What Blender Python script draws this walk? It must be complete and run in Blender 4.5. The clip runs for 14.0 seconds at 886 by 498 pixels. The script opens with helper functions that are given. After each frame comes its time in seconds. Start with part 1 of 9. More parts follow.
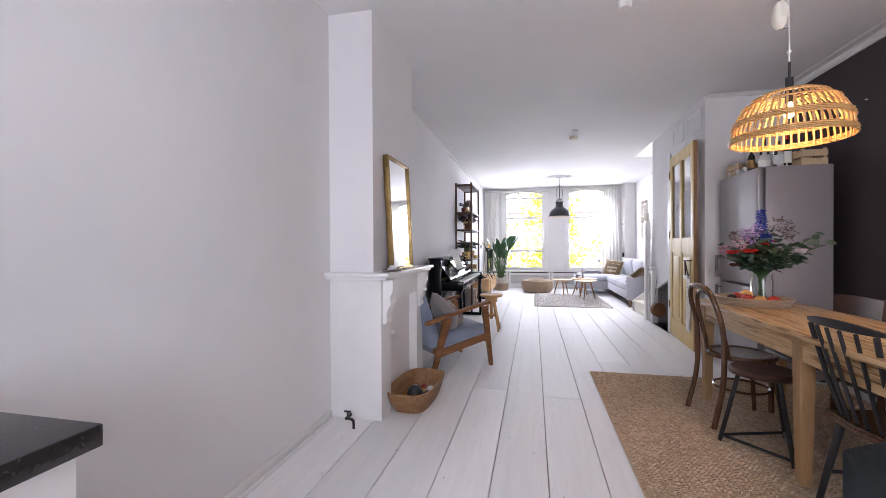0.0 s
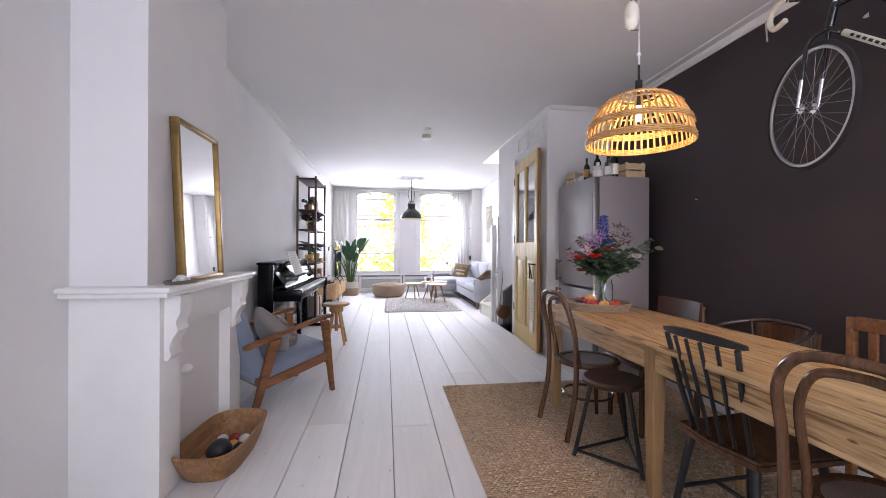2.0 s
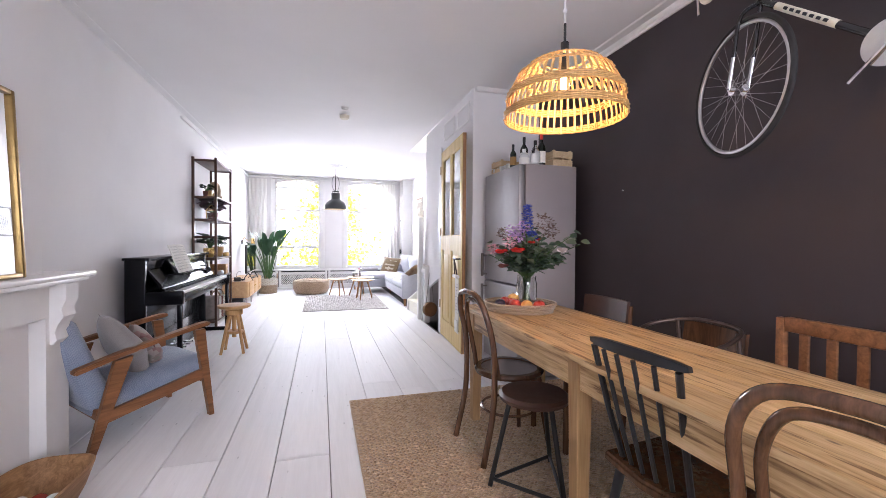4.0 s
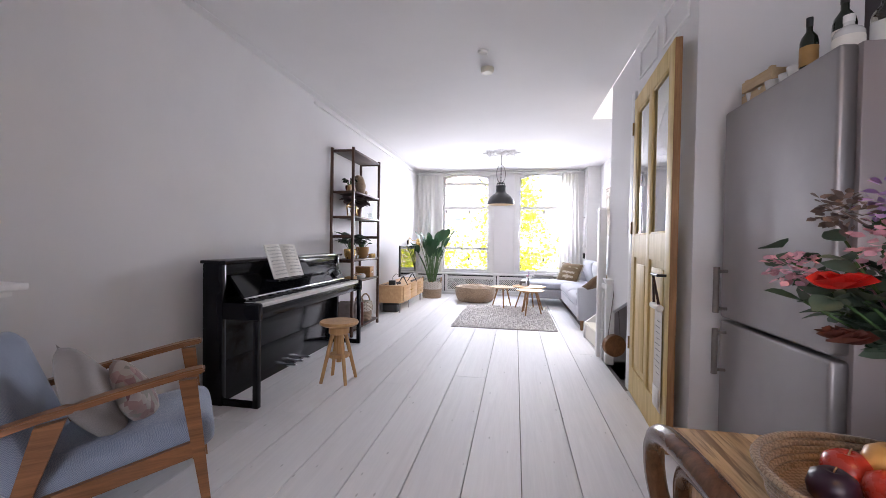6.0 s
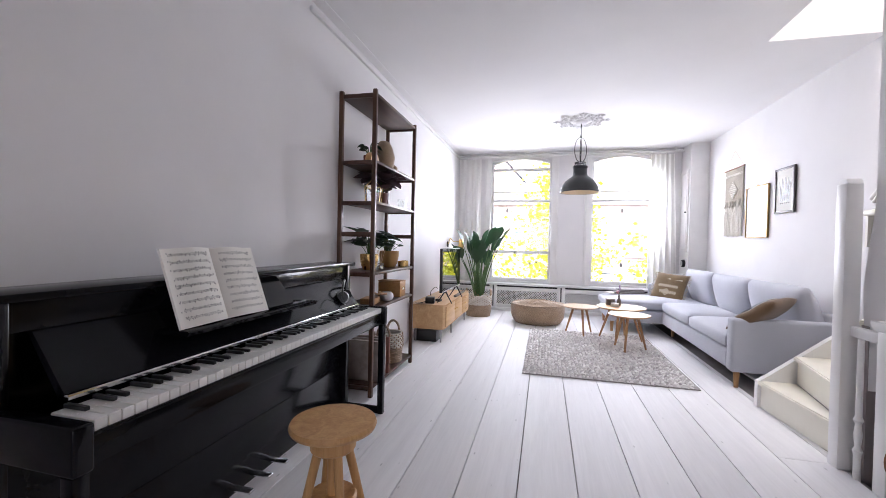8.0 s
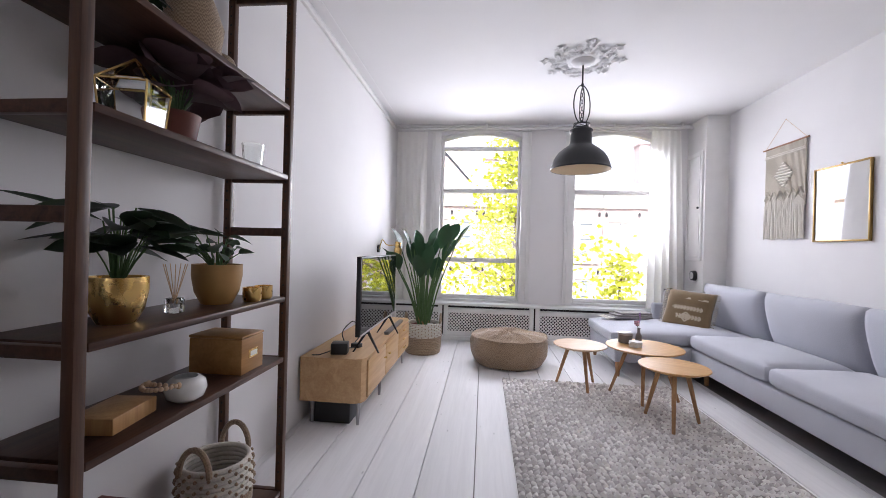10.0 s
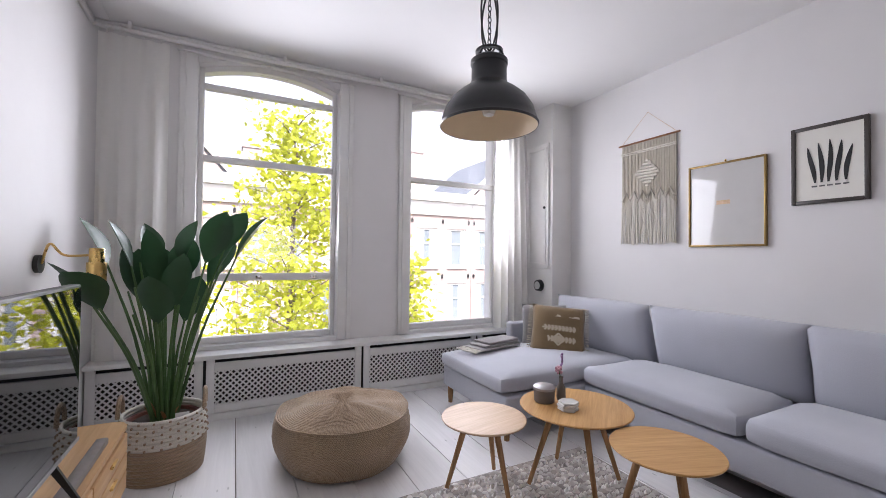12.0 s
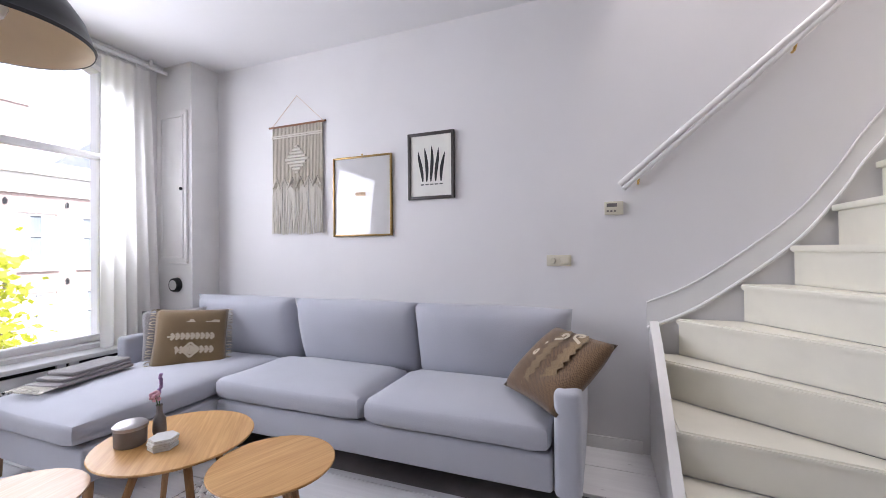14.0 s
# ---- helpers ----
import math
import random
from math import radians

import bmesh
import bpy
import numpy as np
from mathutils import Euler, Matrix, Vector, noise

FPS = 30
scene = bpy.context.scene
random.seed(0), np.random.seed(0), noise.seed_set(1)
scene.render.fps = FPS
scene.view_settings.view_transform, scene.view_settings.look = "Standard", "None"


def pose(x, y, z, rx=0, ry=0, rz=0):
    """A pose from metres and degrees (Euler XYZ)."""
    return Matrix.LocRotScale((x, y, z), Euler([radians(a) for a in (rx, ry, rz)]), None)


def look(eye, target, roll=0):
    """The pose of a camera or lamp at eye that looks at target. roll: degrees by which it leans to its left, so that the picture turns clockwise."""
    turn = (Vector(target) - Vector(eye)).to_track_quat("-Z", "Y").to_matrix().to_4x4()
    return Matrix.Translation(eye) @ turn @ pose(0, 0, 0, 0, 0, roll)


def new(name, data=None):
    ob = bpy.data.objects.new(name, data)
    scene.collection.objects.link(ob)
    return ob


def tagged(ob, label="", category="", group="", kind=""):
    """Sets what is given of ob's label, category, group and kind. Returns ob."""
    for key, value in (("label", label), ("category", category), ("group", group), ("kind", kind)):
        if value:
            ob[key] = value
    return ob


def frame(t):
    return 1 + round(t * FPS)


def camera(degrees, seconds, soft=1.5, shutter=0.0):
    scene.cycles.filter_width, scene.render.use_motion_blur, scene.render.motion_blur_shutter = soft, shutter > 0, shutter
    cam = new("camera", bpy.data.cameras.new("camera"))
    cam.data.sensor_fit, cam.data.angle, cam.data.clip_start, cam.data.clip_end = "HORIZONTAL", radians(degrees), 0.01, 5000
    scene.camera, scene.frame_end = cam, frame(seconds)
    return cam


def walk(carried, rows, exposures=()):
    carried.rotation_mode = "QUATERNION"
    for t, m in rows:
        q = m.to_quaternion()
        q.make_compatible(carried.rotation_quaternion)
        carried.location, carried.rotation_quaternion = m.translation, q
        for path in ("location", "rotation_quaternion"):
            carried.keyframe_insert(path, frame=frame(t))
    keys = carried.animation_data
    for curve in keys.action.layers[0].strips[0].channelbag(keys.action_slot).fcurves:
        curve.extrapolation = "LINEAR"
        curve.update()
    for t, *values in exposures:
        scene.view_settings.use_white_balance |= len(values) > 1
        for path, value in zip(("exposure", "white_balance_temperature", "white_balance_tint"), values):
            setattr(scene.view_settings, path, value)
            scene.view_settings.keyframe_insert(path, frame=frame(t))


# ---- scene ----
cam = camera(95.1, 14.0, soft=0.8)
METRES, EYE, TILT, LEAN, TURN = 9.36, 1.20, 0.0, 0.0, 12.6
ROWS = [
    (0.0, 0.0, 0.0, 0.0, -0.0, -0.44, 0.3),
    (0.5, 0.0063, 0.017, -0.0023, -7.24, -0.49, 0.04),
    (1.0, 0.0114, 0.0417, -0.0014, -15.12, -0.47, -0.1),
    (1.5, 0.0142, 0.0541, -0.0007, -20.06, -0.21, -0.16),
    (2.0, 0.0154, 0.0576, 0.0002, -20.59, -0.11, -0.29),
    (2.5, 0.0155, 0.0592, -0.0003, -20.01, -0.1, -0.41),
    (2.7, 0.0158, 0.0594, -0.0003, -20.75, -0.42, -0.41),
    (4.8, 0.1084, 0.1473, 0.0, -31.81, -0.86, -0.47),
    (5.0, 0.1239, 0.1649, 0.0, -24.21, -0.84, -0.47),
    (5.5, 0.1406, 0.1989, -0.002, -9.67, -1.01, -0.69),
    (6.0, 0.1503, 0.2436, -0.0002, -2.49, -1.04, -0.87),
    (6.5, 0.1504, 0.2893, 0.0022, 5.07, -1.2, -1.1),
    (7.0, 0.1384, 0.3426, 0.0018, 8.24, -1.17, -1.23),
    (7.5, 0.1287, 0.3929, -0.0008, 5.46, -1.06, -1.17),
    (8.0, 0.12, 0.453, -0.0007, 1.46, -0.91, -1.2),
    (8.2, 0.118, 0.4724, -0.0007, -1.0, -0.45, -1.2),
    (10.3, 0.1318, 0.7159, -0.0012, -7.01, -0.09, -1.5),
    (10.5, 0.1331, 0.7435, -0.0012, -7.59, -0.14, -1.5),
    (11.0, 0.137, 0.797, -0.0018, -15.2, 0.2, -1.34),
    (11.5, 0.1405, 0.8419, 0.0022, -22.76, 0.72, -1.15),
    (12.0, 0.1372, 0.8735, 0.003, -39.81, 1.11, -0.67),
    (12.5, 0.1352, 0.8829, 0.0028, -55.56, 1.35, 0.04),
    (13.0, 0.1345, 0.8827, 0.0028, -62.36, 1.16, 0.16),
    (13.5, 0.1437, 0.8763, -0.0008, -69.39, 0.9, 0.37),
    (14.0, 0.1858, 0.859, 0.0006, -81.29, 0.31, 0.53),
]
walk(cam, [(t, pose(0, 0, EYE, TILT, LEAN, TURN) @ pose(METRES * x, METRES * y, METRES * z, 90 + pitch, roll, yaw)) for t, x, y, z, yaw, pitch, roll in ROWS],
     [(0.0, 3.03, 5750, 17), (2.5, 3.05, 5700, 17), (2.7, 3.05, 5700, 17), (4.8, 3.7, 5750, 17), (5.0, 3.45, 5750, 17), (5.5, 3.1, 5750, 17), (6.0, 3.02, 5800, 17), (8.0, 2.87, 5800, 17),
      (10.5, 2.12, 5900, 17), (11.5, 1.91, 5950, 17), (12.0, 1.93, 5950, 17), (12.5, 1.81, 5950, 17), (13.0, 1.87, 5900, 17), (13.5, 1.98, 5900, 17), (14.0, 2.22, 5800, 17)])

# ---- world, sun, exposure ----
world = bpy.data.worlds.new("world")
scene.world = world
world.use_nodes = True
wn = world.node_tree
sky = wn.nodes.new("ShaderNodeTexSky")
sky.sky_type, sky.sun_disc = "NISHITA", False
sky.sun_elevation, sky.sun_rotation = radians(52), radians(200)
haze = wn.nodes.new("ShaderNodeMix")           # thin white summer cloud over the blue
haze.data_type = "RGBA"
haze.inputs[0].default_value = 0.7
haze.inputs[7].default_value = (4.0, 4.0, 4.1, 1)
wn.links.new(sky.outputs[0], haze.inputs[6])
wn.links.new(haze.outputs[2], wn.nodes["Background"].inputs[0])
wn.nodes["Background"].inputs[1].default_value = 0.15
sky.air_density, sky.dust_density, sky.ozone_density = 1.0, 10.0, 0.0
sun_data = bpy.data.lights.new("sun", "SUN")
sun_data.energy, sun_data.angle, sun_data.color = 2.8, radians(0.5), (1.0, 0.95, 0.88)
sun_ob = new("sun", sun_data)
sun_ob.matrix_world = look((-4, -8, 14), (0, 3, 0))


# daylight at the two front windows, plus fill lamps added behind and above
def daylight(name, place, target, w, h, watts, tone=(1.0, 0.985, 0.97), spread=180):
    d = bpy.data.lights.new(name, "AREA")
    d.shape, d.size, d.size_y, d.energy, d.color = "RECTANGLE", w, h, watts, tone
    d.spread = radians(spread)
    o = new(name, d)
    o.matrix_world = look(place, target)


daylight("daylight_window_1", (-0.265, 11.86, 1.86), (-0.265, 7.86, 1.38), 0.98, 1.1, 7.5, spread=150)
daylight("daylight_window_2", (1.475, 11.86, 1.86), (1.475, 7.86, 1.38), 0.98, 1.1, 7.5, spread=150)
# added fill lamp in the unseen south wall, brightens the dining end
daylight("fill_from_south", (0.6, -2.62, 1.75), (0.7, 6.0, 1.0), 2.8, 1.4, 2.4, spread=120)
# warm lamp added out of view to brighten the stair well from above
daylight("fill_stair_well", (2.2, 7.3, 5.55), (2.2, 7.3, 0.0), 0.6, 1.4, 11, (1.0, 0.90, 0.76))


# ---- mesh helpers ----
def box(bm, x0, y0, z0, x1, y1, z1, bev=0.0, seg=2):
    r = bmesh.ops.create_cube(bm, size=1.0)
    vs = r["verts"]
    for v in vs:
        v.co = Vector((x0 + (v.co.x + 0.5) * (x1 - x0), y0 + (v.co.y + 0.5) * (y1 - y0), z0 + (v.co.z + 0.5) * (z1 - z0)))
    if bev:
        es = list({e for v in vs for e in v.link_edges})
        bmesh.ops.bevel(bm, geom=es, offset=bev, segments=seg, profile=0.5, affect="EDGES")
    return bm


def rod(bm, p, q, r0, r1=None, seg=12):
    p, q = Vector(p), Vector(q)
    d = q - p
    m = Matrix.Translation((p + q) / 2) @ d.to_track_quat("Z", "Y").to_matrix().to_4x4()
    bmesh.ops.create_cone(bm, cap_ends=True, segments=seg, radius1=r0, radius2=r0 if r1 is None else r1, depth=d.length, matrix=m)
    return bm


def lathe(bm, prof, c=(0, 0, 0), seg=32, closed=False):
    rings = []
    for r, z in prof:
        if r < 1e-5:
            rings.append([bm.verts.new((c[0], c[1], c[2] + z))])
        else:
            rings.append([bm.verts.new((c[0] + r * math.cos(2 * math.pi * k / seg), c[1] + r * math.sin(2 * math.pi * k / seg), c[2] + z)) for k in range(seg)])
    pairs = list(zip(rings, rings[1:])) + ([(rings[-1], rings[0])] if closed else [])
    for a, b in pairs:
        for k in range(seg):
            n = (k + 1) % seg
            if len(a) == 1 and len(b) > 1:
                bm.faces.new((a[0], b[n], b[k]))
            elif len(b) == 1 and len(a) > 1:
                bm.faces.new((a[k], a[n], b[0]))
            elif len(a) > 1:
                bm.faces.new((a[k], a[n], b[n], b[k]))
    bmesh.ops.recalc_face_normals(bm, faces=bm.faces[:])
    return bm


def tube(bm, pts, r, seg=10, r_end=None):
    """A round bar along a smooth line of points."""
    pts = [Vector(p) for p in pts]
    n = len(pts)
    up = Vector((0, 0, 1))
    rings, side = [], None
    for i, p in enumerate(pts):
        d = (pts[min(i + 1, n - 1)] - pts[max(i - 1, 0)]).normalized()
        if side is None:
            side = d.cross(up if abs(d.z) < 0.95 else Vector((1, 0, 0))).normalized()
        side = (side - d * side.dot(d)).normalized()
        b = d.cross(side)
        rr = r if r_end is None else r + (r_end - r) * i / (n - 1)
        rings.append([bm.verts.new(p + (side * math.cos(2 * math.pi * k / seg) + b * math.sin(2 * math.pi * k / seg)) * rr) for k in range(seg)])
    for a, b in zip(rings, rings[1:]):
        for k in range(seg):
            bm.faces.new((a[k], a[(k + 1) % seg], b[(k + 1) % seg], b[k]))
    bm.faces.new(rings[0][::-1])
    bm.faces.new(rings[-1])
    return bm


def spline(pts, n=8):
    """Smooth points through a few knots."""
    P = [Vector(p) for p in pts]
    P = [2 * P[0] - P[1]] + P + [2 * P[-1] - P[-2]]
    out = []
    for i in range(1, len(P) - 2):
        for k in range(n):
            t = k / n
            a, b, c, d = P[i - 1:i + 3]
            out.append(0.5 * (2 * b + (c - a) * t + (2 * a - 5 * b + 4 * c - d) * t * t + (3 * b - a - 3 * c + d) * t ** 3))
    out.append(P[-2])
    return out


def prism(bm, poly, axis, a, b):
    """A flat outline drawn in the two other axes, drawn out along axis from a to b."""
    def at(u, v, w):
        return {"x": (w, u, v), "y": (u, w, v), "z": (u, v, w)}[axis]
    lo = [bm.verts.new(at(u, v, a)) for u, v in poly]
    hi = [bm.verts.new(at(u, v, b)) for u, v in poly]
    fs = [bm.faces.new(lo), bm.faces.new(hi)]
    for i in range(len(poly)):
        j = (i + 1) % len(poly)
        fs.append(bm.faces.new((lo[i], lo[j], hi[j], hi[i])))
    bmesh.ops.recalc_face_normals(bm, faces=fs)
    return bm


def pillow(bm, w, d, h, puff=0.5, n=14, m=None):
    """A stuffed cushion, w by d, h thick in the middle, its seam round the rim."""
    top, bot = {}, {}
    for i in range(n + 1):
        for j in range(n + 1):
            u, v = 2 * i / n - 1, 2 * j / n - 1
            e = max(0.0, 1 - abs(u) ** 2.6) ** puff * max(0.0, 1 - abs(v) ** 2.6) ** puff
            pin = 1 - 0.05 * (1 - abs(v)) * (abs(u) == 1) - 0.05 * (1 - abs(u)) * (abs(v) == 1)
            x, y = u * w / 2 * pin, v * d / 2 * pin
            wob = 0.012 * h * noise.noise(Vector((x * 7, y * 7, w))) / 0.1
            z = h / 2 * e + wob * e
            t = Vector((x, y, z))
            bo = Vector((x, y, -h / 2 * e))
            if m is not None:
                t, bo = m @ t, m @ bo
            top[i, j] = bm.verts.new(t)
            rim = i in (0, n) or j in (0, n)
            bot[i, j] = top[i, j] if rim else bm.verts.new(bo)
    fs = []
    for i in range(n):
        for j in range(n):
            fs.append(bm.faces.new((top[i, j], top[i + 1, j], top[i + 1, j + 1], top[i, j + 1])))
            q = (bot[i, j], bot[i, j + 1], bot[i + 1, j + 1], bot[i + 1, j])
            if len(set(q)) == 4 and not bm.faces.get(q):
                fs.append(bm.faces.new(q))
    return bm


def smooth(ob, angle=40):
    lim = math.cos(radians(angle))
    me = ob.data
    bm = bmesh.new()
    bm.from_mesh(me)
    for f in bm.faces:
        f.smooth = True
    for e in bm.edges:
        if len(e.link_faces) == 2 and e.link_faces[0].normal.dot(e.link_faces[1].normal) < lim:
            e.smooth = False
    bm.to_mesh(me)
    bm.free()
    return ob


def part(name, bm, material, parent=None, label="", soft=40):
    me = bpy.data.meshes.new(name)
    bm.normal_update()
    bm.to_mesh(me)
    bm.free()
    ob = new(name, me)
    me.materials.append(material)
    if parent is not None:
        ob.parent = parent
    if label:
        ob["label"] = label
    if soft:
        smooth(ob, soft)
    return ob


def thing(name, label, category, m=None, group=""):
    ob = new(name)
    ob.empty_display_size = 0.1
    if m is not None:
        ob.matrix_basis = m
    return tagged(ob, label, category, group)


def setting(ob, label="", category=""):
    return tagged(ob, label, category, kind="structure")


def nb():
    return bmesh.new()


# ---- materials ----
def nodes_of(name):
    mat = bpy.data.materials.new(name)
    mat.use_nodes = True
    t = mat.node_tree
    return mat, t, t.nodes["Principled BSDF"], t.links


def ramp_of(t, stops):
    r = t.nodes.new("ShaderNodeValToRGB")
    el = r.color_ramp.elements
    while len(el) < len(stops):
        el.new(0.5)
    for e, (p, c) in zip(el, stops):
        e.position, e.color = p, (*c, 1)
    return r


def coords(t, scale=(1, 1, 1), rot=(0, 0, 0), kind="Object"):
    tc, mp = t.nodes.new("ShaderNodeTexCoord"), t.nodes.new("ShaderNodeMapping")
    t.links.new(tc.outputs[kind], mp.inputs[0])
    mp.inputs["Scale"].default_value = scale
    mp.inputs["Rotation"].default_value = rot
    return mp.outputs[0]


def noise_of(t, vec, scale, detail=4, rough=0.55, dist=0.0):
    n = t.nodes.new("ShaderNodeTexNoise")
    t.links.new(vec, n.inputs["Vector"])
    n.inputs["Scale"].default_value, n.inputs["Detail"].default_value = scale, detail
    n.inputs["Roughness"].default_value, n.inputs["Distortion"].default_value = rough, dist
    return n.outputs[0]


def bump_of(t, height, strength, dist, p):
    b = t.nodes.new("ShaderNodeBump")
    b.inputs["Strength"].default_value, b.inputs["Distance"].default_value = strength, dist
    t.links.new(height, b.inputs["Height"])
    t.links.new(b.outputs[0], p.inputs["Normal"])
    return b


def mix_of(t, fac, a, b, mode="MIX"):
    m = t.nodes.new("ShaderNodeMix")
    m.data_type, m.blend_type = "RGBA", mode
    for s, v in ((0, fac), (6, a), (7, b)):
        if hasattr(v, "links"):
            t.links.new(v, m.inputs[s])
        elif s:
            m.inputs[s].default_value = (*v, 1)
        else:
            m.inputs[s].default_value = v
    return m.outputs[2]


def surface(name, colour, rough=0.6, metal=0.0, vary=0.12, scale=6.0, bump=0.2, bump_scale=60.0, dist=0.002, coat=0.0, spread=0.08):
    """Paint, plaster, metal or plastic: a colour with two scales of variation and a fine relief."""
    mat, t, p, ln = nodes_of(name)
    v = coords(t)
    dark = tuple(c * (1 - vary) for c in colour)
    light = tuple(min(1, c * (1 + vary * 0.5)) for c in colour)
    r = ramp_of(t, [(0.3, dark), (0.5, colour), (0.72, light)])
    ln.new(noise_of(t, v, scale, 5), r.inputs[0])
    ln.new(r.outputs[0], p.inputs["Base Color"])
    fine = noise_of(t, v, bump_scale, 3)
    mr = t.nodes.new("ShaderNodeMapRange")
    mr.inputs[3].default_value, mr.inputs[4].default_value = max(0.02, rough - spread), min(1, rough + spread)
    ln.new(noise_of(t, v, scale * 3, 3), mr.inputs[0])
    ln.new(mr.outputs[0], p.inputs["Roughness"])
    p.inputs["Metallic"].default_value = metal
    p.inputs["Coat Weight"].default_value = coat
    p.inputs["Coat Roughness"].default_value = 0.05
    if bump:
        bump_of(t, fine, bump, dist, p)
    return mat


def wood(name, dark, light, rough=0.5, along="y", scale=1.0, coat=0.0, per_object=False, knots=False, mid=None):
    mat, t, p, ln = nodes_of(name)
    st = {"x": (0.06, 1, 1), "y": (1, 0.06, 1), "z": (1, 1, 0.06)}[along]
    base = coords(t, tuple(s * scale for s in st))
    vec = base
    if per_object:
        oi, ad = t.nodes.new("ShaderNodeObjectInfo"), t.nodes.new("ShaderNodeVectorMath")
        sc = t.nodes.new("ShaderNodeMath")
        sc.operation = "MULTIPLY"
        sc.inputs[1].default_value = 37.0
        ln.new(oi.outputs["Random"], sc.inputs[0])
        ln.new(base, ad.inputs[0])
        ln.new(sc.outputs[0], ad.inputs[1])
        vec = ad.outputs[0]
    n1 = noise_of(t, vec, 14, 6, 0.6, 1.4)
    n2 = noise_of(t, vec, 90, 3, 0.6)
    w = t.nodes.new("ShaderNodeMath")
    w.operation = "MULTIPLY_ADD"
    w.inputs[1].default_value, w.inputs[2].default_value = 0.35, 0.0
    ln.new(n2, w.inputs[0])
    s = t.nodes.new("ShaderNodeMath")
    s.operation = "MULTIPLY_ADD"
    s.inputs[1].default_value = 0.75
    ln.new(n1, s.inputs[0])
    ln.new(w.outputs[0], s.inputs[2])
    m = mid or tuple((a + b) / 2 for a, b in zip(dark, light))
    r = ramp_of(t, [(0.36, dark), (0.52, m), (0.68, light)])
    ln.new(s.outputs[0], r.inputs[0])
    col = r.outputs[0]
    if mid:
        wear = ramp_of(t, [(0.37, (0.40, 0.33, 0.27)), (0.45, (1, 1, 1))])
        ln.new(noise_of(t, vec, 34, 5, 0.65), wear.inputs[0])
        col = mix_of(t, 1.0, col, wear.outputs[0], "MULTIPLY")
    if knots:
        vo = t.nodes.new("ShaderNodeTexVoronoi")
        kv = coords(t, (2.6, 0.9, 2.6))
        if per_object:
            a2 = t.nodes.new("ShaderNodeVectorMath")
            ln.new(kv, a2.inputs[0])
            ln.new(sc.outputs[0], a2.inputs[1])
            kv = a2.outputs[0]
        ln.new(kv, vo.inputs["Vector"])
        kr = ramp_of(t, [(0.0, (1, 1, 1)), (0.05, (0.6, 0.6, 0.6)), (0.085, (0, 0, 0))])
        ln.new(vo.outputs["Distance"], kr.inputs[0])
        col = mix_of(t, kr.outputs[0], col, tuple(c * 0.62 for c in dark))
    if per_object:
        hv = t.nodes.new("ShaderNodeHueSaturation")
        mr = t.nodes.new("ShaderNodeMapRange")
        mr.inputs[3].default_value, mr.inputs[4].default_value = 0.9, 1.08
        ln.new(oi.outputs["Random"], mr.inputs[0])
        ln.new(mr.outputs[0], hv.inputs["Value"])
        ln.new(col, hv.inputs["Color"])
        col = hv.outputs[0]
    ln.new(col, p.inputs["Base Color"])
    p.inputs["Roughness"].default_value = rough
    p.inputs["Coat Weight"].default_value = coat
    p.inputs["Coat Roughness"].default_value = 0.15
    p.inputs["Specular IOR Level"].default_value = 0.35
    bump_of(t, s.outputs[0], 0.25, 0.0015, p)
    return mat


def fabric(name, a, b, scale=400.0, rough=0.9, bump=0.5, blotch=0.1, sheen=0.3):
    mat, t, p, ln = nodes_of(name)
    v = coords(t)
    wv = t.nodes.new("ShaderNodeTexChecker")
    wv.inputs["Scale"].default_value = scale
    wv.inputs[1].default_value, wv.inputs[2].default_value = (*a, 1), (*b, 1)
    ln.new(v, wv.inputs[0])
    n = noise_of(t, v, 3.0, 4)
    n2 = noise_of(t, v, 160, 2)
    r = ramp_of(t, [(0.3, tuple(1 - blotch for _ in range(3))), (0.7, (1, 1, 1))])
    ln.new(n, r.inputs[0])
    ln.new(mix_of(t, 1.0, wv.outputs[0], r.outputs[0], "MULTIPLY"), p.inputs["Base Color"])
    p.inputs["Roughness"].default_value = rough
    p.inputs["Sheen Weight"].default_value = sheen
    bump_of(t, n2, bump, 0.002, p)
    return mat


def glass_pane(name, tint=(1, 1, 1)):
    mat, t, p, ln = nodes_of(name)
    p.inputs["Base Color"].default_value = (*tint, 1)
    p.inputs["Roughness"].default_value = 0.0
    p.inputs["IOR"].default_value = 1.45
    p.inputs["Transmission Weight"].default_value = 1.0
    return mat


def emission(name, colour, strength):
    mat, t, p, ln = nodes_of(name)
    p.inputs["Emission Color"].default_value = (*colour, 1)
    p.inputs["Emission Strength"].default_value = strength
    p.inputs["Base Color"].default_value = (*colour, 1)
    return mat


WALL = surface("wall_plaster_white", (0.78, 0.765, 0.765), 0.75, vary=0.035, scale=1.6, bump=0.12, bump_scale=45)
CEIL = surface("ceiling_paint", (0.80, 0.79, 0.79), 0.8, vary=0.03, scale=1.2, bump=0.08, bump_scale=40)
DARK = surface("wall_paint_aubergine", (0.042, 0.032, 0.036), 0.55, vary=0.16, scale=1.5, bump=0.1, bump_scale=50)
WHITE = surface("white_gloss_paint", (0.80, 0.79, 0.775), 0.35, vary=0.04, scale=5, bump=0.08, bump_scale=30)
CREAM = surface("cream_stair_paint", (0.82, 0.79, 0.68), 0.35, vary=0.05, scale=5, bump=0.1, bump_scale=30)
# one even warm grey, darker than the white walls beside it
STAIR_GREY = surface("stair_warm_grey", (0.39, 0.35, 0.34), 0.6, vary=0.12, scale=3)
PLANK = wood("whitewashed_plank", (0.745, 0.735, 0.74), (0.82, 0.81, 0.815), 0.55, "y", 1.0, per_object=True, knots=True)
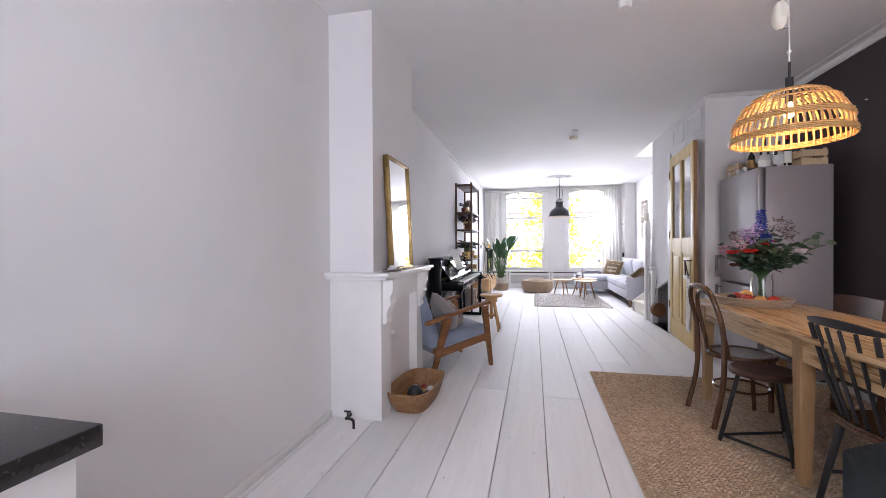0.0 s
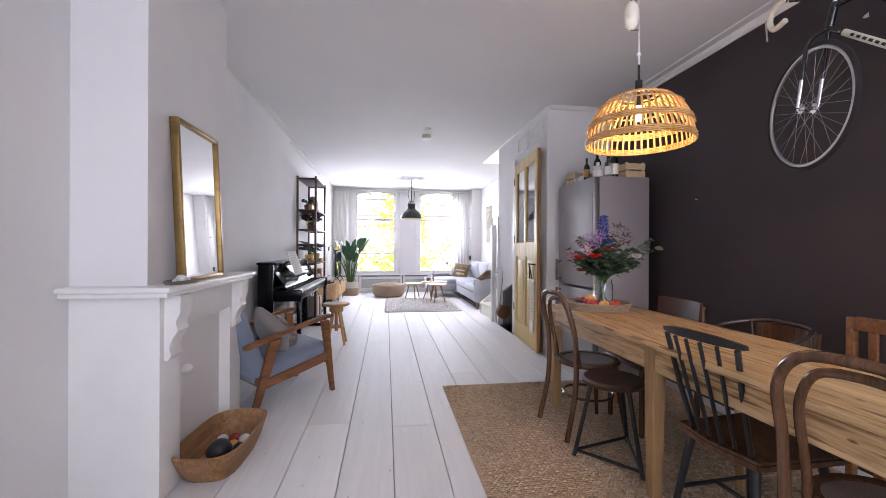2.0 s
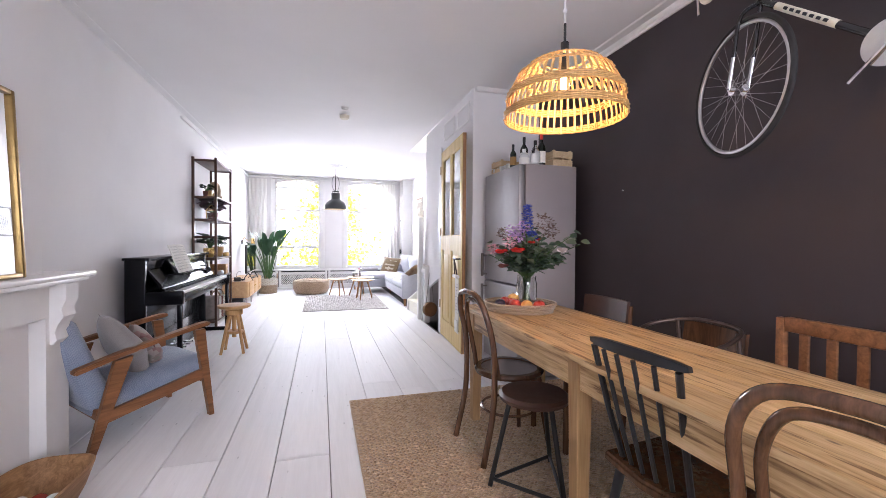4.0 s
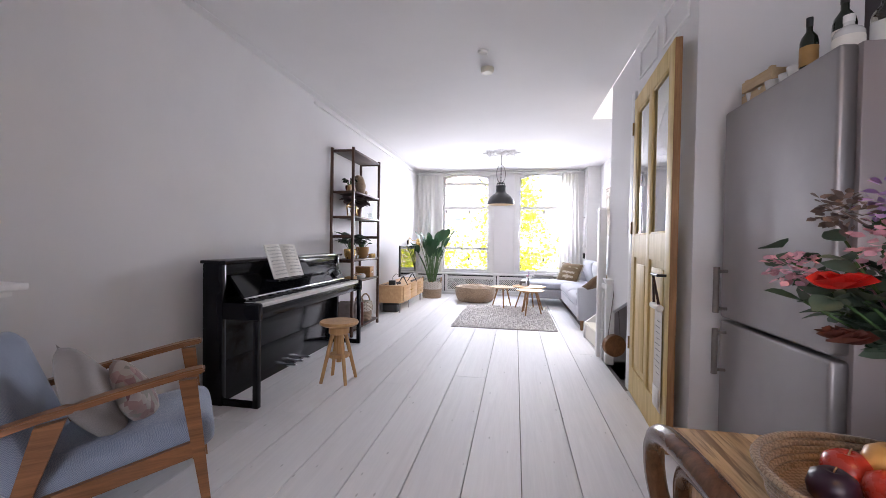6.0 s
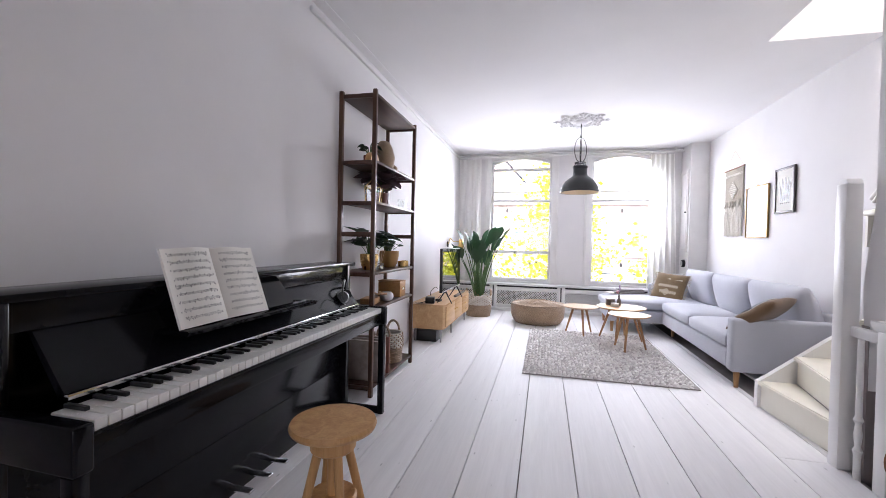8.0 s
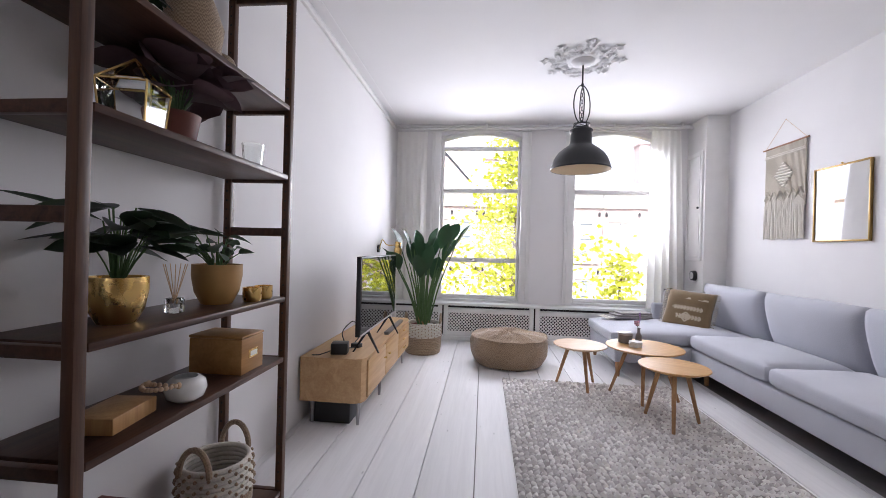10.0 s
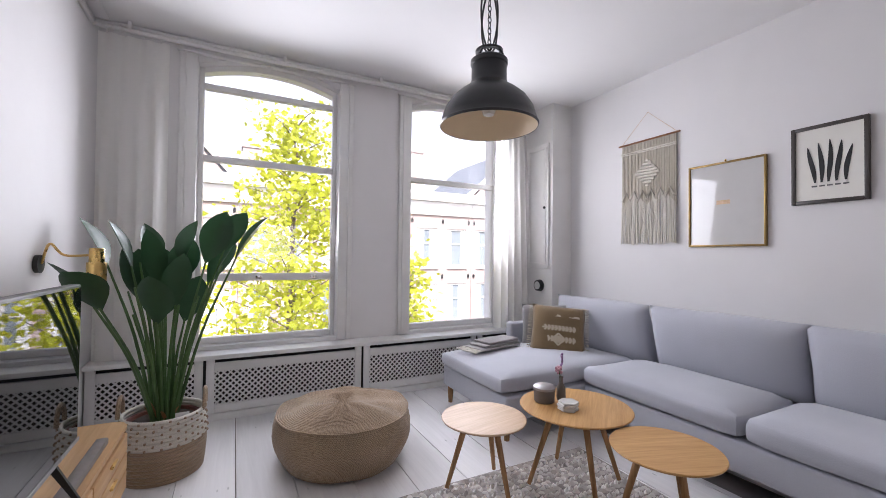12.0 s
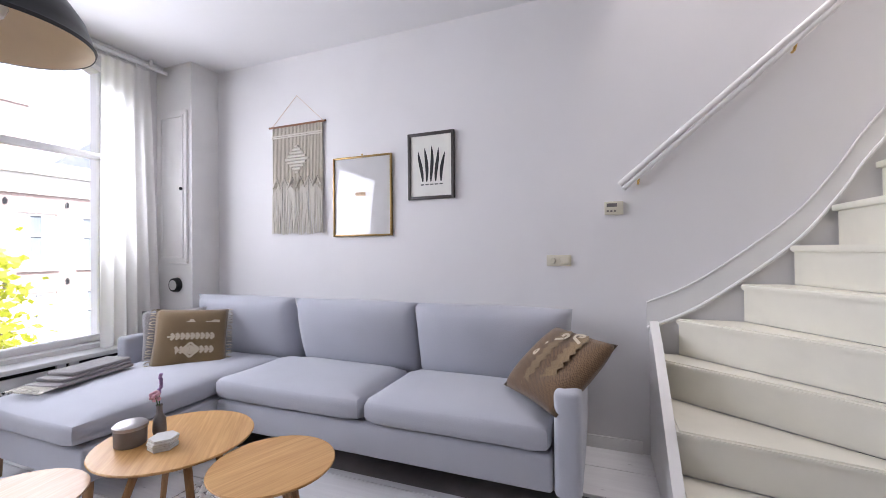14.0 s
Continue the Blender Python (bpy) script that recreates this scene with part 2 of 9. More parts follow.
for nd in PLANK.node_tree.nodes:
    if nd.type == "BUMP":
        nd.inputs["Strength"].default_value = 0.1
PLANK.node_tree.nodes["Principled BSDF"].inputs["Specular IOR Level"].default_value = 0.22
JOINT = surface("plank_joint", (0.22, 0.2, 0.19), 0.9, vary=0.2)
GLASS = glass_pane("window_glass")

# ---- plan ----
XL, XR, YB, YW, ZC = -1.40, 2.60, -2.6, 11.85, 2.82
XD = 1.83          # wall with the old door
Y1, Y2, Y3, Y4 = 4.95, 6.13, 7.03, 7.95   # partition, door wall's end, stair post, foot of the stair

# ---- structure ----
bm = nb()
box(bm, XL - 0.15, YB, -0.3, XL, YW + 0.3, ZC + 0.3)
setting(part("wall_west", bm, WALL, soft=0), "plain white plaster wall along the whole flat", "wall")
bm = nb()
box(bm, XR, YB, -0.3, XR + 0.15, Y1, ZC + 0.3)
setting(part("wall_dark", bm, DARK, soft=0), "dark aubergine painted dining room wall", "wall")
bm = nb()
box(bm, XR, Y1, -2.6, XR + 0.15, YW + 0.3, 5.6)
setting(part("wall_east", bm, WALL, soft=0), "white plaster wall behind sofa and stairs", "wall")
bm = nb()
box(bm, XD + 0.10, Y1, 0, XR, Y1 + 0.1, ZC)
setting(part("wall_partition", bm, WALL, soft=0), "white partition wall beside the fridge", "wall")
# wall with the door opening
DY0, DY1, DZ = 5.20, 6.05, 2.38
bm = nb()
box(bm, XD, Y1, 0, XD + 0.1, DY0, ZC)
box(bm, XD, DY0, DZ, XD + 0.1, DY1, ZC)
box(bm, XD, DY1, -0.3, XD + 0.1, Y2, ZC)
setting(part("wall_door", bm, WALL, soft=0), "white wall round an old pine door", "wall")
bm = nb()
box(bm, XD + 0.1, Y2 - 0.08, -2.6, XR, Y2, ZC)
setting(part("wall_closet", bm, STAIR_GREY, soft=0), "dark wall at the head of the stairs down", "wall")
# boxing under the upper flight
bm = nb()
prism(bm, [(Y2, ZC), (6.97, ZC), (6.97, 1.45), (7.04, 0.98), (6.98, 0.46), (Y2, 0.74)], "x", XD + 0.005, XD + 0.045)
setting(part("stair_panel", bm, WALL, soft=0), "white boxed panel beside the upper stairs", "panel")
# unseen back wall behind the walk's start, its wide window added for light
bm = nb()
box(bm, XL - 0.15, YB - 0.2, -0.3, XR + 0.15, YB, 0.9)
box(bm, XL - 0.15, YB - 0.2, 2.5, XR + 0.15, YB, ZC + 0.3)
box(bm, XL - 0.15, YB - 0.2, 0.9, -0.9, YB, 2.5)
box(bm, 2.1, YB - 0.2, 0.9, XR + 0.15, YB, 2.5)
setting(part("wall_south", bm, WALL, soft=0), "unseen white kitchen wall with an added window opening", "wall")
# ceiling with the stair well
bm = nb()
box(bm, XL - 0.15, YB - 0.2, ZC, XD, YW + 0.3, ZC + 0.28)
box(bm, XD, 8.10, ZC, XR, YW + 0.3, ZC + 0.28)
box(bm, XD, YB - 0.2, ZC, XR, Y1, ZC + 0.28)
setting(part("ceiling", bm, CEIL, soft=0), "smooth white painted ceiling with a stair opening", "ceiling")
# upper landing round the stair well
bm = nb()
box(bm, XD - 0.1, Y1 - 0.1, ZC + 0.28, XD, 8.2, 5.6)
box(bm, XD, 8.1, ZC + 0.28, XR, 8.2, 5.6)
box(bm, XD, Y1 - 0.1, ZC + 0.28, XR, Y1, 5.6)
box(bm, XD - 0.1, Y1 - 0.1, 5.6, XR, 6.4, 5.7)
setting(part("wall_upper", bm, WALL, soft=0), "cream white walls of the stair well above", "wall")
# sub floor
bm = nb()
box(bm, XL - 0.15, YB - 0.2, -0.3, XD, YW + 0.3, -0.022)
box(bm, XD, Y3 - 0.05, -0.3, XR, YW + 0.3, -0.022)
box(bm, XD, YB - 0.2, -0.3, XR, Y2 - 0.08, -0.022)
floor = setting(part("floor", bm, JOINT, soft=0), "wide whitewashed wooden floor boards", "floor")
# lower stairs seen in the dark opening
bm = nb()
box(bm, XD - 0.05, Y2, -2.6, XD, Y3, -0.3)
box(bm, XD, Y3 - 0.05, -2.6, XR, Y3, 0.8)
setting(part("wall_lower", bm, STAIR_GREY, soft=0), "dark grey walls of the stairs down", "wall")

# window wall: openings cut by building round them
W1, W2, ZS, ZT = (-0.80, 0.27), (0.95, 2.00), 0.52, 2.79
bm = nb()
box(bm, XL, YW, -0.3, W1[0], YW + 0.3, ZC + 0.3)
box(bm, W1[1], YW, -0.3, W2[0], YW + 0.3, ZC + 0.3)
box(bm, W2[1], YW, -0.3, XR, YW + 0.3, ZC + 0.3)
for a, b in (W1, W2):
    box(bm, a, YW, -0.3, b, YW + 0.3, ZS)
    n = 16
    arc = [(a + (b - a) * k / n, ZT - 0.10 + 0.10 * (1 - (2 * k / n - 1) ** 2)) for k in range(n + 1)]
    prism(bm, arc + [(b, ZC + 0.3), (a, ZC + 0.3)], "y", YW, YW + 0.3)
setting(part("wall_north", bm, WALL, soft=0), "white wall with two tall sash windows", "wall")

# ---- more materials ----
PINE = wood("pale_pine", (0.50, 0.34, 0.11), (0.70, 0.53, 0.22), 0.5, "z", 1.0)
PINE_OLD = wood("old_brown_pine", (0.20, 0.10, 0.045), (0.42, 0.23, 0.10), 0.55, "z", 1.2)
TABLE_WOOD = wood("table_pine", (0.15, 0.075, 0.028), (0.70, 0.51, 0.28), 0.46, "y", 1.5, knots=True, per_object=True, mid=(0.54, 0.355, 0.165))
TABLE_LEG = wood("table_leg_pine", (0.27, 0.15, 0.06), (0.50, 0.32, 0.15), 0.45, "z", 1.0)
TEAK = wood("teak", (0.12, 0.05, 0.02), (0.28, 0.125, 0.05), 0.38, "x", 1.4)
BENT = wood("bentwood", (0.045, 0.020, 0.010), (0.14, 0.068, 0.034), 0.25, "z", 1.5, coat=0.4)
WALNUT = wood("walnut_shelf", (0.032, 0.014, 0.010), (0.09, 0.042, 0.026), 0.4, "y", 1.4)
WALNUT_Z = wood("walnut_post", (0.038, 0.017, 0.011), (0.11, 0.052, 0.028), 0.4, "z", 1.4)
OAK = wood("oiled_oak", (0.47, 0.245, 0.075), (0.65, 0.39, 0.155), 0.38, "x", 1.3)
OAK_PALE = wood("pale_oak", (0.55, 0.37, 0.22), (0.72, 0.53, 0.36), 0.42, "x", 1.3)
OAK_LEG = wood("oak_leg", (0.24, 0.12, 0.05), (0.42, 0.24, 0.11), 0.45, "z", 1.3)
BEECH = wood("honey_beech", (0.40, 0.21, 0.08), (0.58, 0.35, 0.15), 0.4, "z", 1.2)
CABINET = wood("maple_veneer", (0.47, 0.27, 0.12), (0.63, 0.415, 0.21), 0.38, "y", 0.8)
BOWL_WOOD = wood("worn_bowl_wood", (0.16, 0.08, 0.03), (0.36, 0.20, 0.09), 0.6, "y", 1.5)
BLACK_GLOSS = surface("black_piano_lacquer", (0.006, 0.006, 0.008), 0.16, vary=0.1, bump=0.0, coat=0.0, spread=0.04)
BLACK_GLOSS.node_tree.nodes["Principled BSDF"].inputs["Specular IOR Level"].default_value = 0.22
BLACK = surface("black_satin", (0.012, 0.012, 0.013), 0.4, vary=0.2, bump=0.1)
BLACK_WOOD = surface("black_painted_wood", (0.016, 0.017, 0.02), 0.42, vary=0.25, scale=12, bump=0.15)
IVORY = surface("ivory_key", (0.80, 0.79, 0.76), 0.25, vary=0.03, bump=0.0)
PAPER = surface("paper", (0.82, 0.80, 0.74), 0.8, vary=0.04, bump=0.1)
NOTE_INK = surface("faint_note_print", (0.42, 0.41, 0.39), 0.8, vary=0.1, bump=0)
INK = surface("print_ink", (0.16, 0.155, 0.15), 0.8, vary=0.1, bump=0)
STEEL = surface("brushed_steel", (0.40, 0.385, 0.39), 0.48, metal=1.0, vary=0.06, scale=3, bump=0.05, bump_scale=120)
STEEL_SIDE = surface("fridge_side_grey", (0.36, 0.325, 0.33), 0.42, metal=0.25, vary=0.05, scale=2, bump=0.05)
CHROME = surface("chrome", (0.75, 0.75, 0.76), 0.12, metal=1.0, vary=0.05, bump=0.0)
BRASS = surface("brass", (0.72, 0.49, 0.18), 0.28, metal=1.0, vary=0.15, scale=8, bump=0.08)
GOLD_DULL = surface("aged_brass_frame", (0.30, 0.20, 0.075), 0.38, metal=0.9, vary=0.3, scale=14, bump=0.15)
MIRROR = surface("mirror_silver", (0.92, 0.92, 0.92), 0.02, metal=1.0, vary=0.0, bump=0.0, spread=0.0)
LAMP_BLACK = surface("enamel_dark_grey", (0.022, 0.023, 0.025), 0.38, vary=0.25, scale=9, bump=0.12)
# cream enamel, its colour warmed for light bounced up off the floor
LAMP_IN = surface("enamel_cream_bounce", (0.84, 0.70, 0.50), 0.4, vary=0.05, bump=0.02)
SOFA = fabric("sofa_grey_cotton", (0.44, 0.45, 0.505), (0.51, 0.52, 0.575), 500, blotch=0.09)
CHAIRBLUE = fabric("armchair_blue_grey", (0.20, 0.25, 0.36), (0.33, 0.38, 0.48), 260, blotch=0.3)
TAUPE = fabric("taupe_cushion", (0.22, 0.20, 0.195), (0.28, 0.255, 0.245), 400, blotch=0.12)
CURTAIN = fabric("sheer_curtain", (0.90, 0.89, 0.87), (0.93, 0.92, 0.90), 500, blotch=0.03, bump=0.15)
ct = CURTAIN.node_tree
ctp = ct.nodes["Principled BSDF"]
ctp.inputs["Transmission Weight"].default_value = 0.0
ctr, ctm = ct.nodes.new("ShaderNodeBsdfTranslucent"), ct.nodes.new("ShaderNodeMixShader")
ctr.inputs[0].default_value = (0.93, 0.92, 0.89, 1)
ctm.inputs[0].default_value = 0.72
ct.links.new(ctp.outputs[0], ctm.inputs[1])
ct.links.new(ctr.outputs[0], ctm.inputs[2])
ct.links.new(ctm.outputs[0], ct.nodes["Material Output"].inputs[0])
ROPE = fabric("jute_rope", (0.29, 0.20, 0.125), (0.46, 0.34, 0.225), 150, blotch=0.25, bump=0.9)
ROPE_LIGHT = fabric("white_cotton_weave", (0.66, 0.62, 0.54), (0.74, 0.70, 0.63), 150, blotch=0.12, bump=0.9)
WOOL = fabric("felted_wool", (0.42, 0.39, 0.37), (0.62, 0.58, 0.55), 70, blotch=0.4, bump=0.6)
MACRAME = fabric("macrame_cotton", (0.52, 0.47, 0.39), (0.62, 0.57, 0.48), 220, blotch=0.15, bump=0.8)
THROW = fabric("grey_throw", (0.22, 0.20, 0.20), (0.36, 0.34, 0.34), 300, blotch=0.2)
LEATHER = surface("brown_leather", (0.055, 0.024, 0.016), 0.48, vary=0.3, scale=10, bump=0.3, bump_scale=90)
TERRA = surface("dark_terracotta", (0.16, 0.05, 0.035), 0.6, vary=0.2)
CERAMIC = surface("white_ceramic", (0.72, 0.72, 0.70), 0.2, vary=0.06, scale=14, bump=0.05)
GREYPOT = surface("warm_grey_stoneware", (0.17, 0.15, 0.14), 0.5, vary=0.15, scale=20)
YELLOWPOT = surface("ochre_pot", (0.40, 0.225, 0.07), 0.5, vary=0.15, scale=10)
BEIGE_PLASTIC = surface("cream_plastic", (0.66, 0.62, 0.50), 0.4, vary=0.04, bump=0.0)
GREENGLASS = glass_pane("bottle_glass_green", (0.10, 0.22, 0.08))
CLEARGLASS = glass_pane("clear_glass", (0.96, 0.98, 0.97))
SOIL = surface("potting_soil", (0.03, 0.02, 0.014), 0.95, vary=0.4, scale=40, bump=0.8)
SCREEN = surface("dark_screen_glass", (0.006, 0.006, 0.007), 0.02, vary=0.0, bump=0.0, spread=0.0)
SCREEN.node_tree.nodes["Principled BSDF"].inputs["IOR"].default_value = 2.2
CARD = surface("record_sleeves", (0.33, 0.28, 0.25), 0.7, vary=0.3, scale=12)
REDFLOWER = surface("red_petal", (0.62, 0.025, 0.015), 0.6, vary=0.25, scale=30)
BLUEFLOWER = surface("blue_petal", (0.055, 0.09, 0.46), 0.6, vary=0.3, scale=30)
PINKFLOWER = surface("pink_petal", (0.62, 0.34, 0.40), 0.6, vary=0.2, scale=30)
LILAC = surface("lilac_petal", (0.40, 0.26, 0.52), 0.6, vary=0.25, scale=30)
WHITEFLOWER = surface("white_petal", (0.76, 0.66, 0.64), 0.6, vary=0.1, scale=30)
PURPLEHEAD = surface("faded_allium", (0.17, 0.12, 0.10), 0.7, vary=0.3, scale=40)


def leaf_material(name, a, b, rough=0.45, trans=0.2):
    mat, t, p, ln = nodes_of(name)
    g = t.nodes.new("ShaderNodeNewGeometry")
    r = ramp_of(t, [(0.0, a), (1.0, b)])
    ln.new(g.outputs["Random Per Island"], r.inputs[0])
    n = noise_of(t, coords(t), 30, 3)
    ln.new(mix_of(t, 0.25, r.outputs[0], n, "OVERLAY"), p.inputs["Base Color"])
    p.inputs["Roughness"].default_value = rough
    if trans:
        tr, mx = t.nodes.new("ShaderNodeBsdfTranslucent"), t.nodes.new("ShaderNodeMixShader")
        ln.new(r.outputs[0], tr.inputs[0])
        mx.inputs[0].default_value = trans
        ln.new(p.outputs[0], mx.inputs[1])
        ln.new(tr.outputs[0], mx.inputs[2])
        ln.new(mx.outputs[0], t.nodes["Material Output"].inputs[0])
    return mat


BIGLEAF = leaf_material("strelitzia_leaf", (0.012, 0.040, 0.016), (0.034, 0.095, 0.036), 0.35)
EUCA = leaf_material("eucalyptus_leaf", (0.03, 0.065, 0.035), (0.15, 0.20, 0.14), 0.6)
DARKLEAF = leaf_material("dark_leaf", (0.010, 0.018, 0.010), (0.03, 0.055, 0.025), 0.45)
BEGONIA = leaf_material("begonia_leaf", (0.05, 0.022, 0.026), (0.14, 0.085, 0.095), 0.5)
STEM = surface("green_stem", (0.065, 0.13, 0.038), 0.5, vary=0.25, scale=20)


def leaf(bm, base, tip, width, droop=0.0, n=6, fold=0.12, peak=0.45):
    """A pointed leaf blade from base to tip, folded a little along its rib."""
    b, e = Vector(base), Vector(tip)
    d = e - b
    side = d.cross(Vector((0, 0, 1)))
    if side.length < 1e-4:
        side = Vector((1, 0, 0))
    side.normalize()
    side = Matrix.Rotation(random.uniform(-0.7, 0.7), 3, d.normalized()) @ side
    nor = side.cross(d).normalized()
    rows = []
    for k in range(n + 1):
        t = k / n
        w = width * (math.sin(math.pi * min(1, t / (2 * peak))) if t < peak else math.cos(math.pi / 2 * (t - peak) / (1 - peak)) ** 0.8) + 0.0008
        c = b + d * t - Vector((0, 0, droop * t * t)) 
        rows.append((bm.verts.new(c - side * w / 2 + nor * fold * w), bm.verts.new(c), bm.verts.new(c + side * w / 2 + nor * fold * w)))
    for p, q in zip(rows, rows[1:]):
        bm.faces.new((p[0], p[1], q[1], q[0]))
        bm.faces.new((p[1], p[2], q[2], q[1]))


def ball(bm, c, r, seg=12, sq=1.0):
    m = Matrix.Translation(c) @ Matrix.Diagonal((1, 1, sq, 1))
    bmesh.ops.create_uvsphere(bm, u_segments=seg, v_segments=max(6, seg * 2 // 3), radius=r, matrix=m)


# ---- windows, sills, radiator cover, curtains ----
def window(name, a, b, rails, arch):
    w = setting(thing(name, "tall white painted sash window with clear glass", "window"))
    yg = YW + 0.13
    bm = nb()
    for x0, x1 in ((a - 0.12, a), (b, b + 0.12)):
        box(bm, x0, YW - 0.035, ZS - 0.02, x1, YW - 0.002, 2.745, 0.008)
        xi = x0 + 0.03 if x0 < a else x1 - 0.045
        box(bm, xi, YW - 0.05, ZS - 0.02, xi + 0.015, YW - 0.034, 2.745, 0.004)
    box(bm, a - 0.14, YW - 0.04, 2.747, b + 0.14, YW - 0.002, 2.765, 0.006)
    part("window_casing", bm, WHITE, w)
    bm = nb()
    box(bm, a, yg - 0.04, ZS, a + 0.035, yg + 0.03, ZT, 0.006)
    box(bm, b - 0.035, yg - 0.04, ZS, b, yg + 0.03, ZT, 0.006)
    box(bm, a + 0.036, yg - 0.04, ZS, b - 0.036, yg + 0.03, ZS + 0.05, 0.006)
    n = 12
    lo = [(a + 0.036 + (b - a - 0.072) * k / n, ZT - 0.13 + 0.085 * (1 - (2 * k / n - 1) ** 2)) for k in range(n + 1)]
    prism(bm, lo + [(b - 0.036, ZT), (a + 0.036, ZT)], "y", yg - 0.04, yg + 0.03)
    part("window_frame", bm, WHITE, w)
    for z, h in rails:
        bm = nb()
        box(bm, a + 0.036, yg - 0.045, z - h / 2, b - 0.036, yg + 0.02, z + h / 2, 0.006)
        part("glazing_bar", bm, WHITE, w)
    zs = [ZS + 0.05] + [z for z, _ in rails][::-1] + [ZT - 0.05]
    for lo_z, hi_z in zip(zs, zs[1:]):
        bm = nb()
        box(bm, a + 0.03, yg - 0.003, lo_z, b - 0.03, yg + 0.003, hi_z)
        p = part("pane", bm, GLASS, w, soft=0)
        p.visible_shadow = False
    return w


win = window("window_1", W1[0], W1[1], [(2.555, 0.045), (1.985, 0.05), (1.045, 0.06)], True)
for x in (-0.35, 0.08):
    bm = nb()
    box(bm, x - 0.025, YW + 0.06, 1.03, x + 0.025, YW + 0.084, 1.06, 0.006)
    part("sash_lift", bm, CHROME, win, "small chrome sash lift")
window("window_2", W2[0], W2[1], [(1.985, 0.05)], True)

ZL = 0.49
sill = setting(thing("window_sill", "long white painted window sill board", "sill"))
bm = nb()
box(bm, XL + 0.002, 11.66, ZL - 0.035, 2.33, YW + 0.10, ZL, 0.008)
part("board", bm, WHITE, sill)

rc = thing("radiator_cover", "white radiator cover with diagonal lattice panels", "radiator cover")
segs = ((XL + 0.01, -0.72), (-0.70, 0.46), (0.48, 1.62), (1.64, 2.33))
for a, b in segs:
    bm = nb()
    y0, y1 = 11.70, 11.72
    zf0, zf1 = 0.055, ZL - 0.036
    box(bm, a, y0, zf0, a + 0.055, y1, zf1, 0.004)
    box(bm, b - 0.055, y0, zf0, b, y1, zf1, 0.004)
    box(bm, a + 0.056, y0, zf0, b - 0.056, y1, zf0 + 0.06, 0.004)
    box(bm, a + 0.056, y0, zf1 - 0.095, b - 0.056, y1, zf1 - 0.03, 0.004)
    fr = part("panel_frame", bm, WHITE, rc)
    bm = nb()
    px0, px1, pz0, pz1 = a + 0.05, b - 0.05, zf0 + 0.055, zf1 - 0.09
    step = 0.043
    h = pz1 - pz0
    for sgn in (1, -1):
        x = px0 - h
        while x < px1 + h:
            u0, u1 = (x, x + h) if sgn > 0 else (x + h, x)
            p0, p1 = Vector((u0, 0, pz0)), Vector((u1, 0, pz1))
            t0, t1 = 0.0, 1.0
            dx = p1.x - p0.x
            ta, tb = (px0 - p0.x) / dx, (px1 - p0.x) / dx
            t0, t1 = max(t0, min(ta, tb)), min(t1, max(ta, tb))
            if t1 - t0 > 0.02:
                q0, q1 = p0 + (p1 - p0) * t0, p0 + (p1 - p0) * t1
                yy = y0 + 0.008 + (0.002 if sgn > 0 else 0)
                d = (q1 - q0).normalized()
                s = Vector((-d.z, 0, d.x)) * 0.0056
                vs = [bm.verts.new((v.x, yy, v.z)) for v in (q0 - s, q1 - s, q1 + s, q0 + s)]
                vb = [bm.verts.new((v.x, yy + 0.004, v.z)) for v in (q0 - s, q1 - s, q1 + s, q0 + s)]
                bm.faces.new(vs)
                for i in range(4):
                    bm.faces.new((vs[i], vb[i], vb[(i + 1) % 4], vs[(i + 1) % 4]))
            x += step
    part("lattice", bm, WHITE, fr, "white diagonal lattice", soft=0)
# black slab stands in for the shade between the lattice slats
bm = nb()
box(bm, XL + 0.02, 11.775, 0.06, 2.3, 11.835, 0.445)
part("shade_backing", bm, BLACK, rc, "black backing for the shade behind the lattice", soft=0)
bm = nb()
box(bm, XL + 0.002, 11.69, 0.0, 2.33, 11.725, 0.052, 0.004)
part("plinth", bm, WHITE, rc)


def curtain(label, x0, x1, z0, z1, folds, seed, flare=0.0):
    c = thing("curtain", label, "curtain", group="sheer curtains")
    bm = nb()
    n, rows = folds * 10, 14
    grid = []
    for j in range(rows + 1):
        t = j / rows
        z = z1 + (z0 - z1) * t
        row = []
        for i in range(n + 1):
            u = i / n
            amp = (0.012 + 0.014 * t) * (0.7 + 0.5 * noise.noise(Vector((u * 3, seed, t))))
            ph = 2 * math.pi * folds * (u + 0.02 * noise.noise(Vector((u * 4, t * 2, seed))))
            row.append(bm.verts.new((x0 - flare * t * 0.3 + (x1 - x0 + flare * t) * u + 0.012 * math.cos(ph) * t, 11.70 + amp * math.sin(ph), z)))
        grid.append(row)
    for p, q in zip(grid, grid[1:]):
        for i in range(n):
            bm.faces.new((p[i], p[i + 1], q[i + 1], q[i]))
    part("cloth", bm, CURTAIN, c, soft=180)
    for k in range(folds):
        x = x0 + (x1 - x0) * (k + 0.5) / folds
        bm = nb()
        rod(bm, (x, 11.70, z1 - 0.005), (x, 11.70, z1 + 0.028), 0.006, seg=6)
        part("glider", bm, WHITE, c)
    return c


curtain("sheer white curtain drawn aside at the wall", -1.37, -0.97, 0.505, 2.715, 4, 1.0)
curtain("sheer white curtain hanging between window and sofa", 1.84, 2.19, 0.505, 2.715, 5, 5.0, 0.10)
cr = thing("curtain_rail", "slim white curtain rail under the ceiling", "curtain rail")
bm = nb()
box(bm, XL + 0.003, 11.685, 2.742, 2.335, 11.715, 2.765, 0.004)
part("rail", bm, WHITE, cr)
for x in (-1.2, -0.2, 0.6, 1.4, 2.2):
    bm = nb()
    box(bm, x - 0.012, 11.69, 2.765, x + 0.012, 11.71, ZC, 0.003)
    part("bracket", bm, WHITE, cr)

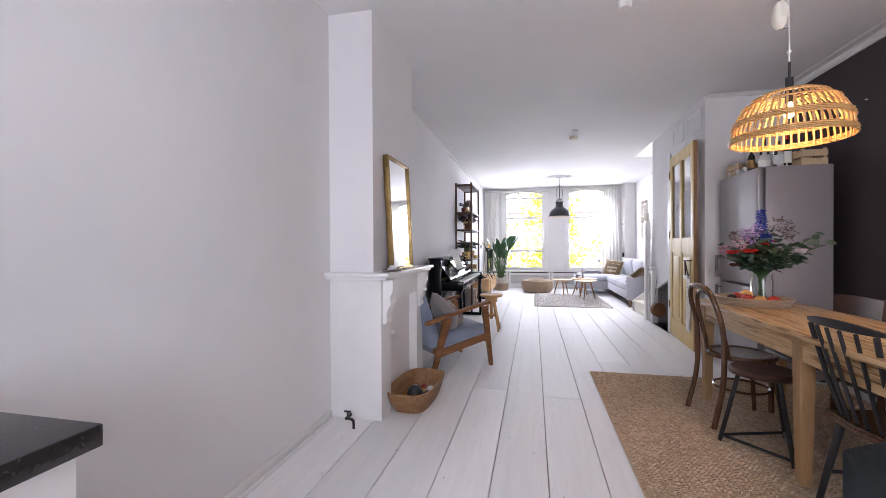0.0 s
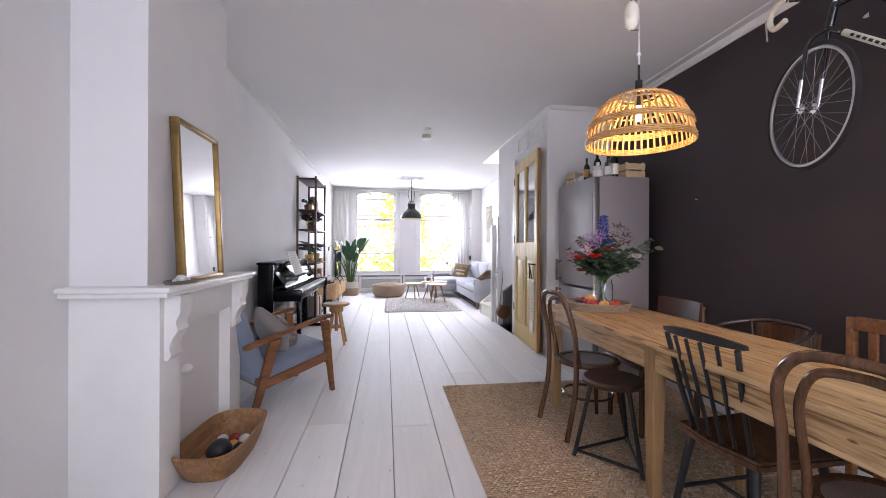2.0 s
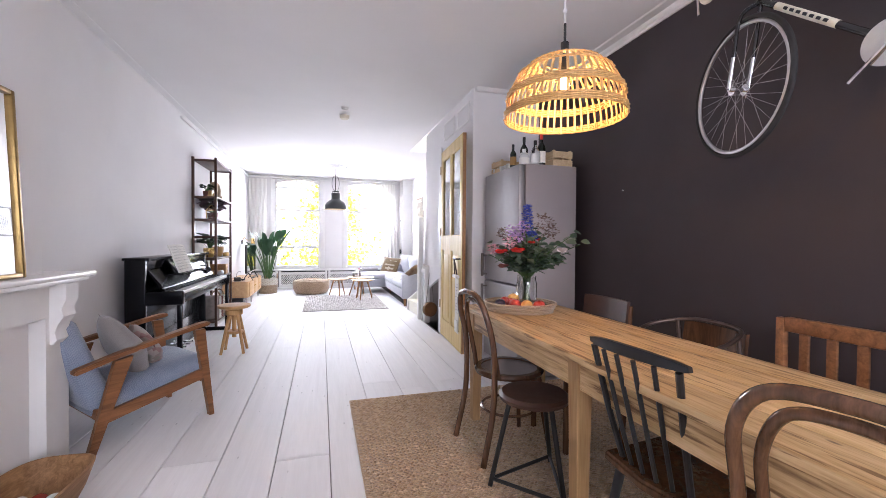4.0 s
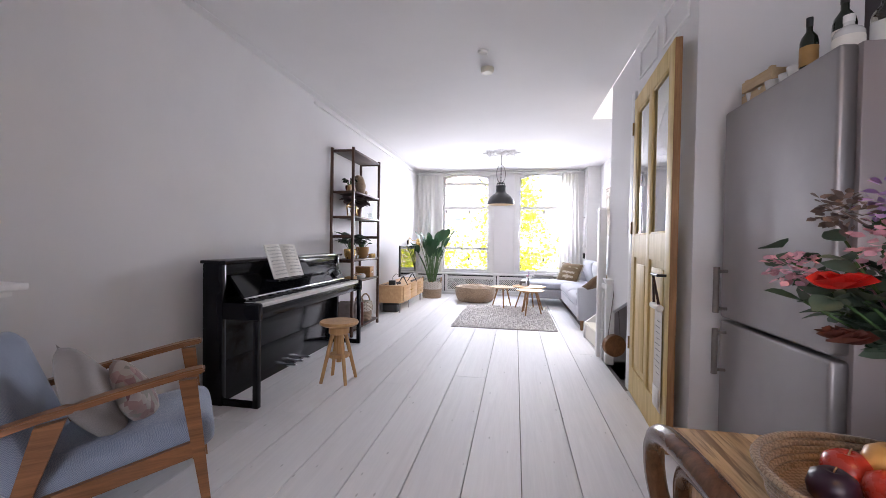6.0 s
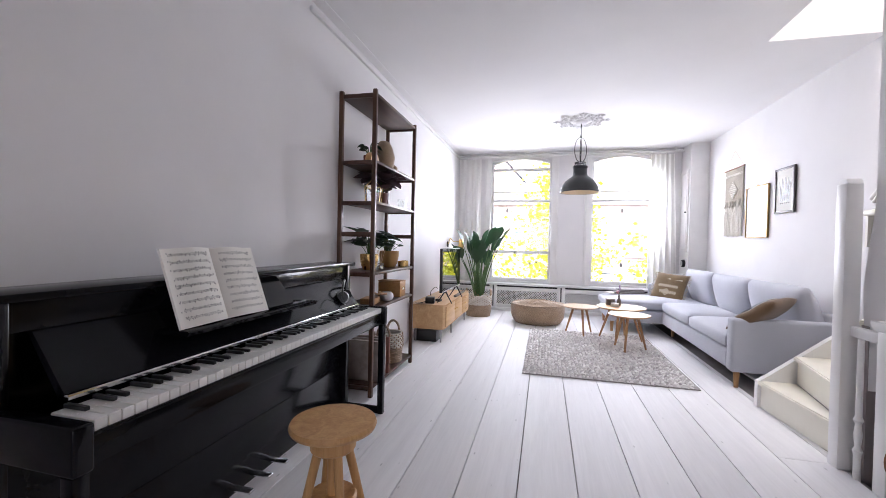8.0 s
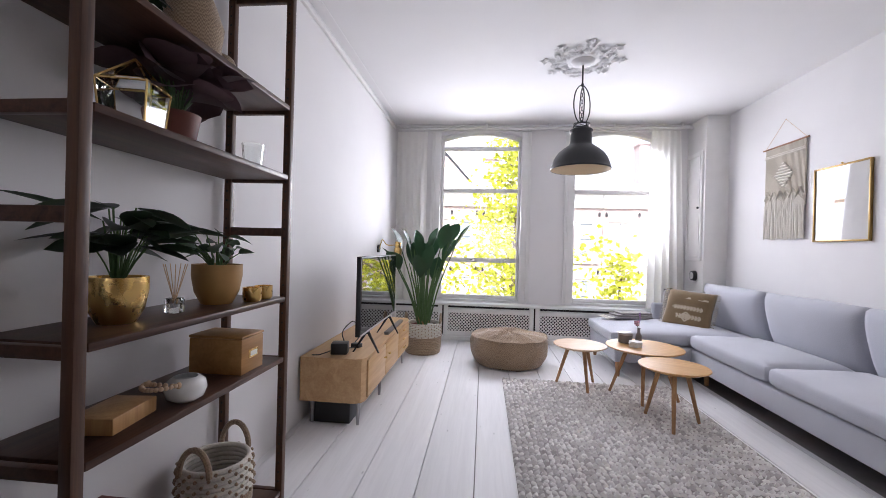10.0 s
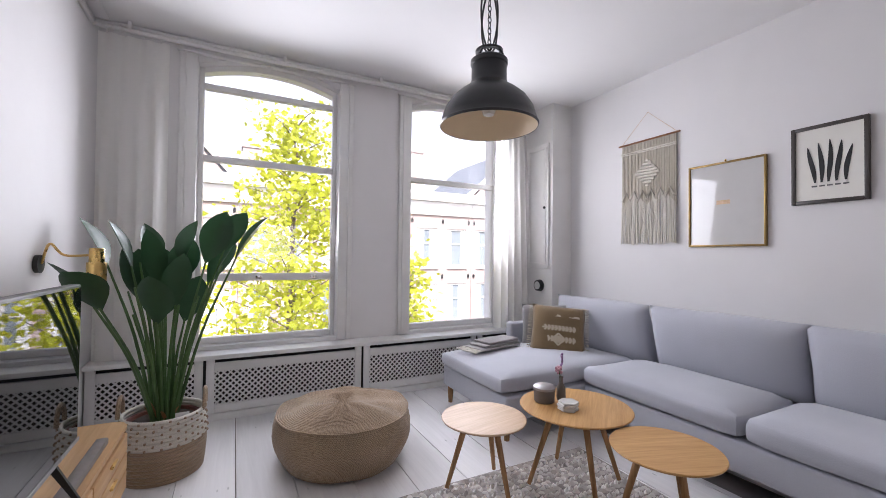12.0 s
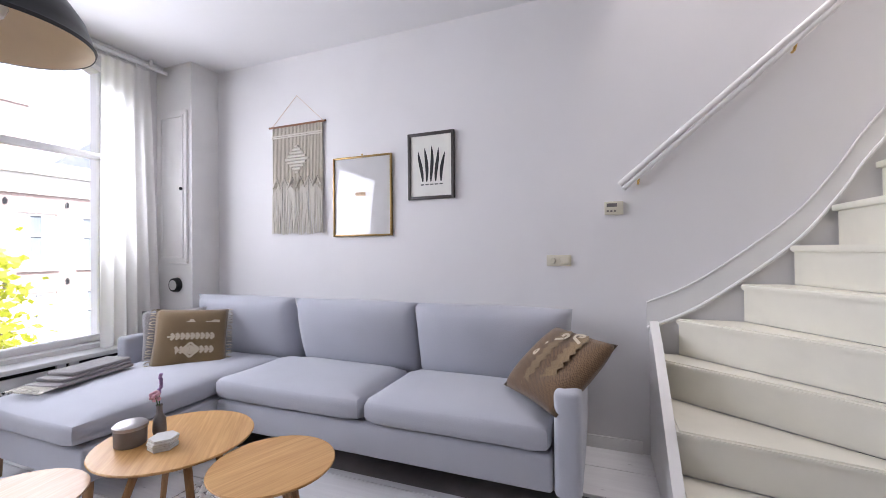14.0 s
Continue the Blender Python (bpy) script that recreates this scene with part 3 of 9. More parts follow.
# boxed pier with a panelled shutter door
pier = thing("corner_pier", "white boxed corner pier with a narrow panelled shutter", "pier")
tagged(pier, kind="structure")
bm = nb()
box(bm, 2.345, 11.42, 0, XR, YW, ZC)
part("body", bm, WHITE, pier, soft=0)
bm = nb()
box(bm, 2.322, 11.46, 1.12, 2.343, 11.80, 2.42, 0.006)
part("shutter", bm, WHITE, pier)
bm = nb()
for y0, y1, z0, z1 in ((11.49, 11.51, 1.16, 2.38), (11.75, 11.77, 1.16, 2.38), (11.51, 11.75, 1.16, 1.18), (11.51, 11.75, 2.36, 2.38)):
    box(bm, 2.314, y0, z0, 2.323, y1, z1, 0.003)
part("moulding", bm, WHITE, pier)
bm = nb()
ball(bm, (2.305, 11.50, 1.75), 0.014, 10)
part("knob", bm, BLACK, pier, "small dark knob")
gauge = thing("wall_gauge", "round black-rimmed dial fixed to the pier", "gauge")
bm = nb()
rod(bm, (2.343, 11.60, 0.94), (2.305, 11.60, 0.94), 0.062, 0.056, 24)
part("rim", bm, BLACK, gauge)
bm = nb()
rod(bm, (2.304, 11.60, 0.94), (2.300, 11.60, 0.94), 0.042, seg=24)
part("dial", bm, CERAMIC, gauge, "pale dial face")

# picture rail, ceiling edge strips
pr = thing("picture_rail", "thin white picture rail on the long wall", "picture rail")
bm = nb()
box(bm, XL + 0.002, 6.82, 2.735, XL + 0.028, 11.65, 2.768, 0.006)
part("rail", bm, WHITE, pr)
bm = nb()
box(bm, XL + 0.001, 4.2, ZC - 0.006, XL + 0.085, 11.84, ZC - 0.001)
setting(part("cornice_strip", bm, CEIL, soft=0), "flat plaster strip along the ceiling edge", "cornice")
bm = nb()
box(bm, XL + 0.003, 11.74, ZC - 0.022, 2.34, YW - 0.003, ZC - 0.002, 0.006)
setting(part("window_cornice", bm, WHITE), "white moulded strip above the windows", "cornice")
bm = nb()
prism(bm, [(XR - 0.001, ZC - 0.055), (XR - 0.012, ZC - 0.055), (XR - 0.016, ZC - 0.035), (XR - 0.035, ZC - 0.022), (XR - 0.042, ZC - 0.010), (XR - 0.105, ZC - 0.010), (XR - 0.115, ZC - 0.001), (XR - 0.001, ZC - 0.001)], "y", YB + 0.01, Y1 - 0.002)
setting(part("cornice_dining", bm, WHITE), "white plaster cornice over the dark wall", "cornice")
bm = nb()
prism(bm, [(Y1 - 0.001, ZC - 0.035), (Y1 - 0.03, ZC - 0.035), (Y1 - 0.06, ZC - 0.001), (Y1 - 0.001, ZC - 0.001)], "x", XD + 0.02, XR - 0.12)
setting(part("cornice_partition", bm, WHITE), "slim white cornice over the partition", "cornice")
bm = nb()
box(bm, XL + 0.001, YB, 0, XL + 0.014, 2.60, 0.05, 0.003)
setting(part("baseboard_west", bm, WHITE), "low white skirting board", "skirting")
bm = nb()
box(bm, XR - 0.016, Y4 + 0.06, 0, XR - 0.002, 11.40, 0.075, 0.003)
setting(part("baseboard_east", bm, WHITE), "low white skirting board", "skirting")

# ---- ceiling rose and pendant lamp ----
LX, LY = 0.60, 9.97
rose = thing("ceiling_rose", "white plaster ceiling rose with radiating acanthus leaves", "ceiling rose")
bm = nb()
lathe(bm, [(0.0, -0.045), (0.06, -0.045), (0.085, -0.03), (0.10, -0.012), (0.13, -0.012), (0.15, -0.002), (0.15, 0.0)], (LX, LY, ZC), 28)
part("boss", bm, CEIL, rose)
for k in range(16):
    a = 2 * math.pi * k / 16
    big = k % 2 == 0
    L = 0.37 if big else 0.28
    bm = nb()
    for s, (t0, t1) in enumerate(((0.12, 0.62), (0.45, 0.85), (0.7, 1.0))):
        for sg in (-1, 0, 1):
            aa = a + sg * (0.13 + 0.03 * s)
            r0, r1 = 0.1 + L * t0 * 0.75, L * t1 * (1 if sg == 0 else 0.9)
            p0 = Vector((LX + r0 * math.cos(a), LY + r0 * math.sin(a), ZC - 0.012))
            p1 = Vector((LX + r1 * math.cos(aa), LY + r1 * math.sin(aa), ZC - 0.004))
            d = p1 - p0
            sd = Vector((-d.y, d.x, 0)).normalized() * 0.022
            top = (p0 + p1) / 2 - Vector((0, 0, 0.010))
            vs = [bm.verts.new(p0), bm.verts.new((p0 + p1) / 2 + sd), bm.verts.new(p1), bm.verts.new((p0 + p1) / 2 - sd), bm.verts.new(top)]
            for i in range(4):
                bm.faces.new((vs[i], vs[(i + 1) % 4], vs[4]))
    bmesh.ops.recalc_face_normals(bm, faces=bm.faces[:])
    part("leaf", bm, CEIL, rose, soft=20)

lamp = thing("pendant_lamp", "large dark grey enamel factory pendant with cream inside", "pendant lamp")
LZ = 1.885
bm = nb()
lathe(bm, [(0.246, 0.000), (0.250, 0.011), (0.243, 0.020), (0.237, 0.045), (0.222, 0.091), (0.190, 0.140), (0.149, 0.176), (0.113, 0.201), (0.095, 0.217), (0.089, 0.237), (0.089, 0.312), (0.094, 0.317), (0.094, 0.337), (0.081, 0.348), (0.000, 0.353)], (LX, LY, LZ), 48)
part("shade", bm, LAMP_BLACK, lamp)
bm = nb()
lathe(bm, [(0.244, 0.002), (0.232, 0.043), (0.216, 0.088), (0.186, 0.136), (0.145, 0.172), (0.109, 0.195), (0.000, 0.204)], (LX, LY, LZ), 48)
part("lining", bm, LAMP_IN, lamp, "cream enamel lining")
bm = nb()
lathe(bm, [(0.000, 0.054), (0.027, 0.063), (0.038, 0.091), (0.027, 0.136), (0.016, 0.163), (0.016, 0.199)], (LX, LY, LZ), 20)
part("bulb", bm, CERAMIC, lamp, "unlit white bulb")
bm = nb()
for a in range(4):
    c, s = math.cos(a * math.pi / 2 + 0.4), math.sin(a * math.pi / 2 + 0.4)
    rod(bm, (LX + 0.08 * c, LY + 0.08 * s, LZ + 0.348), (LX + 0.06 * c, LY + 0.06 * s, LZ + 0.385), 0.006, seg=8)
lathe(bm, [(0.05, 0.0), (0.07, 0.0), (0.07, 0.012), (0.05, 0.012)], (LX, LY, LZ + 0.38), 24, closed=True)
part("collar", bm, BLACK, lamp)
for k, (rx, top) in enumerate(((0.088, 0.72), (0.07, 0.70))):
    bm = nb()
    a = 0.5 + k * 1.1
    pts = []
    for i in range(25):
        t = i / 24 * 2 * math.pi
        r = rx * math.sin(t)
        pts.append((LX + r * math.cos(a), LY + r * math.sin(a), LZ + 0.39 + (top - 0.39) * (1 - math.cos(t)) / 2))
    tube(bm, pts, 0.005, 8)
    part("cable_loop", bm, BLACK, lamp)
bm = nb()
z, k = LZ + 0.39, 0
while z < LZ + 0.72:
    pts = [(LX + (0.009 * math.cos(t) if k % 2 else 0), LY + (0 if k % 2 else 0.009 * math.cos(t)), z + 0.016 + 0.018 * math.sin(t)) for t in [2 * math.pi * i / 10 for i in range(11)]]
    tube(bm, pts, 0.0028, 5)
    z += 0.029
    k += 1
part("chain", bm, BLACK, lamp, soft=0)
bm = nb()
rod(bm, (LX, LY, LZ + 0.72), (LX, LY, ZC - 0.04), 0.007, seg=10)
part("hook_rod", bm, BLACK, lamp)

# ---- smoke alarm, ceiling spot ----
sm = thing("smoke_alarm", "round cream smoke alarm on the ceiling", "smoke alarm")
bm = nb()
lathe(bm, [(0.0, -0.045), (0.045, -0.045), (0.06, -0.03), (0.062, 0.0)], (0.59, 6.35, ZC), 28)
part("cover", bm, BEIGE_PLASTIC, sm)
cs = thing("ceiling_spot", "small round white recessed ceiling spot", "ceiling light")
bm = nb()
lathe(bm, [(0.0, -0.012), (0.03, -0.012), (0.038, -0.02), (0.045, -0.014), (0.045, 0.0)], (0.575, 6.01, ZC), 24)
part("ring", bm, WHITE, cs)


# ---- sofa ----
def cushion_block(bm, x0, y0, z0, x1, y1, z1, bulge=0.03, r=0.05):
    """A soft seat block with a crowned top."""
    n = 12
    cx, cy = (x0 + x1) / 2, (y0 + y1) / 2
    q = nb()
    bmesh.ops.create_cube(q, size=1.0)
    bmesh.ops.subdivide_edges(q, edges=q.edges[:], cuts=9, use_grid_fill=True)
    for v in q.verts:
        u = v.co * 2
        s = Vector((u.x, u.y, u.z))
        hx, hy, hz = (x1 - x0) / 2, (y1 - y0) / 2, (z1 - z0) / 2
        p = Vector((s.x * hx, s.y * hy, s.z * hz))
        inner = Vector((max(-hx + r, min(hx - r, p.x)), max(-hy + r, min(hy - r, p.y)), max(-hz + r, min(hz - r, p.z))))
        d = p - inner
        if d.length > 1e-6:
            p = inner + d.normalized() * r
        cr = (1 - s.x ** 2) * (1 - s.y ** 2)
        p.z += bulge * cr * (1 if s.z > 0 else -0.2) + 0.006 * noise.noise(p * 6 + Vector((cx, cy, 0)))
        v.co = Vector((cx, cy, (z0 + z1) / 2)) + p
    me = bpy.data.meshes.new("tmp")
    q.to_mesh(me)
    q.free()
    bm.from_mesh(me)
    bpy.data.meshes.remove(me)


SX0, SX1, SY0, SY1 = 1.74, 2.56, 8.31, 11.44
sofa = thing("corner_sofa", "light grey fabric corner sofa with chaise and oak legs", "sofa")
bm = nb()
box(bm, SX0, SY0 + 0.12, 0.15, SX1 - 0.1, 10.42, 0.315, 0.02, 3)
part("seat_base", bm, SOFA, sofa)
bm = nb()
box(bm, 1.06, 10.425, 0.15, SX1 - 0.1, SY1 - 0.11, 0.315, 0.02, 3)
part("chaise_base", bm, SOFA, sofa)
bm = nb()
box(bm, SX0 - 0.005, SY0, 0.14, SX1, SY0 + 0.115, 0.60, 0.025, 3)
part("armrest", bm, SOFA, sofa)
bm = nb()
box(bm, 1.78, SY1 - 0.105, 0.14, SX1, SY1, 0.62, 0.025, 3)
part("armrest", bm, SOFA, sofa)
bm = nb()
box(bm, SX1 - 0.095, SY0 + 0.12, 0.14, SX1, SY1 - 0.11, 0.66, 0.025, 3)
part("back_frame", bm, SOFA, sofa)
for y0, y1 in ((SY0 + 0.125, 9.385), (9.395, 10.43)):
    bm = nb()
    cushion_block(bm, SX0 - 0.02, y0, 0.315, SX1 - 0.22, y1, 0.455, 0.028, 0.055)
    part("seat_cushion", bm, SOFA, sofa)
bm = nb()
cushion_block(bm, 1.02, 10.44, 0.315, SX1 - 0.22, SY1 - 0.115, 0.445, 0.028, 0.055)
part("chaise_cushion", bm, SOFA, sofa)
for yc in (8.87, 9.81, 10.80):
    bm = nb()
    m = pose(2.365, yc, 0.635, 0, 76, 0) 
    pillow(bm, 0.50, 0.985, 0.25, 0.40, 20, m)
    part("back_cushion", bm, SOFA, sofa, soft=180)
for x, y in ((1.80, 8.37), (2.48, 8.37), (1.12, 10.50), (1.12, 11.30), (2.45, 11.32), (1.86, 10.36)):
    bm = nb()
    rod(bm, (x, y, 0.0), (x, y, 0.15), 0.017, 0.026, 14)
    part("leg", bm, OAK_LEG, sofa, "tapered oak leg")


def kilim(name, label, m, size, base, marks, fringe=True, thick=0.14, seed=0, design=0):
    c = thing(name, label, "cushion", m)
    bm = nb()
    pillow(bm, size, size, thick, 0.42, 16)
    part("cover", bm, base, c, soft=180)
    rnd = random.Random(seed)

    def zat(x, y):
        u, v = abs(2 * x / size), abs(2 * y / size)
        return thick / 2 * max(0, 1 - u ** 2.6) ** 0.42 * max(0, 1 - v ** 2.6) ** 0.42 + 0.0025

    def stripe(bm, pts, w):
        for a, b in zip(pts, pts[1:]):
            n = 4
            for k in range(n):
                p = Vector(a).lerp(Vector(b), k / n)
                q = Vector(a).lerp(Vector(b), (k + 1) / n)
                d = (q - p).normalized()
                s = Vector((-d.y, d.x)) * w / 2
                bm.faces.new([bm.verts.new((v.x, v.y, zat(v.x, v.y))) for v in (p - s, q - s, q + s, p + s)])
    bm = nb()
    S = size / 2
    if design == 0:
        for y0 in (0.0, -0.42):
            for k in range(-4, 5):
                x = k * 0.13 * S
                stripe(bm, [(x, (y0 - 0.10) * S), (x + 0.08 * S, y0 * S), (x, (y0 + 0.10) * S)], 0.018)
            stripe(bm, [(-0.62 * S, y0 * S), (0.62 * S, y0 * S)], 0.012)
        for r in (0.22, 0.12):
            stripe(bm, [(-r * S, -0.42 * S), (0, (-0.42 + r) * S), (r * S, -0.42 * S), (0, (-0.42 - r) * S), (-r * S, -0.42 * S)], 0.014)
        stripe(bm, [(-0.75 * S, 0.5 * S), (0.75 * S, 0.5 * S)], 0.02)
    else:
        hook = [(-0.30, -0.16), (-0.10, 0.10), (0.14, 0.14), (0.24, -0.02), (0.08, -0.08), (0.02, 0.02)]
        for cx, cy, sx, sy in ((-0.1, 0.72, 1.0, 0.8), (0.1, 0.50, -0.8, 0.6), (0.74, -0.25, 0.55, 1.1), (0.62, 0.15, 0.5, -0.9)):
            stripe(bm, [((cx + sx * x) * S, (cy + sy * y) * S) for x, y in hook], 0.015)
        dim = nb()
        for cy, w in ((0.18, 0.05), (-0.38, 0.06)):
            zig = [(-0.8 + 0.2 * k, cy + (0.09 if k % 2 else -0.09)) for k in range(9)]
            stripe(dim, [(x * S, y * S) for x, y in zig], w)
        tagged(part("woven_band", dim, KILIM, c, "paler brown woven zigzag bands", soft=0), kind="stuff")
    tagged(part("woven_pattern", bm, marks, c, "woven cream motifs", soft=0), kind="stuff")
    if fringe:
        bm = nb()
        for sd in (-1, 1):
            for k in range(22):
                y = (-0.95 + 1.9 * k / 21) * S
                tube(bm, [(sd * S * 0.98, y, 0.0), (sd * (S + 0.012), y + rnd.uniform(-0.006, 0.006), 0.004), (sd * (S + 0.028), y + rnd.uniform(-0.01, 0.01), -0.004)], 0.004, 5)
        tagged(part("fringe", bm, marks, c, "short cream fringe"), kind="stuff")
    return c


KILIM = fabric("kilim_brown", (0.19, 0.125, 0.06), (0.29, 0.20, 0.10), 260, blotch=0.3, bump=0.8)
KILIM_MARK = fabric("kilim_cream", (0.58, 0.50, 0.36), (0.66, 0.58, 0.44), 260, blotch=0.2, bump=0.8)
KILIM2 = fabric("kilim_rust", (0.115, 0.066, 0.033), (0.22, 0.132, 0.062), 200, blotch=0.4, bump=0.8)
kilim("kilim_cushion", "brown kilim cushion with cream motifs and fringed edges", look((1.95, 10.91, 0.605), (2.9, 12.2, -0.25)) @ pose(0, 0, 0, 0, 0, -5), 0.45, KILIM, KILIM_MARK, design=0)
kilim("kilim_cushion", "rust brown kilim cushion tipped against the sofa arm", Matrix.Translation((2.00, 8.435, 0.635)) @ Matrix(((0.523, 0.737, -0.441), (-0.573, 0.676, 0.453), (0.632, 0.024, 0.776))).to_4x4(), 0.44, KILIM2, KILIM_MARK, fringe=False, seed=3, design=1)
gc = thing("small_cushion", "small grey cushion behind the kilim cushion", "cushion", look((2.00, 11.14, 0.62), (3.0, 12.6, 0.25)))
bm = nb()
pillow(bm, 0.40, 0.36, 0.11, 0.42, 14)
part("cover", bm, THROW, gc, soft=180)

th = thing("folded_throw", "folded grey throw with fringe on the chaise", "throw", pose(1.42, 11.12, 0.478, 0, 0, 12))
for k, (sx, sy) in enumerate(((0.46, 0.22), (0.42, 0.19), (0.38, 0.18))):
    bm = nb()
    box(bm, -sx / 2 + 0.03 * k, -sy / 2, 0.021 * k, sx / 2 + 0.02 * k, sy / 2, 0.021 * k + 0.019, 0.008, 3)
    part("fold", bm, THROW, th)
bm = nb()
for k in range(26):
    y = -0.11 + 0.22 * k / 25
    tube(bm, [(-0.22, y, 0.012), (-0.27, y + random.uniform(-0.01, 0.01), 0.006), (-0.31, y + random.uniform(-0.02, 0.02), 0.004)], 0.003, 5)
part("fringe", bm, ROPE_LIGHT, th)


# ---- coffee tables ----
def round_table(label, x, y, r, h, mat, turn):
    t = thing("coffee_table", label, "coffee table", pose(x, y, 0, 0, 0, turn), "three round coffee tables")
    bm = nb()
    lathe(bm, [(0.0, h - 0.024), (r - 0.035, h - 0.024), (r - 0.004, h - 0.010), (r, h - 0.004), (r - 0.003, h), (0.0, h)], seg=56)
    part("tabletop", bm, mat, t)
    bm = nb()
    for k in range(2):
        a = k * math.pi / 2 + math.pi / 4
        rod(bm, (-0.12 * math.cos(a), -0.12 * math.sin(a), h - 0.034), (0.12 * math.cos(a), 0.12 * math.sin(a), h - 0.034), 0.0105, seg=8)
    part("cross_brace", bm, OAK_LEG, t)
    for k in range(3 if r < 0.28 else 4):
        n = 3 if r < 0.28 else 4
        a = 2 * math.pi * k / n + 0.5
        bm = nb()
        rod(bm, (r * 0.42 * math.cos(a), r * 0.42 * math.sin(a), h - 0.03), (r * 0.86 * math.cos(a), r * 0.86 * math.sin(a), 0.021), 0.017, 0.011, 12)
        part("leg", bm, OAK_LEG, t)
    return t


round_table("small pale oak round coffee table on three splayed legs", 0.66, 10.08, 0.225, 0.385, OAK_PALE, 10)
round_table("largest oiled oak round coffee table with objects", 1.13, 9.90, 0.295, 0.43, OAK, 40)
round_table("golden oak round coffee table on splayed legs", 1.13, 9.38, 0.225, 0.42, OAK, -20)
tz = 0.43
cn = thing("lidded_candle_jar", "grey stoneware candle jar with a lid", "jar", pose(1.02, 10.02, tz))
bm = nb()
lathe(bm, [(0.0, 0.0), (0.05, 0.0), (0.056, 0.006), (0.057, 0.068), (0.0, 0.068)], seg=28)
part("jar", bm, GREYPOT, cn)
bm = nb()
lathe(bm, [(0.0, 0.069), (0.06, 0.069), (0.061, 0.082), (0.052, 0.09), (0.0, 0.092)], seg=28)
part("lid", bm, STEEL, cn, "dull metal lid")
bv = thing("bud_vase", "small brown bud vase with dried flowers", "vase", pose(1.12, 9.995, tz))
bm = nb()
lathe(bm, [(0.0, 0.0), (0.022, 0.0), (0.026, 0.02), (0.024, 0.07), (0.012, 0.095), (0.011, 0.125), (0.014, 0.13)], seg=20)
part("vase", bm, GREYPOT, bv)
bm = nb()
tube(bm, [(0, 0, 0.1), (0.004, 0.006, 0.17), (0.008, 0.004, 0.23)], 0.002, 6)
tube(bm, [(0, 0, 0.1), (-0.012, 0.0, 0.15), (-0.022, -0.004, 0.175)], 0.002, 6)
part("stem", bm, STEM, bv)
bm = nb()
for k in range(12):
    ball(bm, (0.007 + random.uniform(-0.006, 0.006), 0.004 + random.uniform(-0.006, 0.006), 0.18 + k * 0.007), 0.007, 6)
part("lavender", bm, LILAC, bv)
bm = nb()
for k in range(14):
    ball(bm, (-0.018 + random.uniform(-0.016, 0.016), random.uniform(-0.016, 0.016), 0.165 + random.uniform(-0.012, 0.02)), 0.009, 6)
part("dried_blossom", bm, PINKFLOWER, bv)
co = thing("coaster_stack", "stack of hexagonal white marble coasters", "coasters", pose(1.05, 9.87, tz, 0, 0, 20))
for k in range(5):
    bm = nb()
    lathe(bm, [(0.0, 0.0), (0.052, 0.0), (0.054, 0.003), (0.052, 0.0085), (0.0, 0.0085)], (random.uniform(-0.003, 0.003), random.uniform(-0.003, 0.003), k * 0.009), seg=6)
    part("coaster", bm, CERAMIC, co)

# ---- pouf ----
pf = thing("pouf", "round braided jute pouf on the floor", "pouf", pose(0.09, 10.78, 0))
N = 62
for k in range(N):
    t = k / (N - 1)
    bm = nb()
    if t < 0.5:
        u = t / 0.5
        r, z = 0.30 + 0.105 * math.sin(math.pi * (0.12 + 0.6 * u)), 0.016 + 0.26 * u
    else:
        u = (t - 0.5) / 0.5
        r, z = 0.385 * (1 - u) ** 0.9 + 0.01, 0.285 + 0.045 * math.sin(math.pi / 2 * u) - 0.01 * u ** 4
    seg = 132
    rings = []
    for i in range(seg):
        a = 2 * math.pi * i / seg
        w = 0.016 * noise.noise(Vector((math.cos(a) * 2.2, math.sin(a) * 2.2, k * 0.09))) + 0.0025 * noise.noise(Vector((math.cos(a) * 6, math.sin(a) * 6, k)))
        pr_ = 0.0062 * (1 + 0.2 * noise.noise(Vector((i * 0.9, k * 3.7, 0.5))))
        rings.append([bm.verts.new(((r + w + pr_ * math.cos(b)) * math.cos(a), (r + w + pr_ * math.cos(b)) * math.sin(a), z + w + pr_ * math.sin(b))) for b in [2 * math.pi * j / 8 for j in range(8)]])
    for i in range(seg):
        for j in range(8):
            bm.faces.new((rings[i][j], rings[(i + 1) % seg][j], rings[(i + 1) % seg][(j + 1) % 8], rings[i][(j + 1) % 8]))
    part("rope_coil", bm, ROPE, pf, soft=180)
# inner body coloured dark to give the shade between the coils
bm = nb()
lathe(bm, [(0.0, 0.004), (0.32, 0.004), (0.38, 0.1), (0.38, 0.2), (0.35, 0.27), (0.0, 0.31)], seg=32)
part("shade_core", bm, surface("jute_shadow_gap", (0.10, 0.065, 0.04), 0.9, vary=0.2, scale=30), pf)

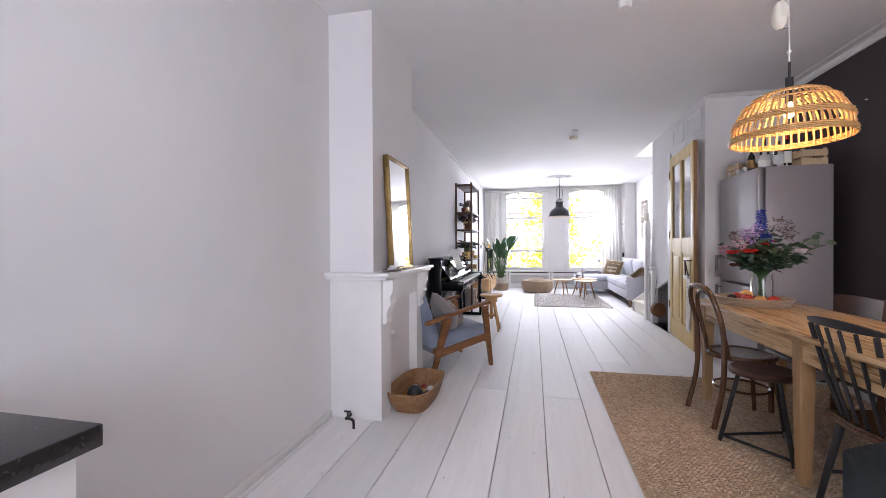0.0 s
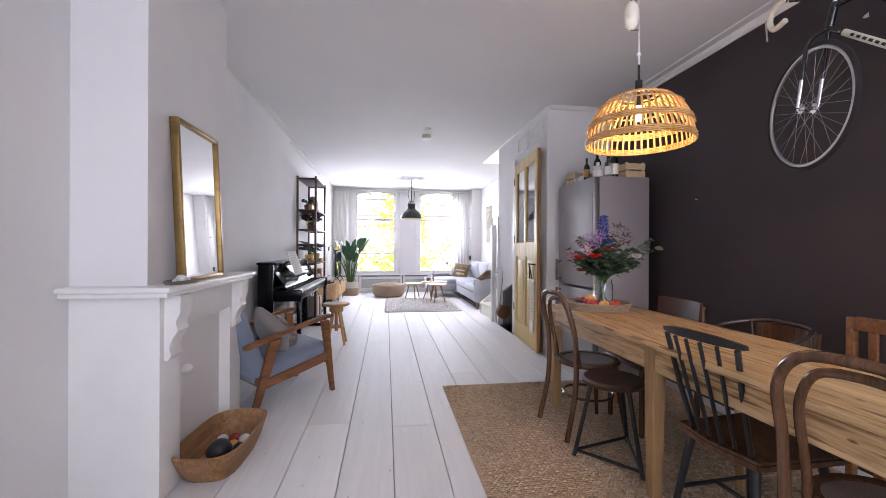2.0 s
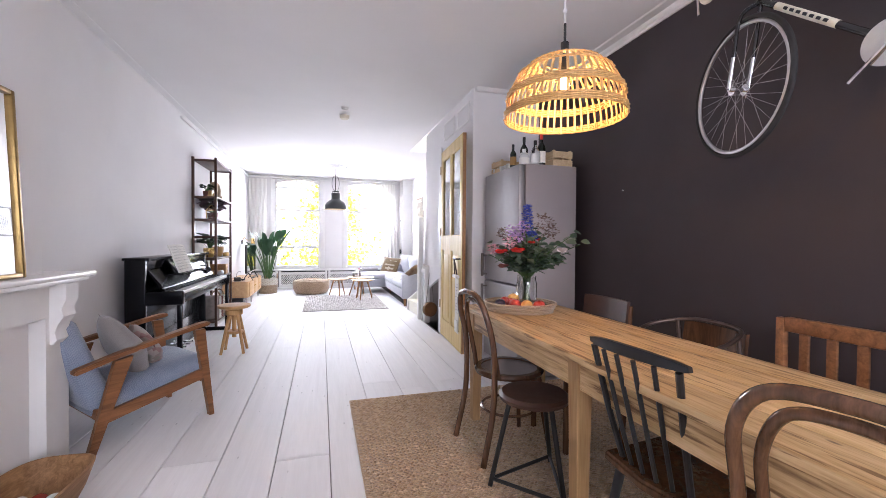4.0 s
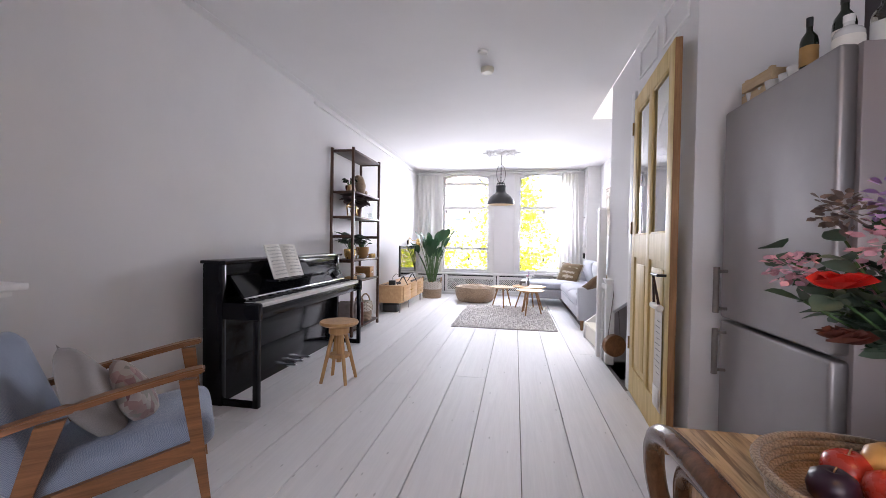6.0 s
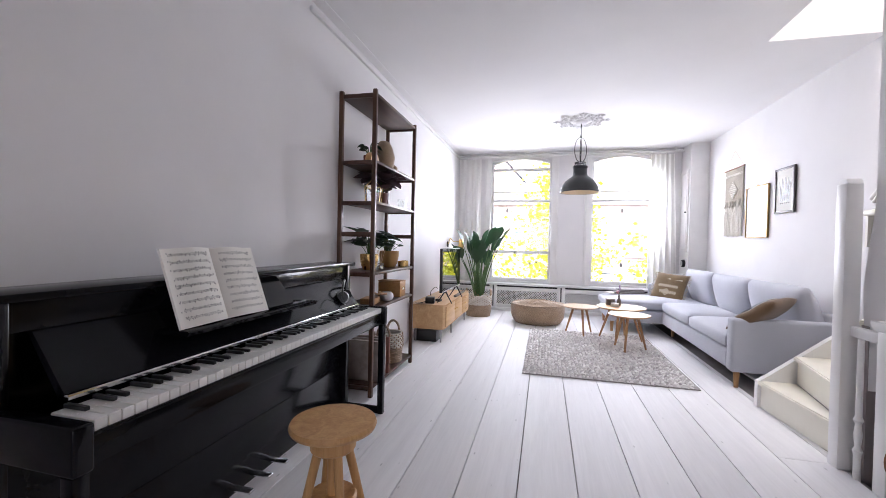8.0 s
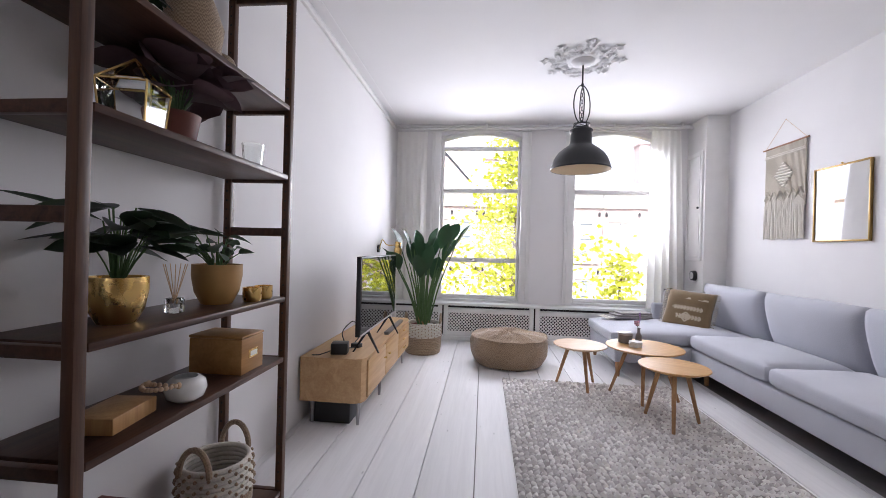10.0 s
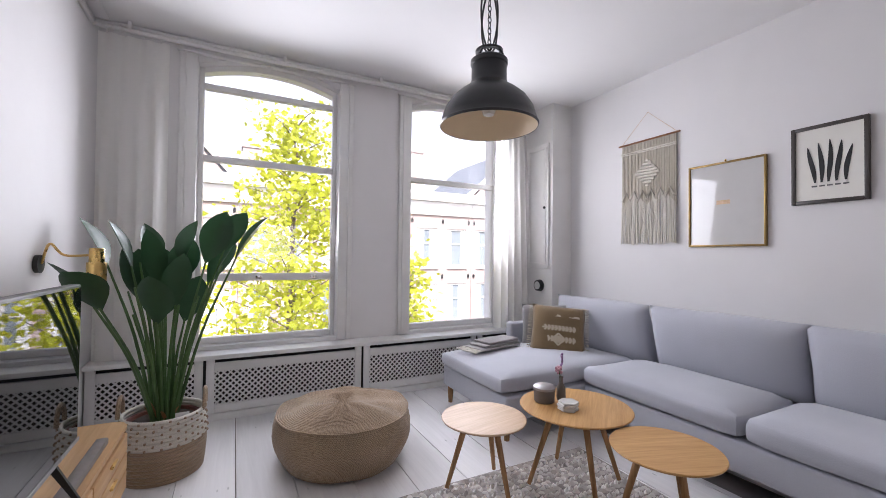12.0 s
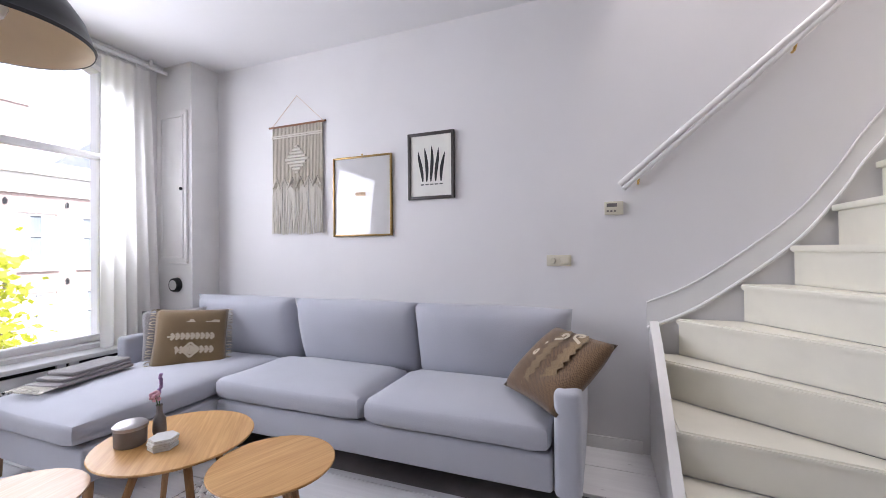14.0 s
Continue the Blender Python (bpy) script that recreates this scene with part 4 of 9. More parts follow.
# ---- chunky wool rug ----
rug = thing("wool_rug", "chunky grey-white felted wool rug on the boards", "rug")
verts, faces = [], []
rnd = random.Random(4)
step = 0.033
ny, nx = int(2.03 / step), int(1.47 / step)
for j in range(ny):
    for i in range(nx):
        cx, cy = 0.0 + step * (i + 0.5) + rnd.uniform(-0.005, 0.005), 8.17 + step * (j + 0.5) + rnd.uniform(-0.005, 0.005)
        h, a = 0.024 + rnd.uniform(-0.004, 0.005), (0.6 if j % 2 else -0.6) + rnd.uniform(-0.2, 0.2)
        rx, ry = 0.021, 0.0125
        b = len(verts)
        ca, sa = math.cos(a), math.sin(a)
        for (u, v, z) in ((1, 0, .4), (.5, .9, .4), (-.5, .9, .4), (-1, 0, .4), (-.5, -.9, .4), (.5, -.9, .4), (.4, 0, 1), (-.4, 0, 1)):
            verts.append((cx + u * rx * ca - v * ry * sa, cy + u * rx * sa + v * ry * ca, h * z))
        faces += [(b, b + 1, b + 6), (b + 1, b + 2, b + 7, b + 6), (b + 2, b + 3, b + 7), (b + 3, b + 4, b + 7), (b + 4, b + 5, b + 6, b + 7), (b + 5, b, b + 6)]
me = bpy.data.meshes.new("wool_pile")
me.from_pydata(verts, [], faces)
me.materials.append(WOOL)
wl = new("wool_pile", me)
wl.parent = rug
tagged(wl, kind="stuff")
smooth(wl, 70)
bm = nb()
box(bm, 0.0, 8.17, 0.0, 1.47, 10.20, 0.010, 0.004)
part("backing", bm, surface("rug_backing", (0.37, 0.345, 0.33), 0.95, vary=0.3, scale=40), rug)
wt, wp = WOOL.node_tree, WOOL.node_tree.nodes["Principled BSDF"]
g = wt.nodes.new("ShaderNodeNewGeometry")
wr = ramp_of(wt, [(0.0, (0.52, 0.49, 0.48)), (0.3, (0.74, 0.71, 0.69)), (1.0, (0.87, 0.85, 0.82))])
wt.links.new(g.outputs["Random Per Island"], wr.inputs[0])
wt.links.new(wr.outputs[0], wp.inputs["Base Color"])

# ---- digital piano ----
PY0, PY1 = 5.08, 7.02
pn = thing("digital_piano", "glossy black upright digital piano with open keyboard", "piano")
for y0, y1 in ((PY0, PY0 + 0.045), (PY1 - 0.045, PY1)):
    bm = nb()
    box(bm, -1.32, y0, 0.0, -1.165, y1, 1.015, 0.004)
    part("side_panel", bm, BLACK_GLOSS, pn)
bm = nb()
box(bm, -1.335, PY0 - 0.012, 1.016, -1.13, PY1 + 0.012, 1.04, 0.006)
part("top_lid", bm, BLACK_GLOSS, pn)
bm = nb()
box(bm, -1.31, PY0 + 0.046, 0.93, -1.175, PY1 - 0.046, 1.014, 0.004)
box(bm, -1.31, PY0 + 0.046, 0.10, -1.23, PY1 - 0.046, 0.93, 0.003)
part("front_board", bm, BLACK_GLOSS, pn)
bm = nb()
prism(bm, [(-1.20, 0.93), (-1.18, 0.93), (-1.055, 0.765), (-1.08, 0.755)], "y", PY0 + 0.10, PY1 - 0.10)
part("fallboard", bm, BLACK_GLOSS, pn)
bm = nb()
box(bm, -1.085, PY0 + 0.10, 0.752, -1.045, PY1 - 0.10, 0.768, 0.003)
part("control_strip", bm, CHROME, pn, "thin silver strip above the keys")
bm = nb()
box(bm, -1.23, PY0 + 0.03, 0.625, -0.895, PY1 - 0.03, 0.705, 0.006)
box(bm, -0.899, PY0 + 0.05, 0.698, -0.89, PY1 - 0.05, 0.708, 0.002)
part("key_bed", bm, BLACK_GLOSS, pn)
for y0, y1 in ((PY0, PY0 + 0.05), (PY1 - 0.05, PY1)):
    bm = nb()
    box(bm, -1.165, y0, 0.62, -0.875, y1, 0.742, 0.010, 3)
    part("cheek_block", bm, BLACK_GLOSS, pn)
    bm = nb()
    box(bm, -0.925, y0 + 0.004, 0.0, -0.885, y1 - 0.004, 0.619, 0.005)
    part("leg", bm, BLACK_GLOSS, pn)
    bm = nb()
    box(bm, -1.2, y0 + 0.008, 0.0, -0.926, y1 - 0.008, 0.045, 0.005)
    part("foot_bar", bm, BLACK_GLOSS, pn)
bm = nb()
box(bm, -1.225, PY0 + 0.046, 0.30, -1.205, PY1 - 0.046, 0.622, 0.003)
part("knee_panel", bm, BLACK_GLOSS, pn)
bm = nb()
box(bm, -1.228, PY0 + 0.046, 0.0, -1.205, PY1 - 0.046, 0.30, 0.003)
part("lower_panel", bm, BLACK_GLOSS, pn)
for y in (5.95, 6.08, 6.21):
    bm = nb()
    box(bm, -1.204, y - 0.018, 0.035, -1.09, y + 0.018, 0.05, 0.007, 3)
    part("pedal", bm, CHROME, pn, "chrome pedal")
kw = (PY1 - PY0 - 0.12) / 52
bm = nb()
box(bm, -1.045, -kw / 2 + 0.0006, -0.018, -0.898, kw / 2 - 0.0006, 0.012, 0.002, 1)
white_key = part("white_key", bm, IVORY, pn, "ivory white key")
white_key.location = (0, PY0 + 0.06 + kw / 2, 0.725)
for k in range(1, 52):
    o = new("white_key", white_key.data)
    o.parent, o.location = pn, (0, PY0 + 0.06 + kw * (k + 0.5), 0.725)
bm = nb()
box(bm, -1.045, -0.007, 0.0, -0.968, 0.007, 0.012, 0.002, 1)
black_key = part("black_key", bm, BLACK, pn, "black key")
first = True
for k in range(51):
    if k % 7 in (0, 2, 3, 5, 6):
        o = black_key if first else new("black_key", black_key.data)
        first = False
        o.parent, o.location = pn, (0, PY0 + 0.06 + kw * (k + 1), 0.7375)
bm = nb()
prism(bm, [(-1.15, 0.855), (-0.995, 0.855), (-0.985, 0.868), (-0.995, 0.874), (-1.15, 0.868)], "y", 5.50, 6.30)
prism(bm, [(-1.178, 1.005), (-1.168, 1.005), (-1.062, 0.874), (-1.075, 0.868)], "y", 5.60, 6.2)
part("music_rest", bm, BLACK_GLOSS, pn)
bm = nb()
for k in range(6):
    yy = 5.90 + 0.021 * k
    box(bm, -1.0445, yy, 0.756, -1.0435, yy + 0.015, 0.765)
part("maker_mark", bm, STEEL, pn, "small silver maker's mark", soft=0)

mb = thing("music_book", "open music book on the piano's rest", "book")
for sgn in (-1, 1):
    bm = nb()
    pts = []
    n = 8
    base, up = Vector((-1.035, 5.73, 0.876)), Vector((-0.10, 0, 0.275))
    for j in (0, 1):
        row = []
        for i in range(n + 1):
            u = i / n
            bow = 0.022 * math.sin(math.pi * min(1, u * 1.2)) * (1 - u * 0.5)
            row.append(base + up * j + Vector((bow + 0.012 * u, sgn * 0.225 * u, bow * 0.3)))
        pts.append(row)
    vs = [[bm.verts.new(p) for p in row] for row in pts]
    vb = [[bm.verts.new(p - Vector((0.010, 0, 0.003))) for p in row] for row in pts]
    for i in range(n):
        bm.faces.new((vs[0][i], vs[0][i + 1], vs[1][i + 1], vs[1][i]))
        bm.faces.new((vb[0][i], vb[0][i + 1], vb[1][i + 1], vb[1][i]))
        bm.faces.new((vs[1][i], vs[1][i + 1], vb[1][i + 1], vb[1][i]))
        bm.faces.new((vs[0][i], vs[0][i + 1], vb[0][i + 1], vb[0][i]))
    bm.faces.new((vs[0][n], vs[1][n], vb[1][n], vb[0][n]))
    bmesh.ops.recalc_face_normals(bm, faces=bm.faces[:])
    pg = part("page", bm, PAPER, mb)
    bm = nb()
    rnd = random.Random(sgn + 5)
    for line in range(9):
        v = 0.10 + 0.80 * line / 8
        for st in range(4):
            vv = v + 0.008 * st
            for i in range(1, n):
                u0, u1 = i / n, (i + 0.95) / n
                if u1 > 0.95:
                    continue
                q = []
                for u, w in ((u0, vv), (u1, vv), (u1, vv + 0.0035), (u0, vv + 0.0035)):
                    bow = 0.022 * math.sin(math.pi * min(1, u * 1.2)) * (1 - u * 0.5)
                    q.append(bm.verts.new(base + up * w + Vector((bow + 0.012 * u + 0.0015, sgn * 0.225 * u, bow * 0.3 + 0.0006))))
                bm.faces.new(q)
        for k in range(20):
            u = rnd.uniform(0.1, 0.92)
            w = v + rnd.uniform(-0.012, 0.032)
            bow = 0.022 * math.sin(math.pi * min(1, u * 1.2)) * (1 - u * 0.5)
            c = base + up * w + Vector((bow + 0.012 * u + 0.0018, sgn * 0.225 * u, bow * 0.3 + 0.0008))
            bm.faces.new([bm.verts.new(c + Vector((0, dy, 0)) + up * dz) for dy, dz in ((-0.002, -0.008), (0.002, -0.008), (0.002, 0.012), (-0.002, 0.012))])
    part("printed_stave", bm, NOTE_INK, pg, "lines of printed notes", soft=0)

hp = thing("headphones", "black headphones resting on the piano", "headphones", pose(-1.105, 6.82, 0.83, 0, 0, 20))
bm = nb()
tube(bm, [(0.0, 0.085 * math.cos(t), 0.10 * math.sin(t)) for t in [math.pi * i / 14 for i in range(15)]], 0.007, 8)
part("headband", bm, BLACK, hp)
for sy in (-1, 1):
    bm = nb()
    rod(bm, (0, sy * 0.085, 0.0), (0, sy * 0.06, -0.005), 0.036, 0.042, 18)
    part("ear_cup", bm, BLACK, hp)
bm = nb()
tube(bm, spline([(0, -0.08, -0.03), (0.03, -0.16, -0.035), (0.0, -0.22, 0.03), (-0.03, -0.15, 0.04), (0.01, -0.10, -0.02)]), 0.0025, 6)
part("cable", bm, BLACK, hp)

# ---- stool ----
st = thing("piano_stool", "round honey-coloured wooden screw stool", "stool", pose(-0.59, 5.77, 0))
bm = nb()
lathe(bm, [(0.0, 0.475), (0.14, 0.475), (0.158, 0.485), (0.163, 0.497), (0.158, 0.51), (0.0, 0.512)], seg=40)
part("seat", bm, BEECH, st)
bm = nb()
lathe(bm, [(0.0, 0.40), (0.075, 0.40), (0.085, 0.41), (0.085, 0.455), (0.07, 0.468), (0.04, 0.474), (0.0, 0.474)], seg=28)
part("hub", bm, BEECH, st)
bm = nb()
lathe(bm, [(0.0, 0.205), (0.085, 0.205), (0.092, 0.212), (0.092, 0.225), (0.085, 0.232), (0.0, 0.232)], seg=28)
part("lower_disc", bm, BEECH, st)
bm = nb()
rod(bm, (0, 0, 0.16), (0, 0, 0.41), 0.022, seg=16)
part("screw", bm, BEECH, st)
for k in range(4):
    a = math.pi / 4 + k * math.pi / 2
    bm = nb()
    rod(bm, (0.05 * math.cos(a), 0.05 * math.sin(a), 0.43), (0.155 * math.cos(a), 0.155 * math.sin(a), 0.0), 0.018, 0.014, 12)
    part("leg", bm, BEECH, st)

# ---- shelving unit ----
sh = thing("shelving_unit", "tall dark walnut open shelving unit against the wall", "shelf")
SHY0, SHY1, SHX0, SHX1, SHZ = 7.22, 8.20, -1.385, -1.075, 2.34
for x in (SHX0, SHX1 - 0.032):
    for y in (SHY0, SHY1 - 0.032):
        bm = nb()
        box(bm, x, y, 0, x + 0.032, y + 0.032, SHZ, 0.004)
        post = part("post", bm, WALNUT_Z, sh)
        bm = nb()
        for k in range(52):
            z = 0.12 + 0.042 * k
            box(bm, x + 0.012, y + (0.0315 if y == SHY0 else -0.001), z, x + 0.019, y + (0.0335 if y == SHY0 else 0.0005), z + 0.008)
        tagged(part("peg_hole_row", bm, BLACK, post, "row of dark peg holes", soft=0), kind="stuff")
LEVELS = [0.085, 0.685, 0.955, 1.50, 1.81, 2.315]
for z in LEVELS:
    bm = nb()
    box(bm, SHX0 + 0.004, SHY0 + 0.036, z - 0.022, SHX1 - 0.002, SHY1 - 0.036, z, 0.004)
    part("shelf_board", bm, WALNUT, sh)
    for y in (SHY0, SHY1 - 0.03):
        bm = nb()
        box(bm, SHX0 + 0.033, y + 0.004, z - 0.034, SHX1 - 0.033, y + 0.026, z - 0.003, 0.003)
        part("end_rail", bm, WALNUT, sh)
for y in (SHY0, SHY1 - 0.03):
    bm = nb()
    box(bm, SHX0 + 0.033, y + 0.004, 1.225, SHX1 - 0.033, y + 0.026, 1.262, 0.003)
    part("end_rail", bm, WALNUT, sh)

xs = -1.22
# floor level: records and basket
for k, (y, h, c) in enumerate([(7.34 + 0.028 * i, 0.315 - 0.006 * (i % 3), i) for i in range(9)]):
    rec = thing("record_sleeve", "upright record sleeve on the lowest shelf", "record", group="records on the lowest shelf")
    bm = nb()
    box(bm, -1.37, y, 0.086, -1.075 - 0.008 * (k % 4), y + 0.022, 0.086 + h, 0.002)
    part("sleeve", bm, (CARD, PAPER, TERRA)[k % 3], rec)


def woven_basket(name, label, m, r, h, light, handle=None):
    b = thing(name, label, "basket", m)
    n = int(h / 0.019)
    for k in range(n):
        z = 0.0095 + 0.019 * k
        rr = r * (0.93 + 0.07 * math.sin(math.pi * k / n))
        bm = nb()
        seg = 36
        rings = []
        for i in range(seg):
            a = 2 * math.pi * i / seg
            q = 0.0105 * (1 + 0.35 * math.sin(i * math.pi + k * math.pi))
            rings.append([bm.verts.new(((rr + q * math.cos(c)) * math.cos(a), (rr + q * math.cos(c)) * math.sin(a), z + 0.0105 * math.sin(c))) for c in [2 * math.pi * j / 6 for j in range(6)]])
        for i in range(seg):
            for j in range(6):
                bm.faces.new((rings[i][j], rings[(i + 1) % seg][j], rings[(i + 1) % seg][(j + 1) % 6], rings[i][(j + 1) % 6]))
        part("woven_row", bm, ROPE_LIGHT if z > h * light else ROPE, b, soft=180)
    if light < 1:
        bm = nb()
        seg = 36
        for k in range(n):
            z = 0.0095 + 0.019 * k
            if z < h * light:
                continue
            for i in range(seg):
                if (i + k) % 2:
                    a = 2 * math.pi * (i + 0.5) / seg
                    rr = r * (0.93 + 0.07 * math.sin(math.pi * k / n)) + 0.0125
                    ball(bm, (rr * math.cos(a), rr * math.sin(a), z), 0.007, 6)
        tagged(part("dark_weave", bm, ROPE, b, "brown strands in the white weave"), kind="stuff")
    bm = nb()
    lathe(bm, [(0.0, 0.004), (r * 0.9, 0.004), (r * 0.9, 0.015), (0.0, 0.015)], seg=28)
    part("bottom", bm, ROPE, b)
    if handle:
        for sg in handle:
            bm = nb()
            a0 = sg
            ca, sa = math.cos(a0), math.sin(a0)
            tube(bm, [(r * 0.98 * ca - sa * 0.06 * math.cos(t), r * 0.98 * sa + ca * 0.06 * math.cos(t), h - 0.02 + 0.10 * math.sin(t)) for t in [math.pi * i / 12 for i in range(13)]], 0.011, 8)
            part("handle", bm, ROPE, b)
    return b


woven_basket("woven_basket", "brown and white woven basket with looped handles", pose(xs, 7.92, 0.086), 0.125, 0.27, 0.5, (math.pi / 2, -math.pi / 2))
# second shelf: pot with bead handle, card box
bp = thing("small_pot", "white ceramic pot with wooden bead handle", "pot", pose(-1.13, 7.63, 0.686))
bm = nb()
lathe(bm, [(0.0, 0.0), (0.03, 0.0), (0.052, 0.014), (0.06, 0.038), (0.055, 0.062), (0.038, 0.076), (0.034, 0.076), (0.05, 0.058), (0.05, 0.03), (0.0, 0.012)], seg=28)
part("pot", bm, CERAMIC, bp)
bm = nb()
for k in range(15):
    t = k / 14
    ball(bm, (0.02 - 0.10 * math.sin(math.pi * t) * 0.4, -0.055 - 0.075 * math.sin(math.pi * t), 0.062 + 0.03 * math.sin(math.pi * t)), 0.0075, 8)
    if k < 15:
        ball(bm, (-0.03 + 0.05 * math.cos(math.pi * t), -0.055 - 0.06 * math.sin(math.pi * t), 0.068), 0.0072, 8)
part("bead_handle", bm, OAK_PALE, bp, "wooden beads")
cb = thing("card_box", "tan wooden index box with a brass label holder", "box", pose(-1.20, 7.955, 0.686, 0, 0, 0))
bm = nb()
box(bm, -0.115, -0.075, 0.0, 0.10, 0.075, 0.135, 0.004)
CARDBOX = wood("varnished_box_wood", (0.30, 0.145, 0.045), (0.44, 0.235, 0.08), 0.4, "y", 1.0)
part("body", bm, CARDBOX, cb)
bm = nb()
box(bm, -0.117, -0.077, 0.136, 0.102, 0.077, 0.147, 0.004)
part("lid", bm, CARDBOX, cb)
bm = nb()
box(bm, 0.1005, -0.03, 0.055, 0.104, 0.03, 0.088, 0.001)
lh = part("label_holder", bm, BRASS, cb, "brass label holder")
bm = nb()
box(bm, 0.1042, -0.023, 0.062, 0.105, 0.023, 0.082)
part("card", bm, PAPER, lh, "pale card", soft=0)
wb = thing("wooden_box", "small low wooden box", "box", pose(-1.2, 7.45, 0.686, 0, 0, 8))
bm = nb()
box(bm, -0.06, -0.085, 0.0, 0.06, 0.085, 0.045, 0.004)
part("body", bm, BEECH, wb)
# third shelf: plants in pots, votives, diffuser


def pot_plant(name, label, m, pot_mat, r, h, leaf_mat, n, L, W, rise, seed, round_pot=True, stems=True):
    p = thing(name, label, "potted plant", m)
    bm = nb()
    if round_pot:
        lathe(bm, [(0.0, 0.0), (r * 0.62, 0.0), (r * 0.88, h * 0.3), (r, h * 0.7), (r, h), (r * 0.9, h), (r * 0.9, h * 0.85), (0.0, h * 0.85)], seg=32)
    else:
        lathe(bm, [(0.0, 0.0), (r * 0.75, 0.0), (r, h), (r * 0.92, h), (r * 0.88, h * 0.85), (0.0, h * 0.85)], seg=32)
    part("pot", bm, pot_mat, p)
    bm = nb()
    lathe(bm, [(0.0, h * 0.86), (r * 0.88, h * 0.86)], seg=20)
    part("soil", bm, SOIL, p)
    rnd = random.Random(seed)
    bl, bs = nb(), nb()
    for k in range(n):
        a = rnd.uniform(0, 2 * math.pi)
        hh = h + rise * rnd.uniform(0.3, 1.0)
        out = r * rnd.uniform(0.2, 1.2)
        b = Vector((out * math.cos(a), out * math.sin(a), hh))
        tip = b + Vector((math.cos(a) * L, math.sin(a) * L, L * rnd.uniform(-0.25, 0.45))) * rnd.uniform(0.6, 1.1)
        tube(bs, [(0.15 * r * math.cos(a), 0.15 * r * math.sin(a), h * 0.85), ((b.x) * 0.6, b.y * 0.6, (h + hh) / 2), b], 0.0022, 5)
        leaf(bl, b, tip, W * rnd.uniform(0.7, 1.1), 0.02, 6)
    part("stem", bs, STEM, p)
    part("foliage", bl, leaf_mat, p, soft=60)
    return p


RUBBER = leaf_material("rubber_plant_leaf", (0.022, 0.05, 0.024), (0.07, 0.12, 0.065), 0.4)
pot_plant("rubber_plant", "small green plant in an ochre pot", pose(-1.22, 7.90, 0.956), YELLOWPOT, 0.088, 0.15, RUBBER, 26, 0.085, 0.055, 0.12, 3)
pot_plant("dark_plant", "dark strap-leaved plant in a brass pot", pose(-1.23, 7.48, 0.956), BRASS, 0.075, 0.13, DARKLEAF, 36, 0.19, 0.075, 0.20, 4)
for y in (8.00, 8.085):
    v = thing("votive_glass", "small gold tinted votive glass", "candle holder", pose(-1.13, y - 0.01, 0.956), "gold votives")
    bm = nb()
    lathe(bm, [(0.0, 0.0), (0.031, 0.0), (0.036, 0.01), (0.036, 0.056), (0.033, 0.056), (0.031, 0.012), (0.0, 0.01)], seg=24)
    part("cup", bm, BRASS, v)
df = thing("reed_diffuser", "small glass reed diffuser bottle", "diffuser", pose(-1.20, 7.66, 0.956))
bm = nb()
box(bm, -0.022, -0.022, 0, 0.022, 0.022, 0.05, 0.006)
part("bottle", bm, CLEARGLASS, df)
bm = nb()
for k in range(7):
    a = k * 0.9
    rod(bm, (0, 0, 0.03), (0.035 * math.cos(a), 0.035 * math.sin(a), 0.16), 0.0015, seg=5)
part("reed", bm, OAK_PALE, df)
# fourth shelf: begonia, glass terrarium, tumbler
pot_plant("begonia", "purple-leaved begonia in a terracotta pot", pose(-1.23, 7.68, 1.501), TERRA, 0.075, 0.11, BEGONIA, 40, 0.17, 0.15, 0.14, 8, round_pot=False)
te = thing("glass_terrarium", "faceted glass lantern with brass edges", "terrarium", pose(-1.21, 7.50, 1.501, 0, 0, 15))
pts8 = [(sx * w, sy * w, z) for z, w in ((0.005, 0.055), (0.13, 0.065)) for sx, sy in ((1, 1), (-1, 1), (-1, -1), (1, -1))] + [(0, 0, 0.21)]
bm = nb()
for i in range(4):
    j = (i + 1) % 4
    for a, b in ((i, j), (i + 4, j + 4), (i, i + 4), (i + 4, 8)):
        rod(bm, pts8[a], pts8[b], 0.003, seg=6)
part("brass_edges", bm, BRASS, te)
bm = nb()
vs = [bm.verts.new(Vector(p) * 0.985) for p in pts8]
for i in range(4):
    j = (i + 1) % 4
    bm.faces.new((vs[i], vs[j], vs[j + 4], vs[i + 4]))
    bm.faces.new((vs[i + 4], vs[j + 4], vs[8]))
part("glass", bm, CLEARGLASS, te, soft=0)
tm = thing("tumbler", "small clear drinking glass", "glass", pose(-1.13, 7.97, 1.501))
bm = nb()
lathe(bm, [(0.0, 0.0), (0.034, 0.0), (0.042, 0.085), (0.0395, 0.085), (0.0315, 0.007), (0.0, 0.007)], seg=24)
part("glass", bm, CLEARGLASS, tm)
# top shelf: straw hat stack, arch bridge, bag
ar = thing("wooden_arch", "small arched wooden ornament", "ornament", pose(-1.19, 7.42, 1.811))
bm = nb()
out = [(0.085 * math.cos(t), 0.085 * math.sin(t)) for t in [math.pi * i / 14 for i in range(15)]]
inn = [(0.052 * math.cos(t), 0.052 * math.sin(t)) for t in [math.pi * (14 - i) / 14 for i in range(15)]]
prism(bm, [(a, b + 0.012) for a, b in out + inn], "x", -0.025, 0.025)
box(bm, -0.028, -0.10, 0, 0.028, 0.10, 0.012, 0.002)
part("arch", bm, BEECH, ar)
hb = thing("canvas_bag", "slumped beige canvas bag on the upper shelf", "bag", pose(-1.22, 7.74, 1.811))
bm = nb()
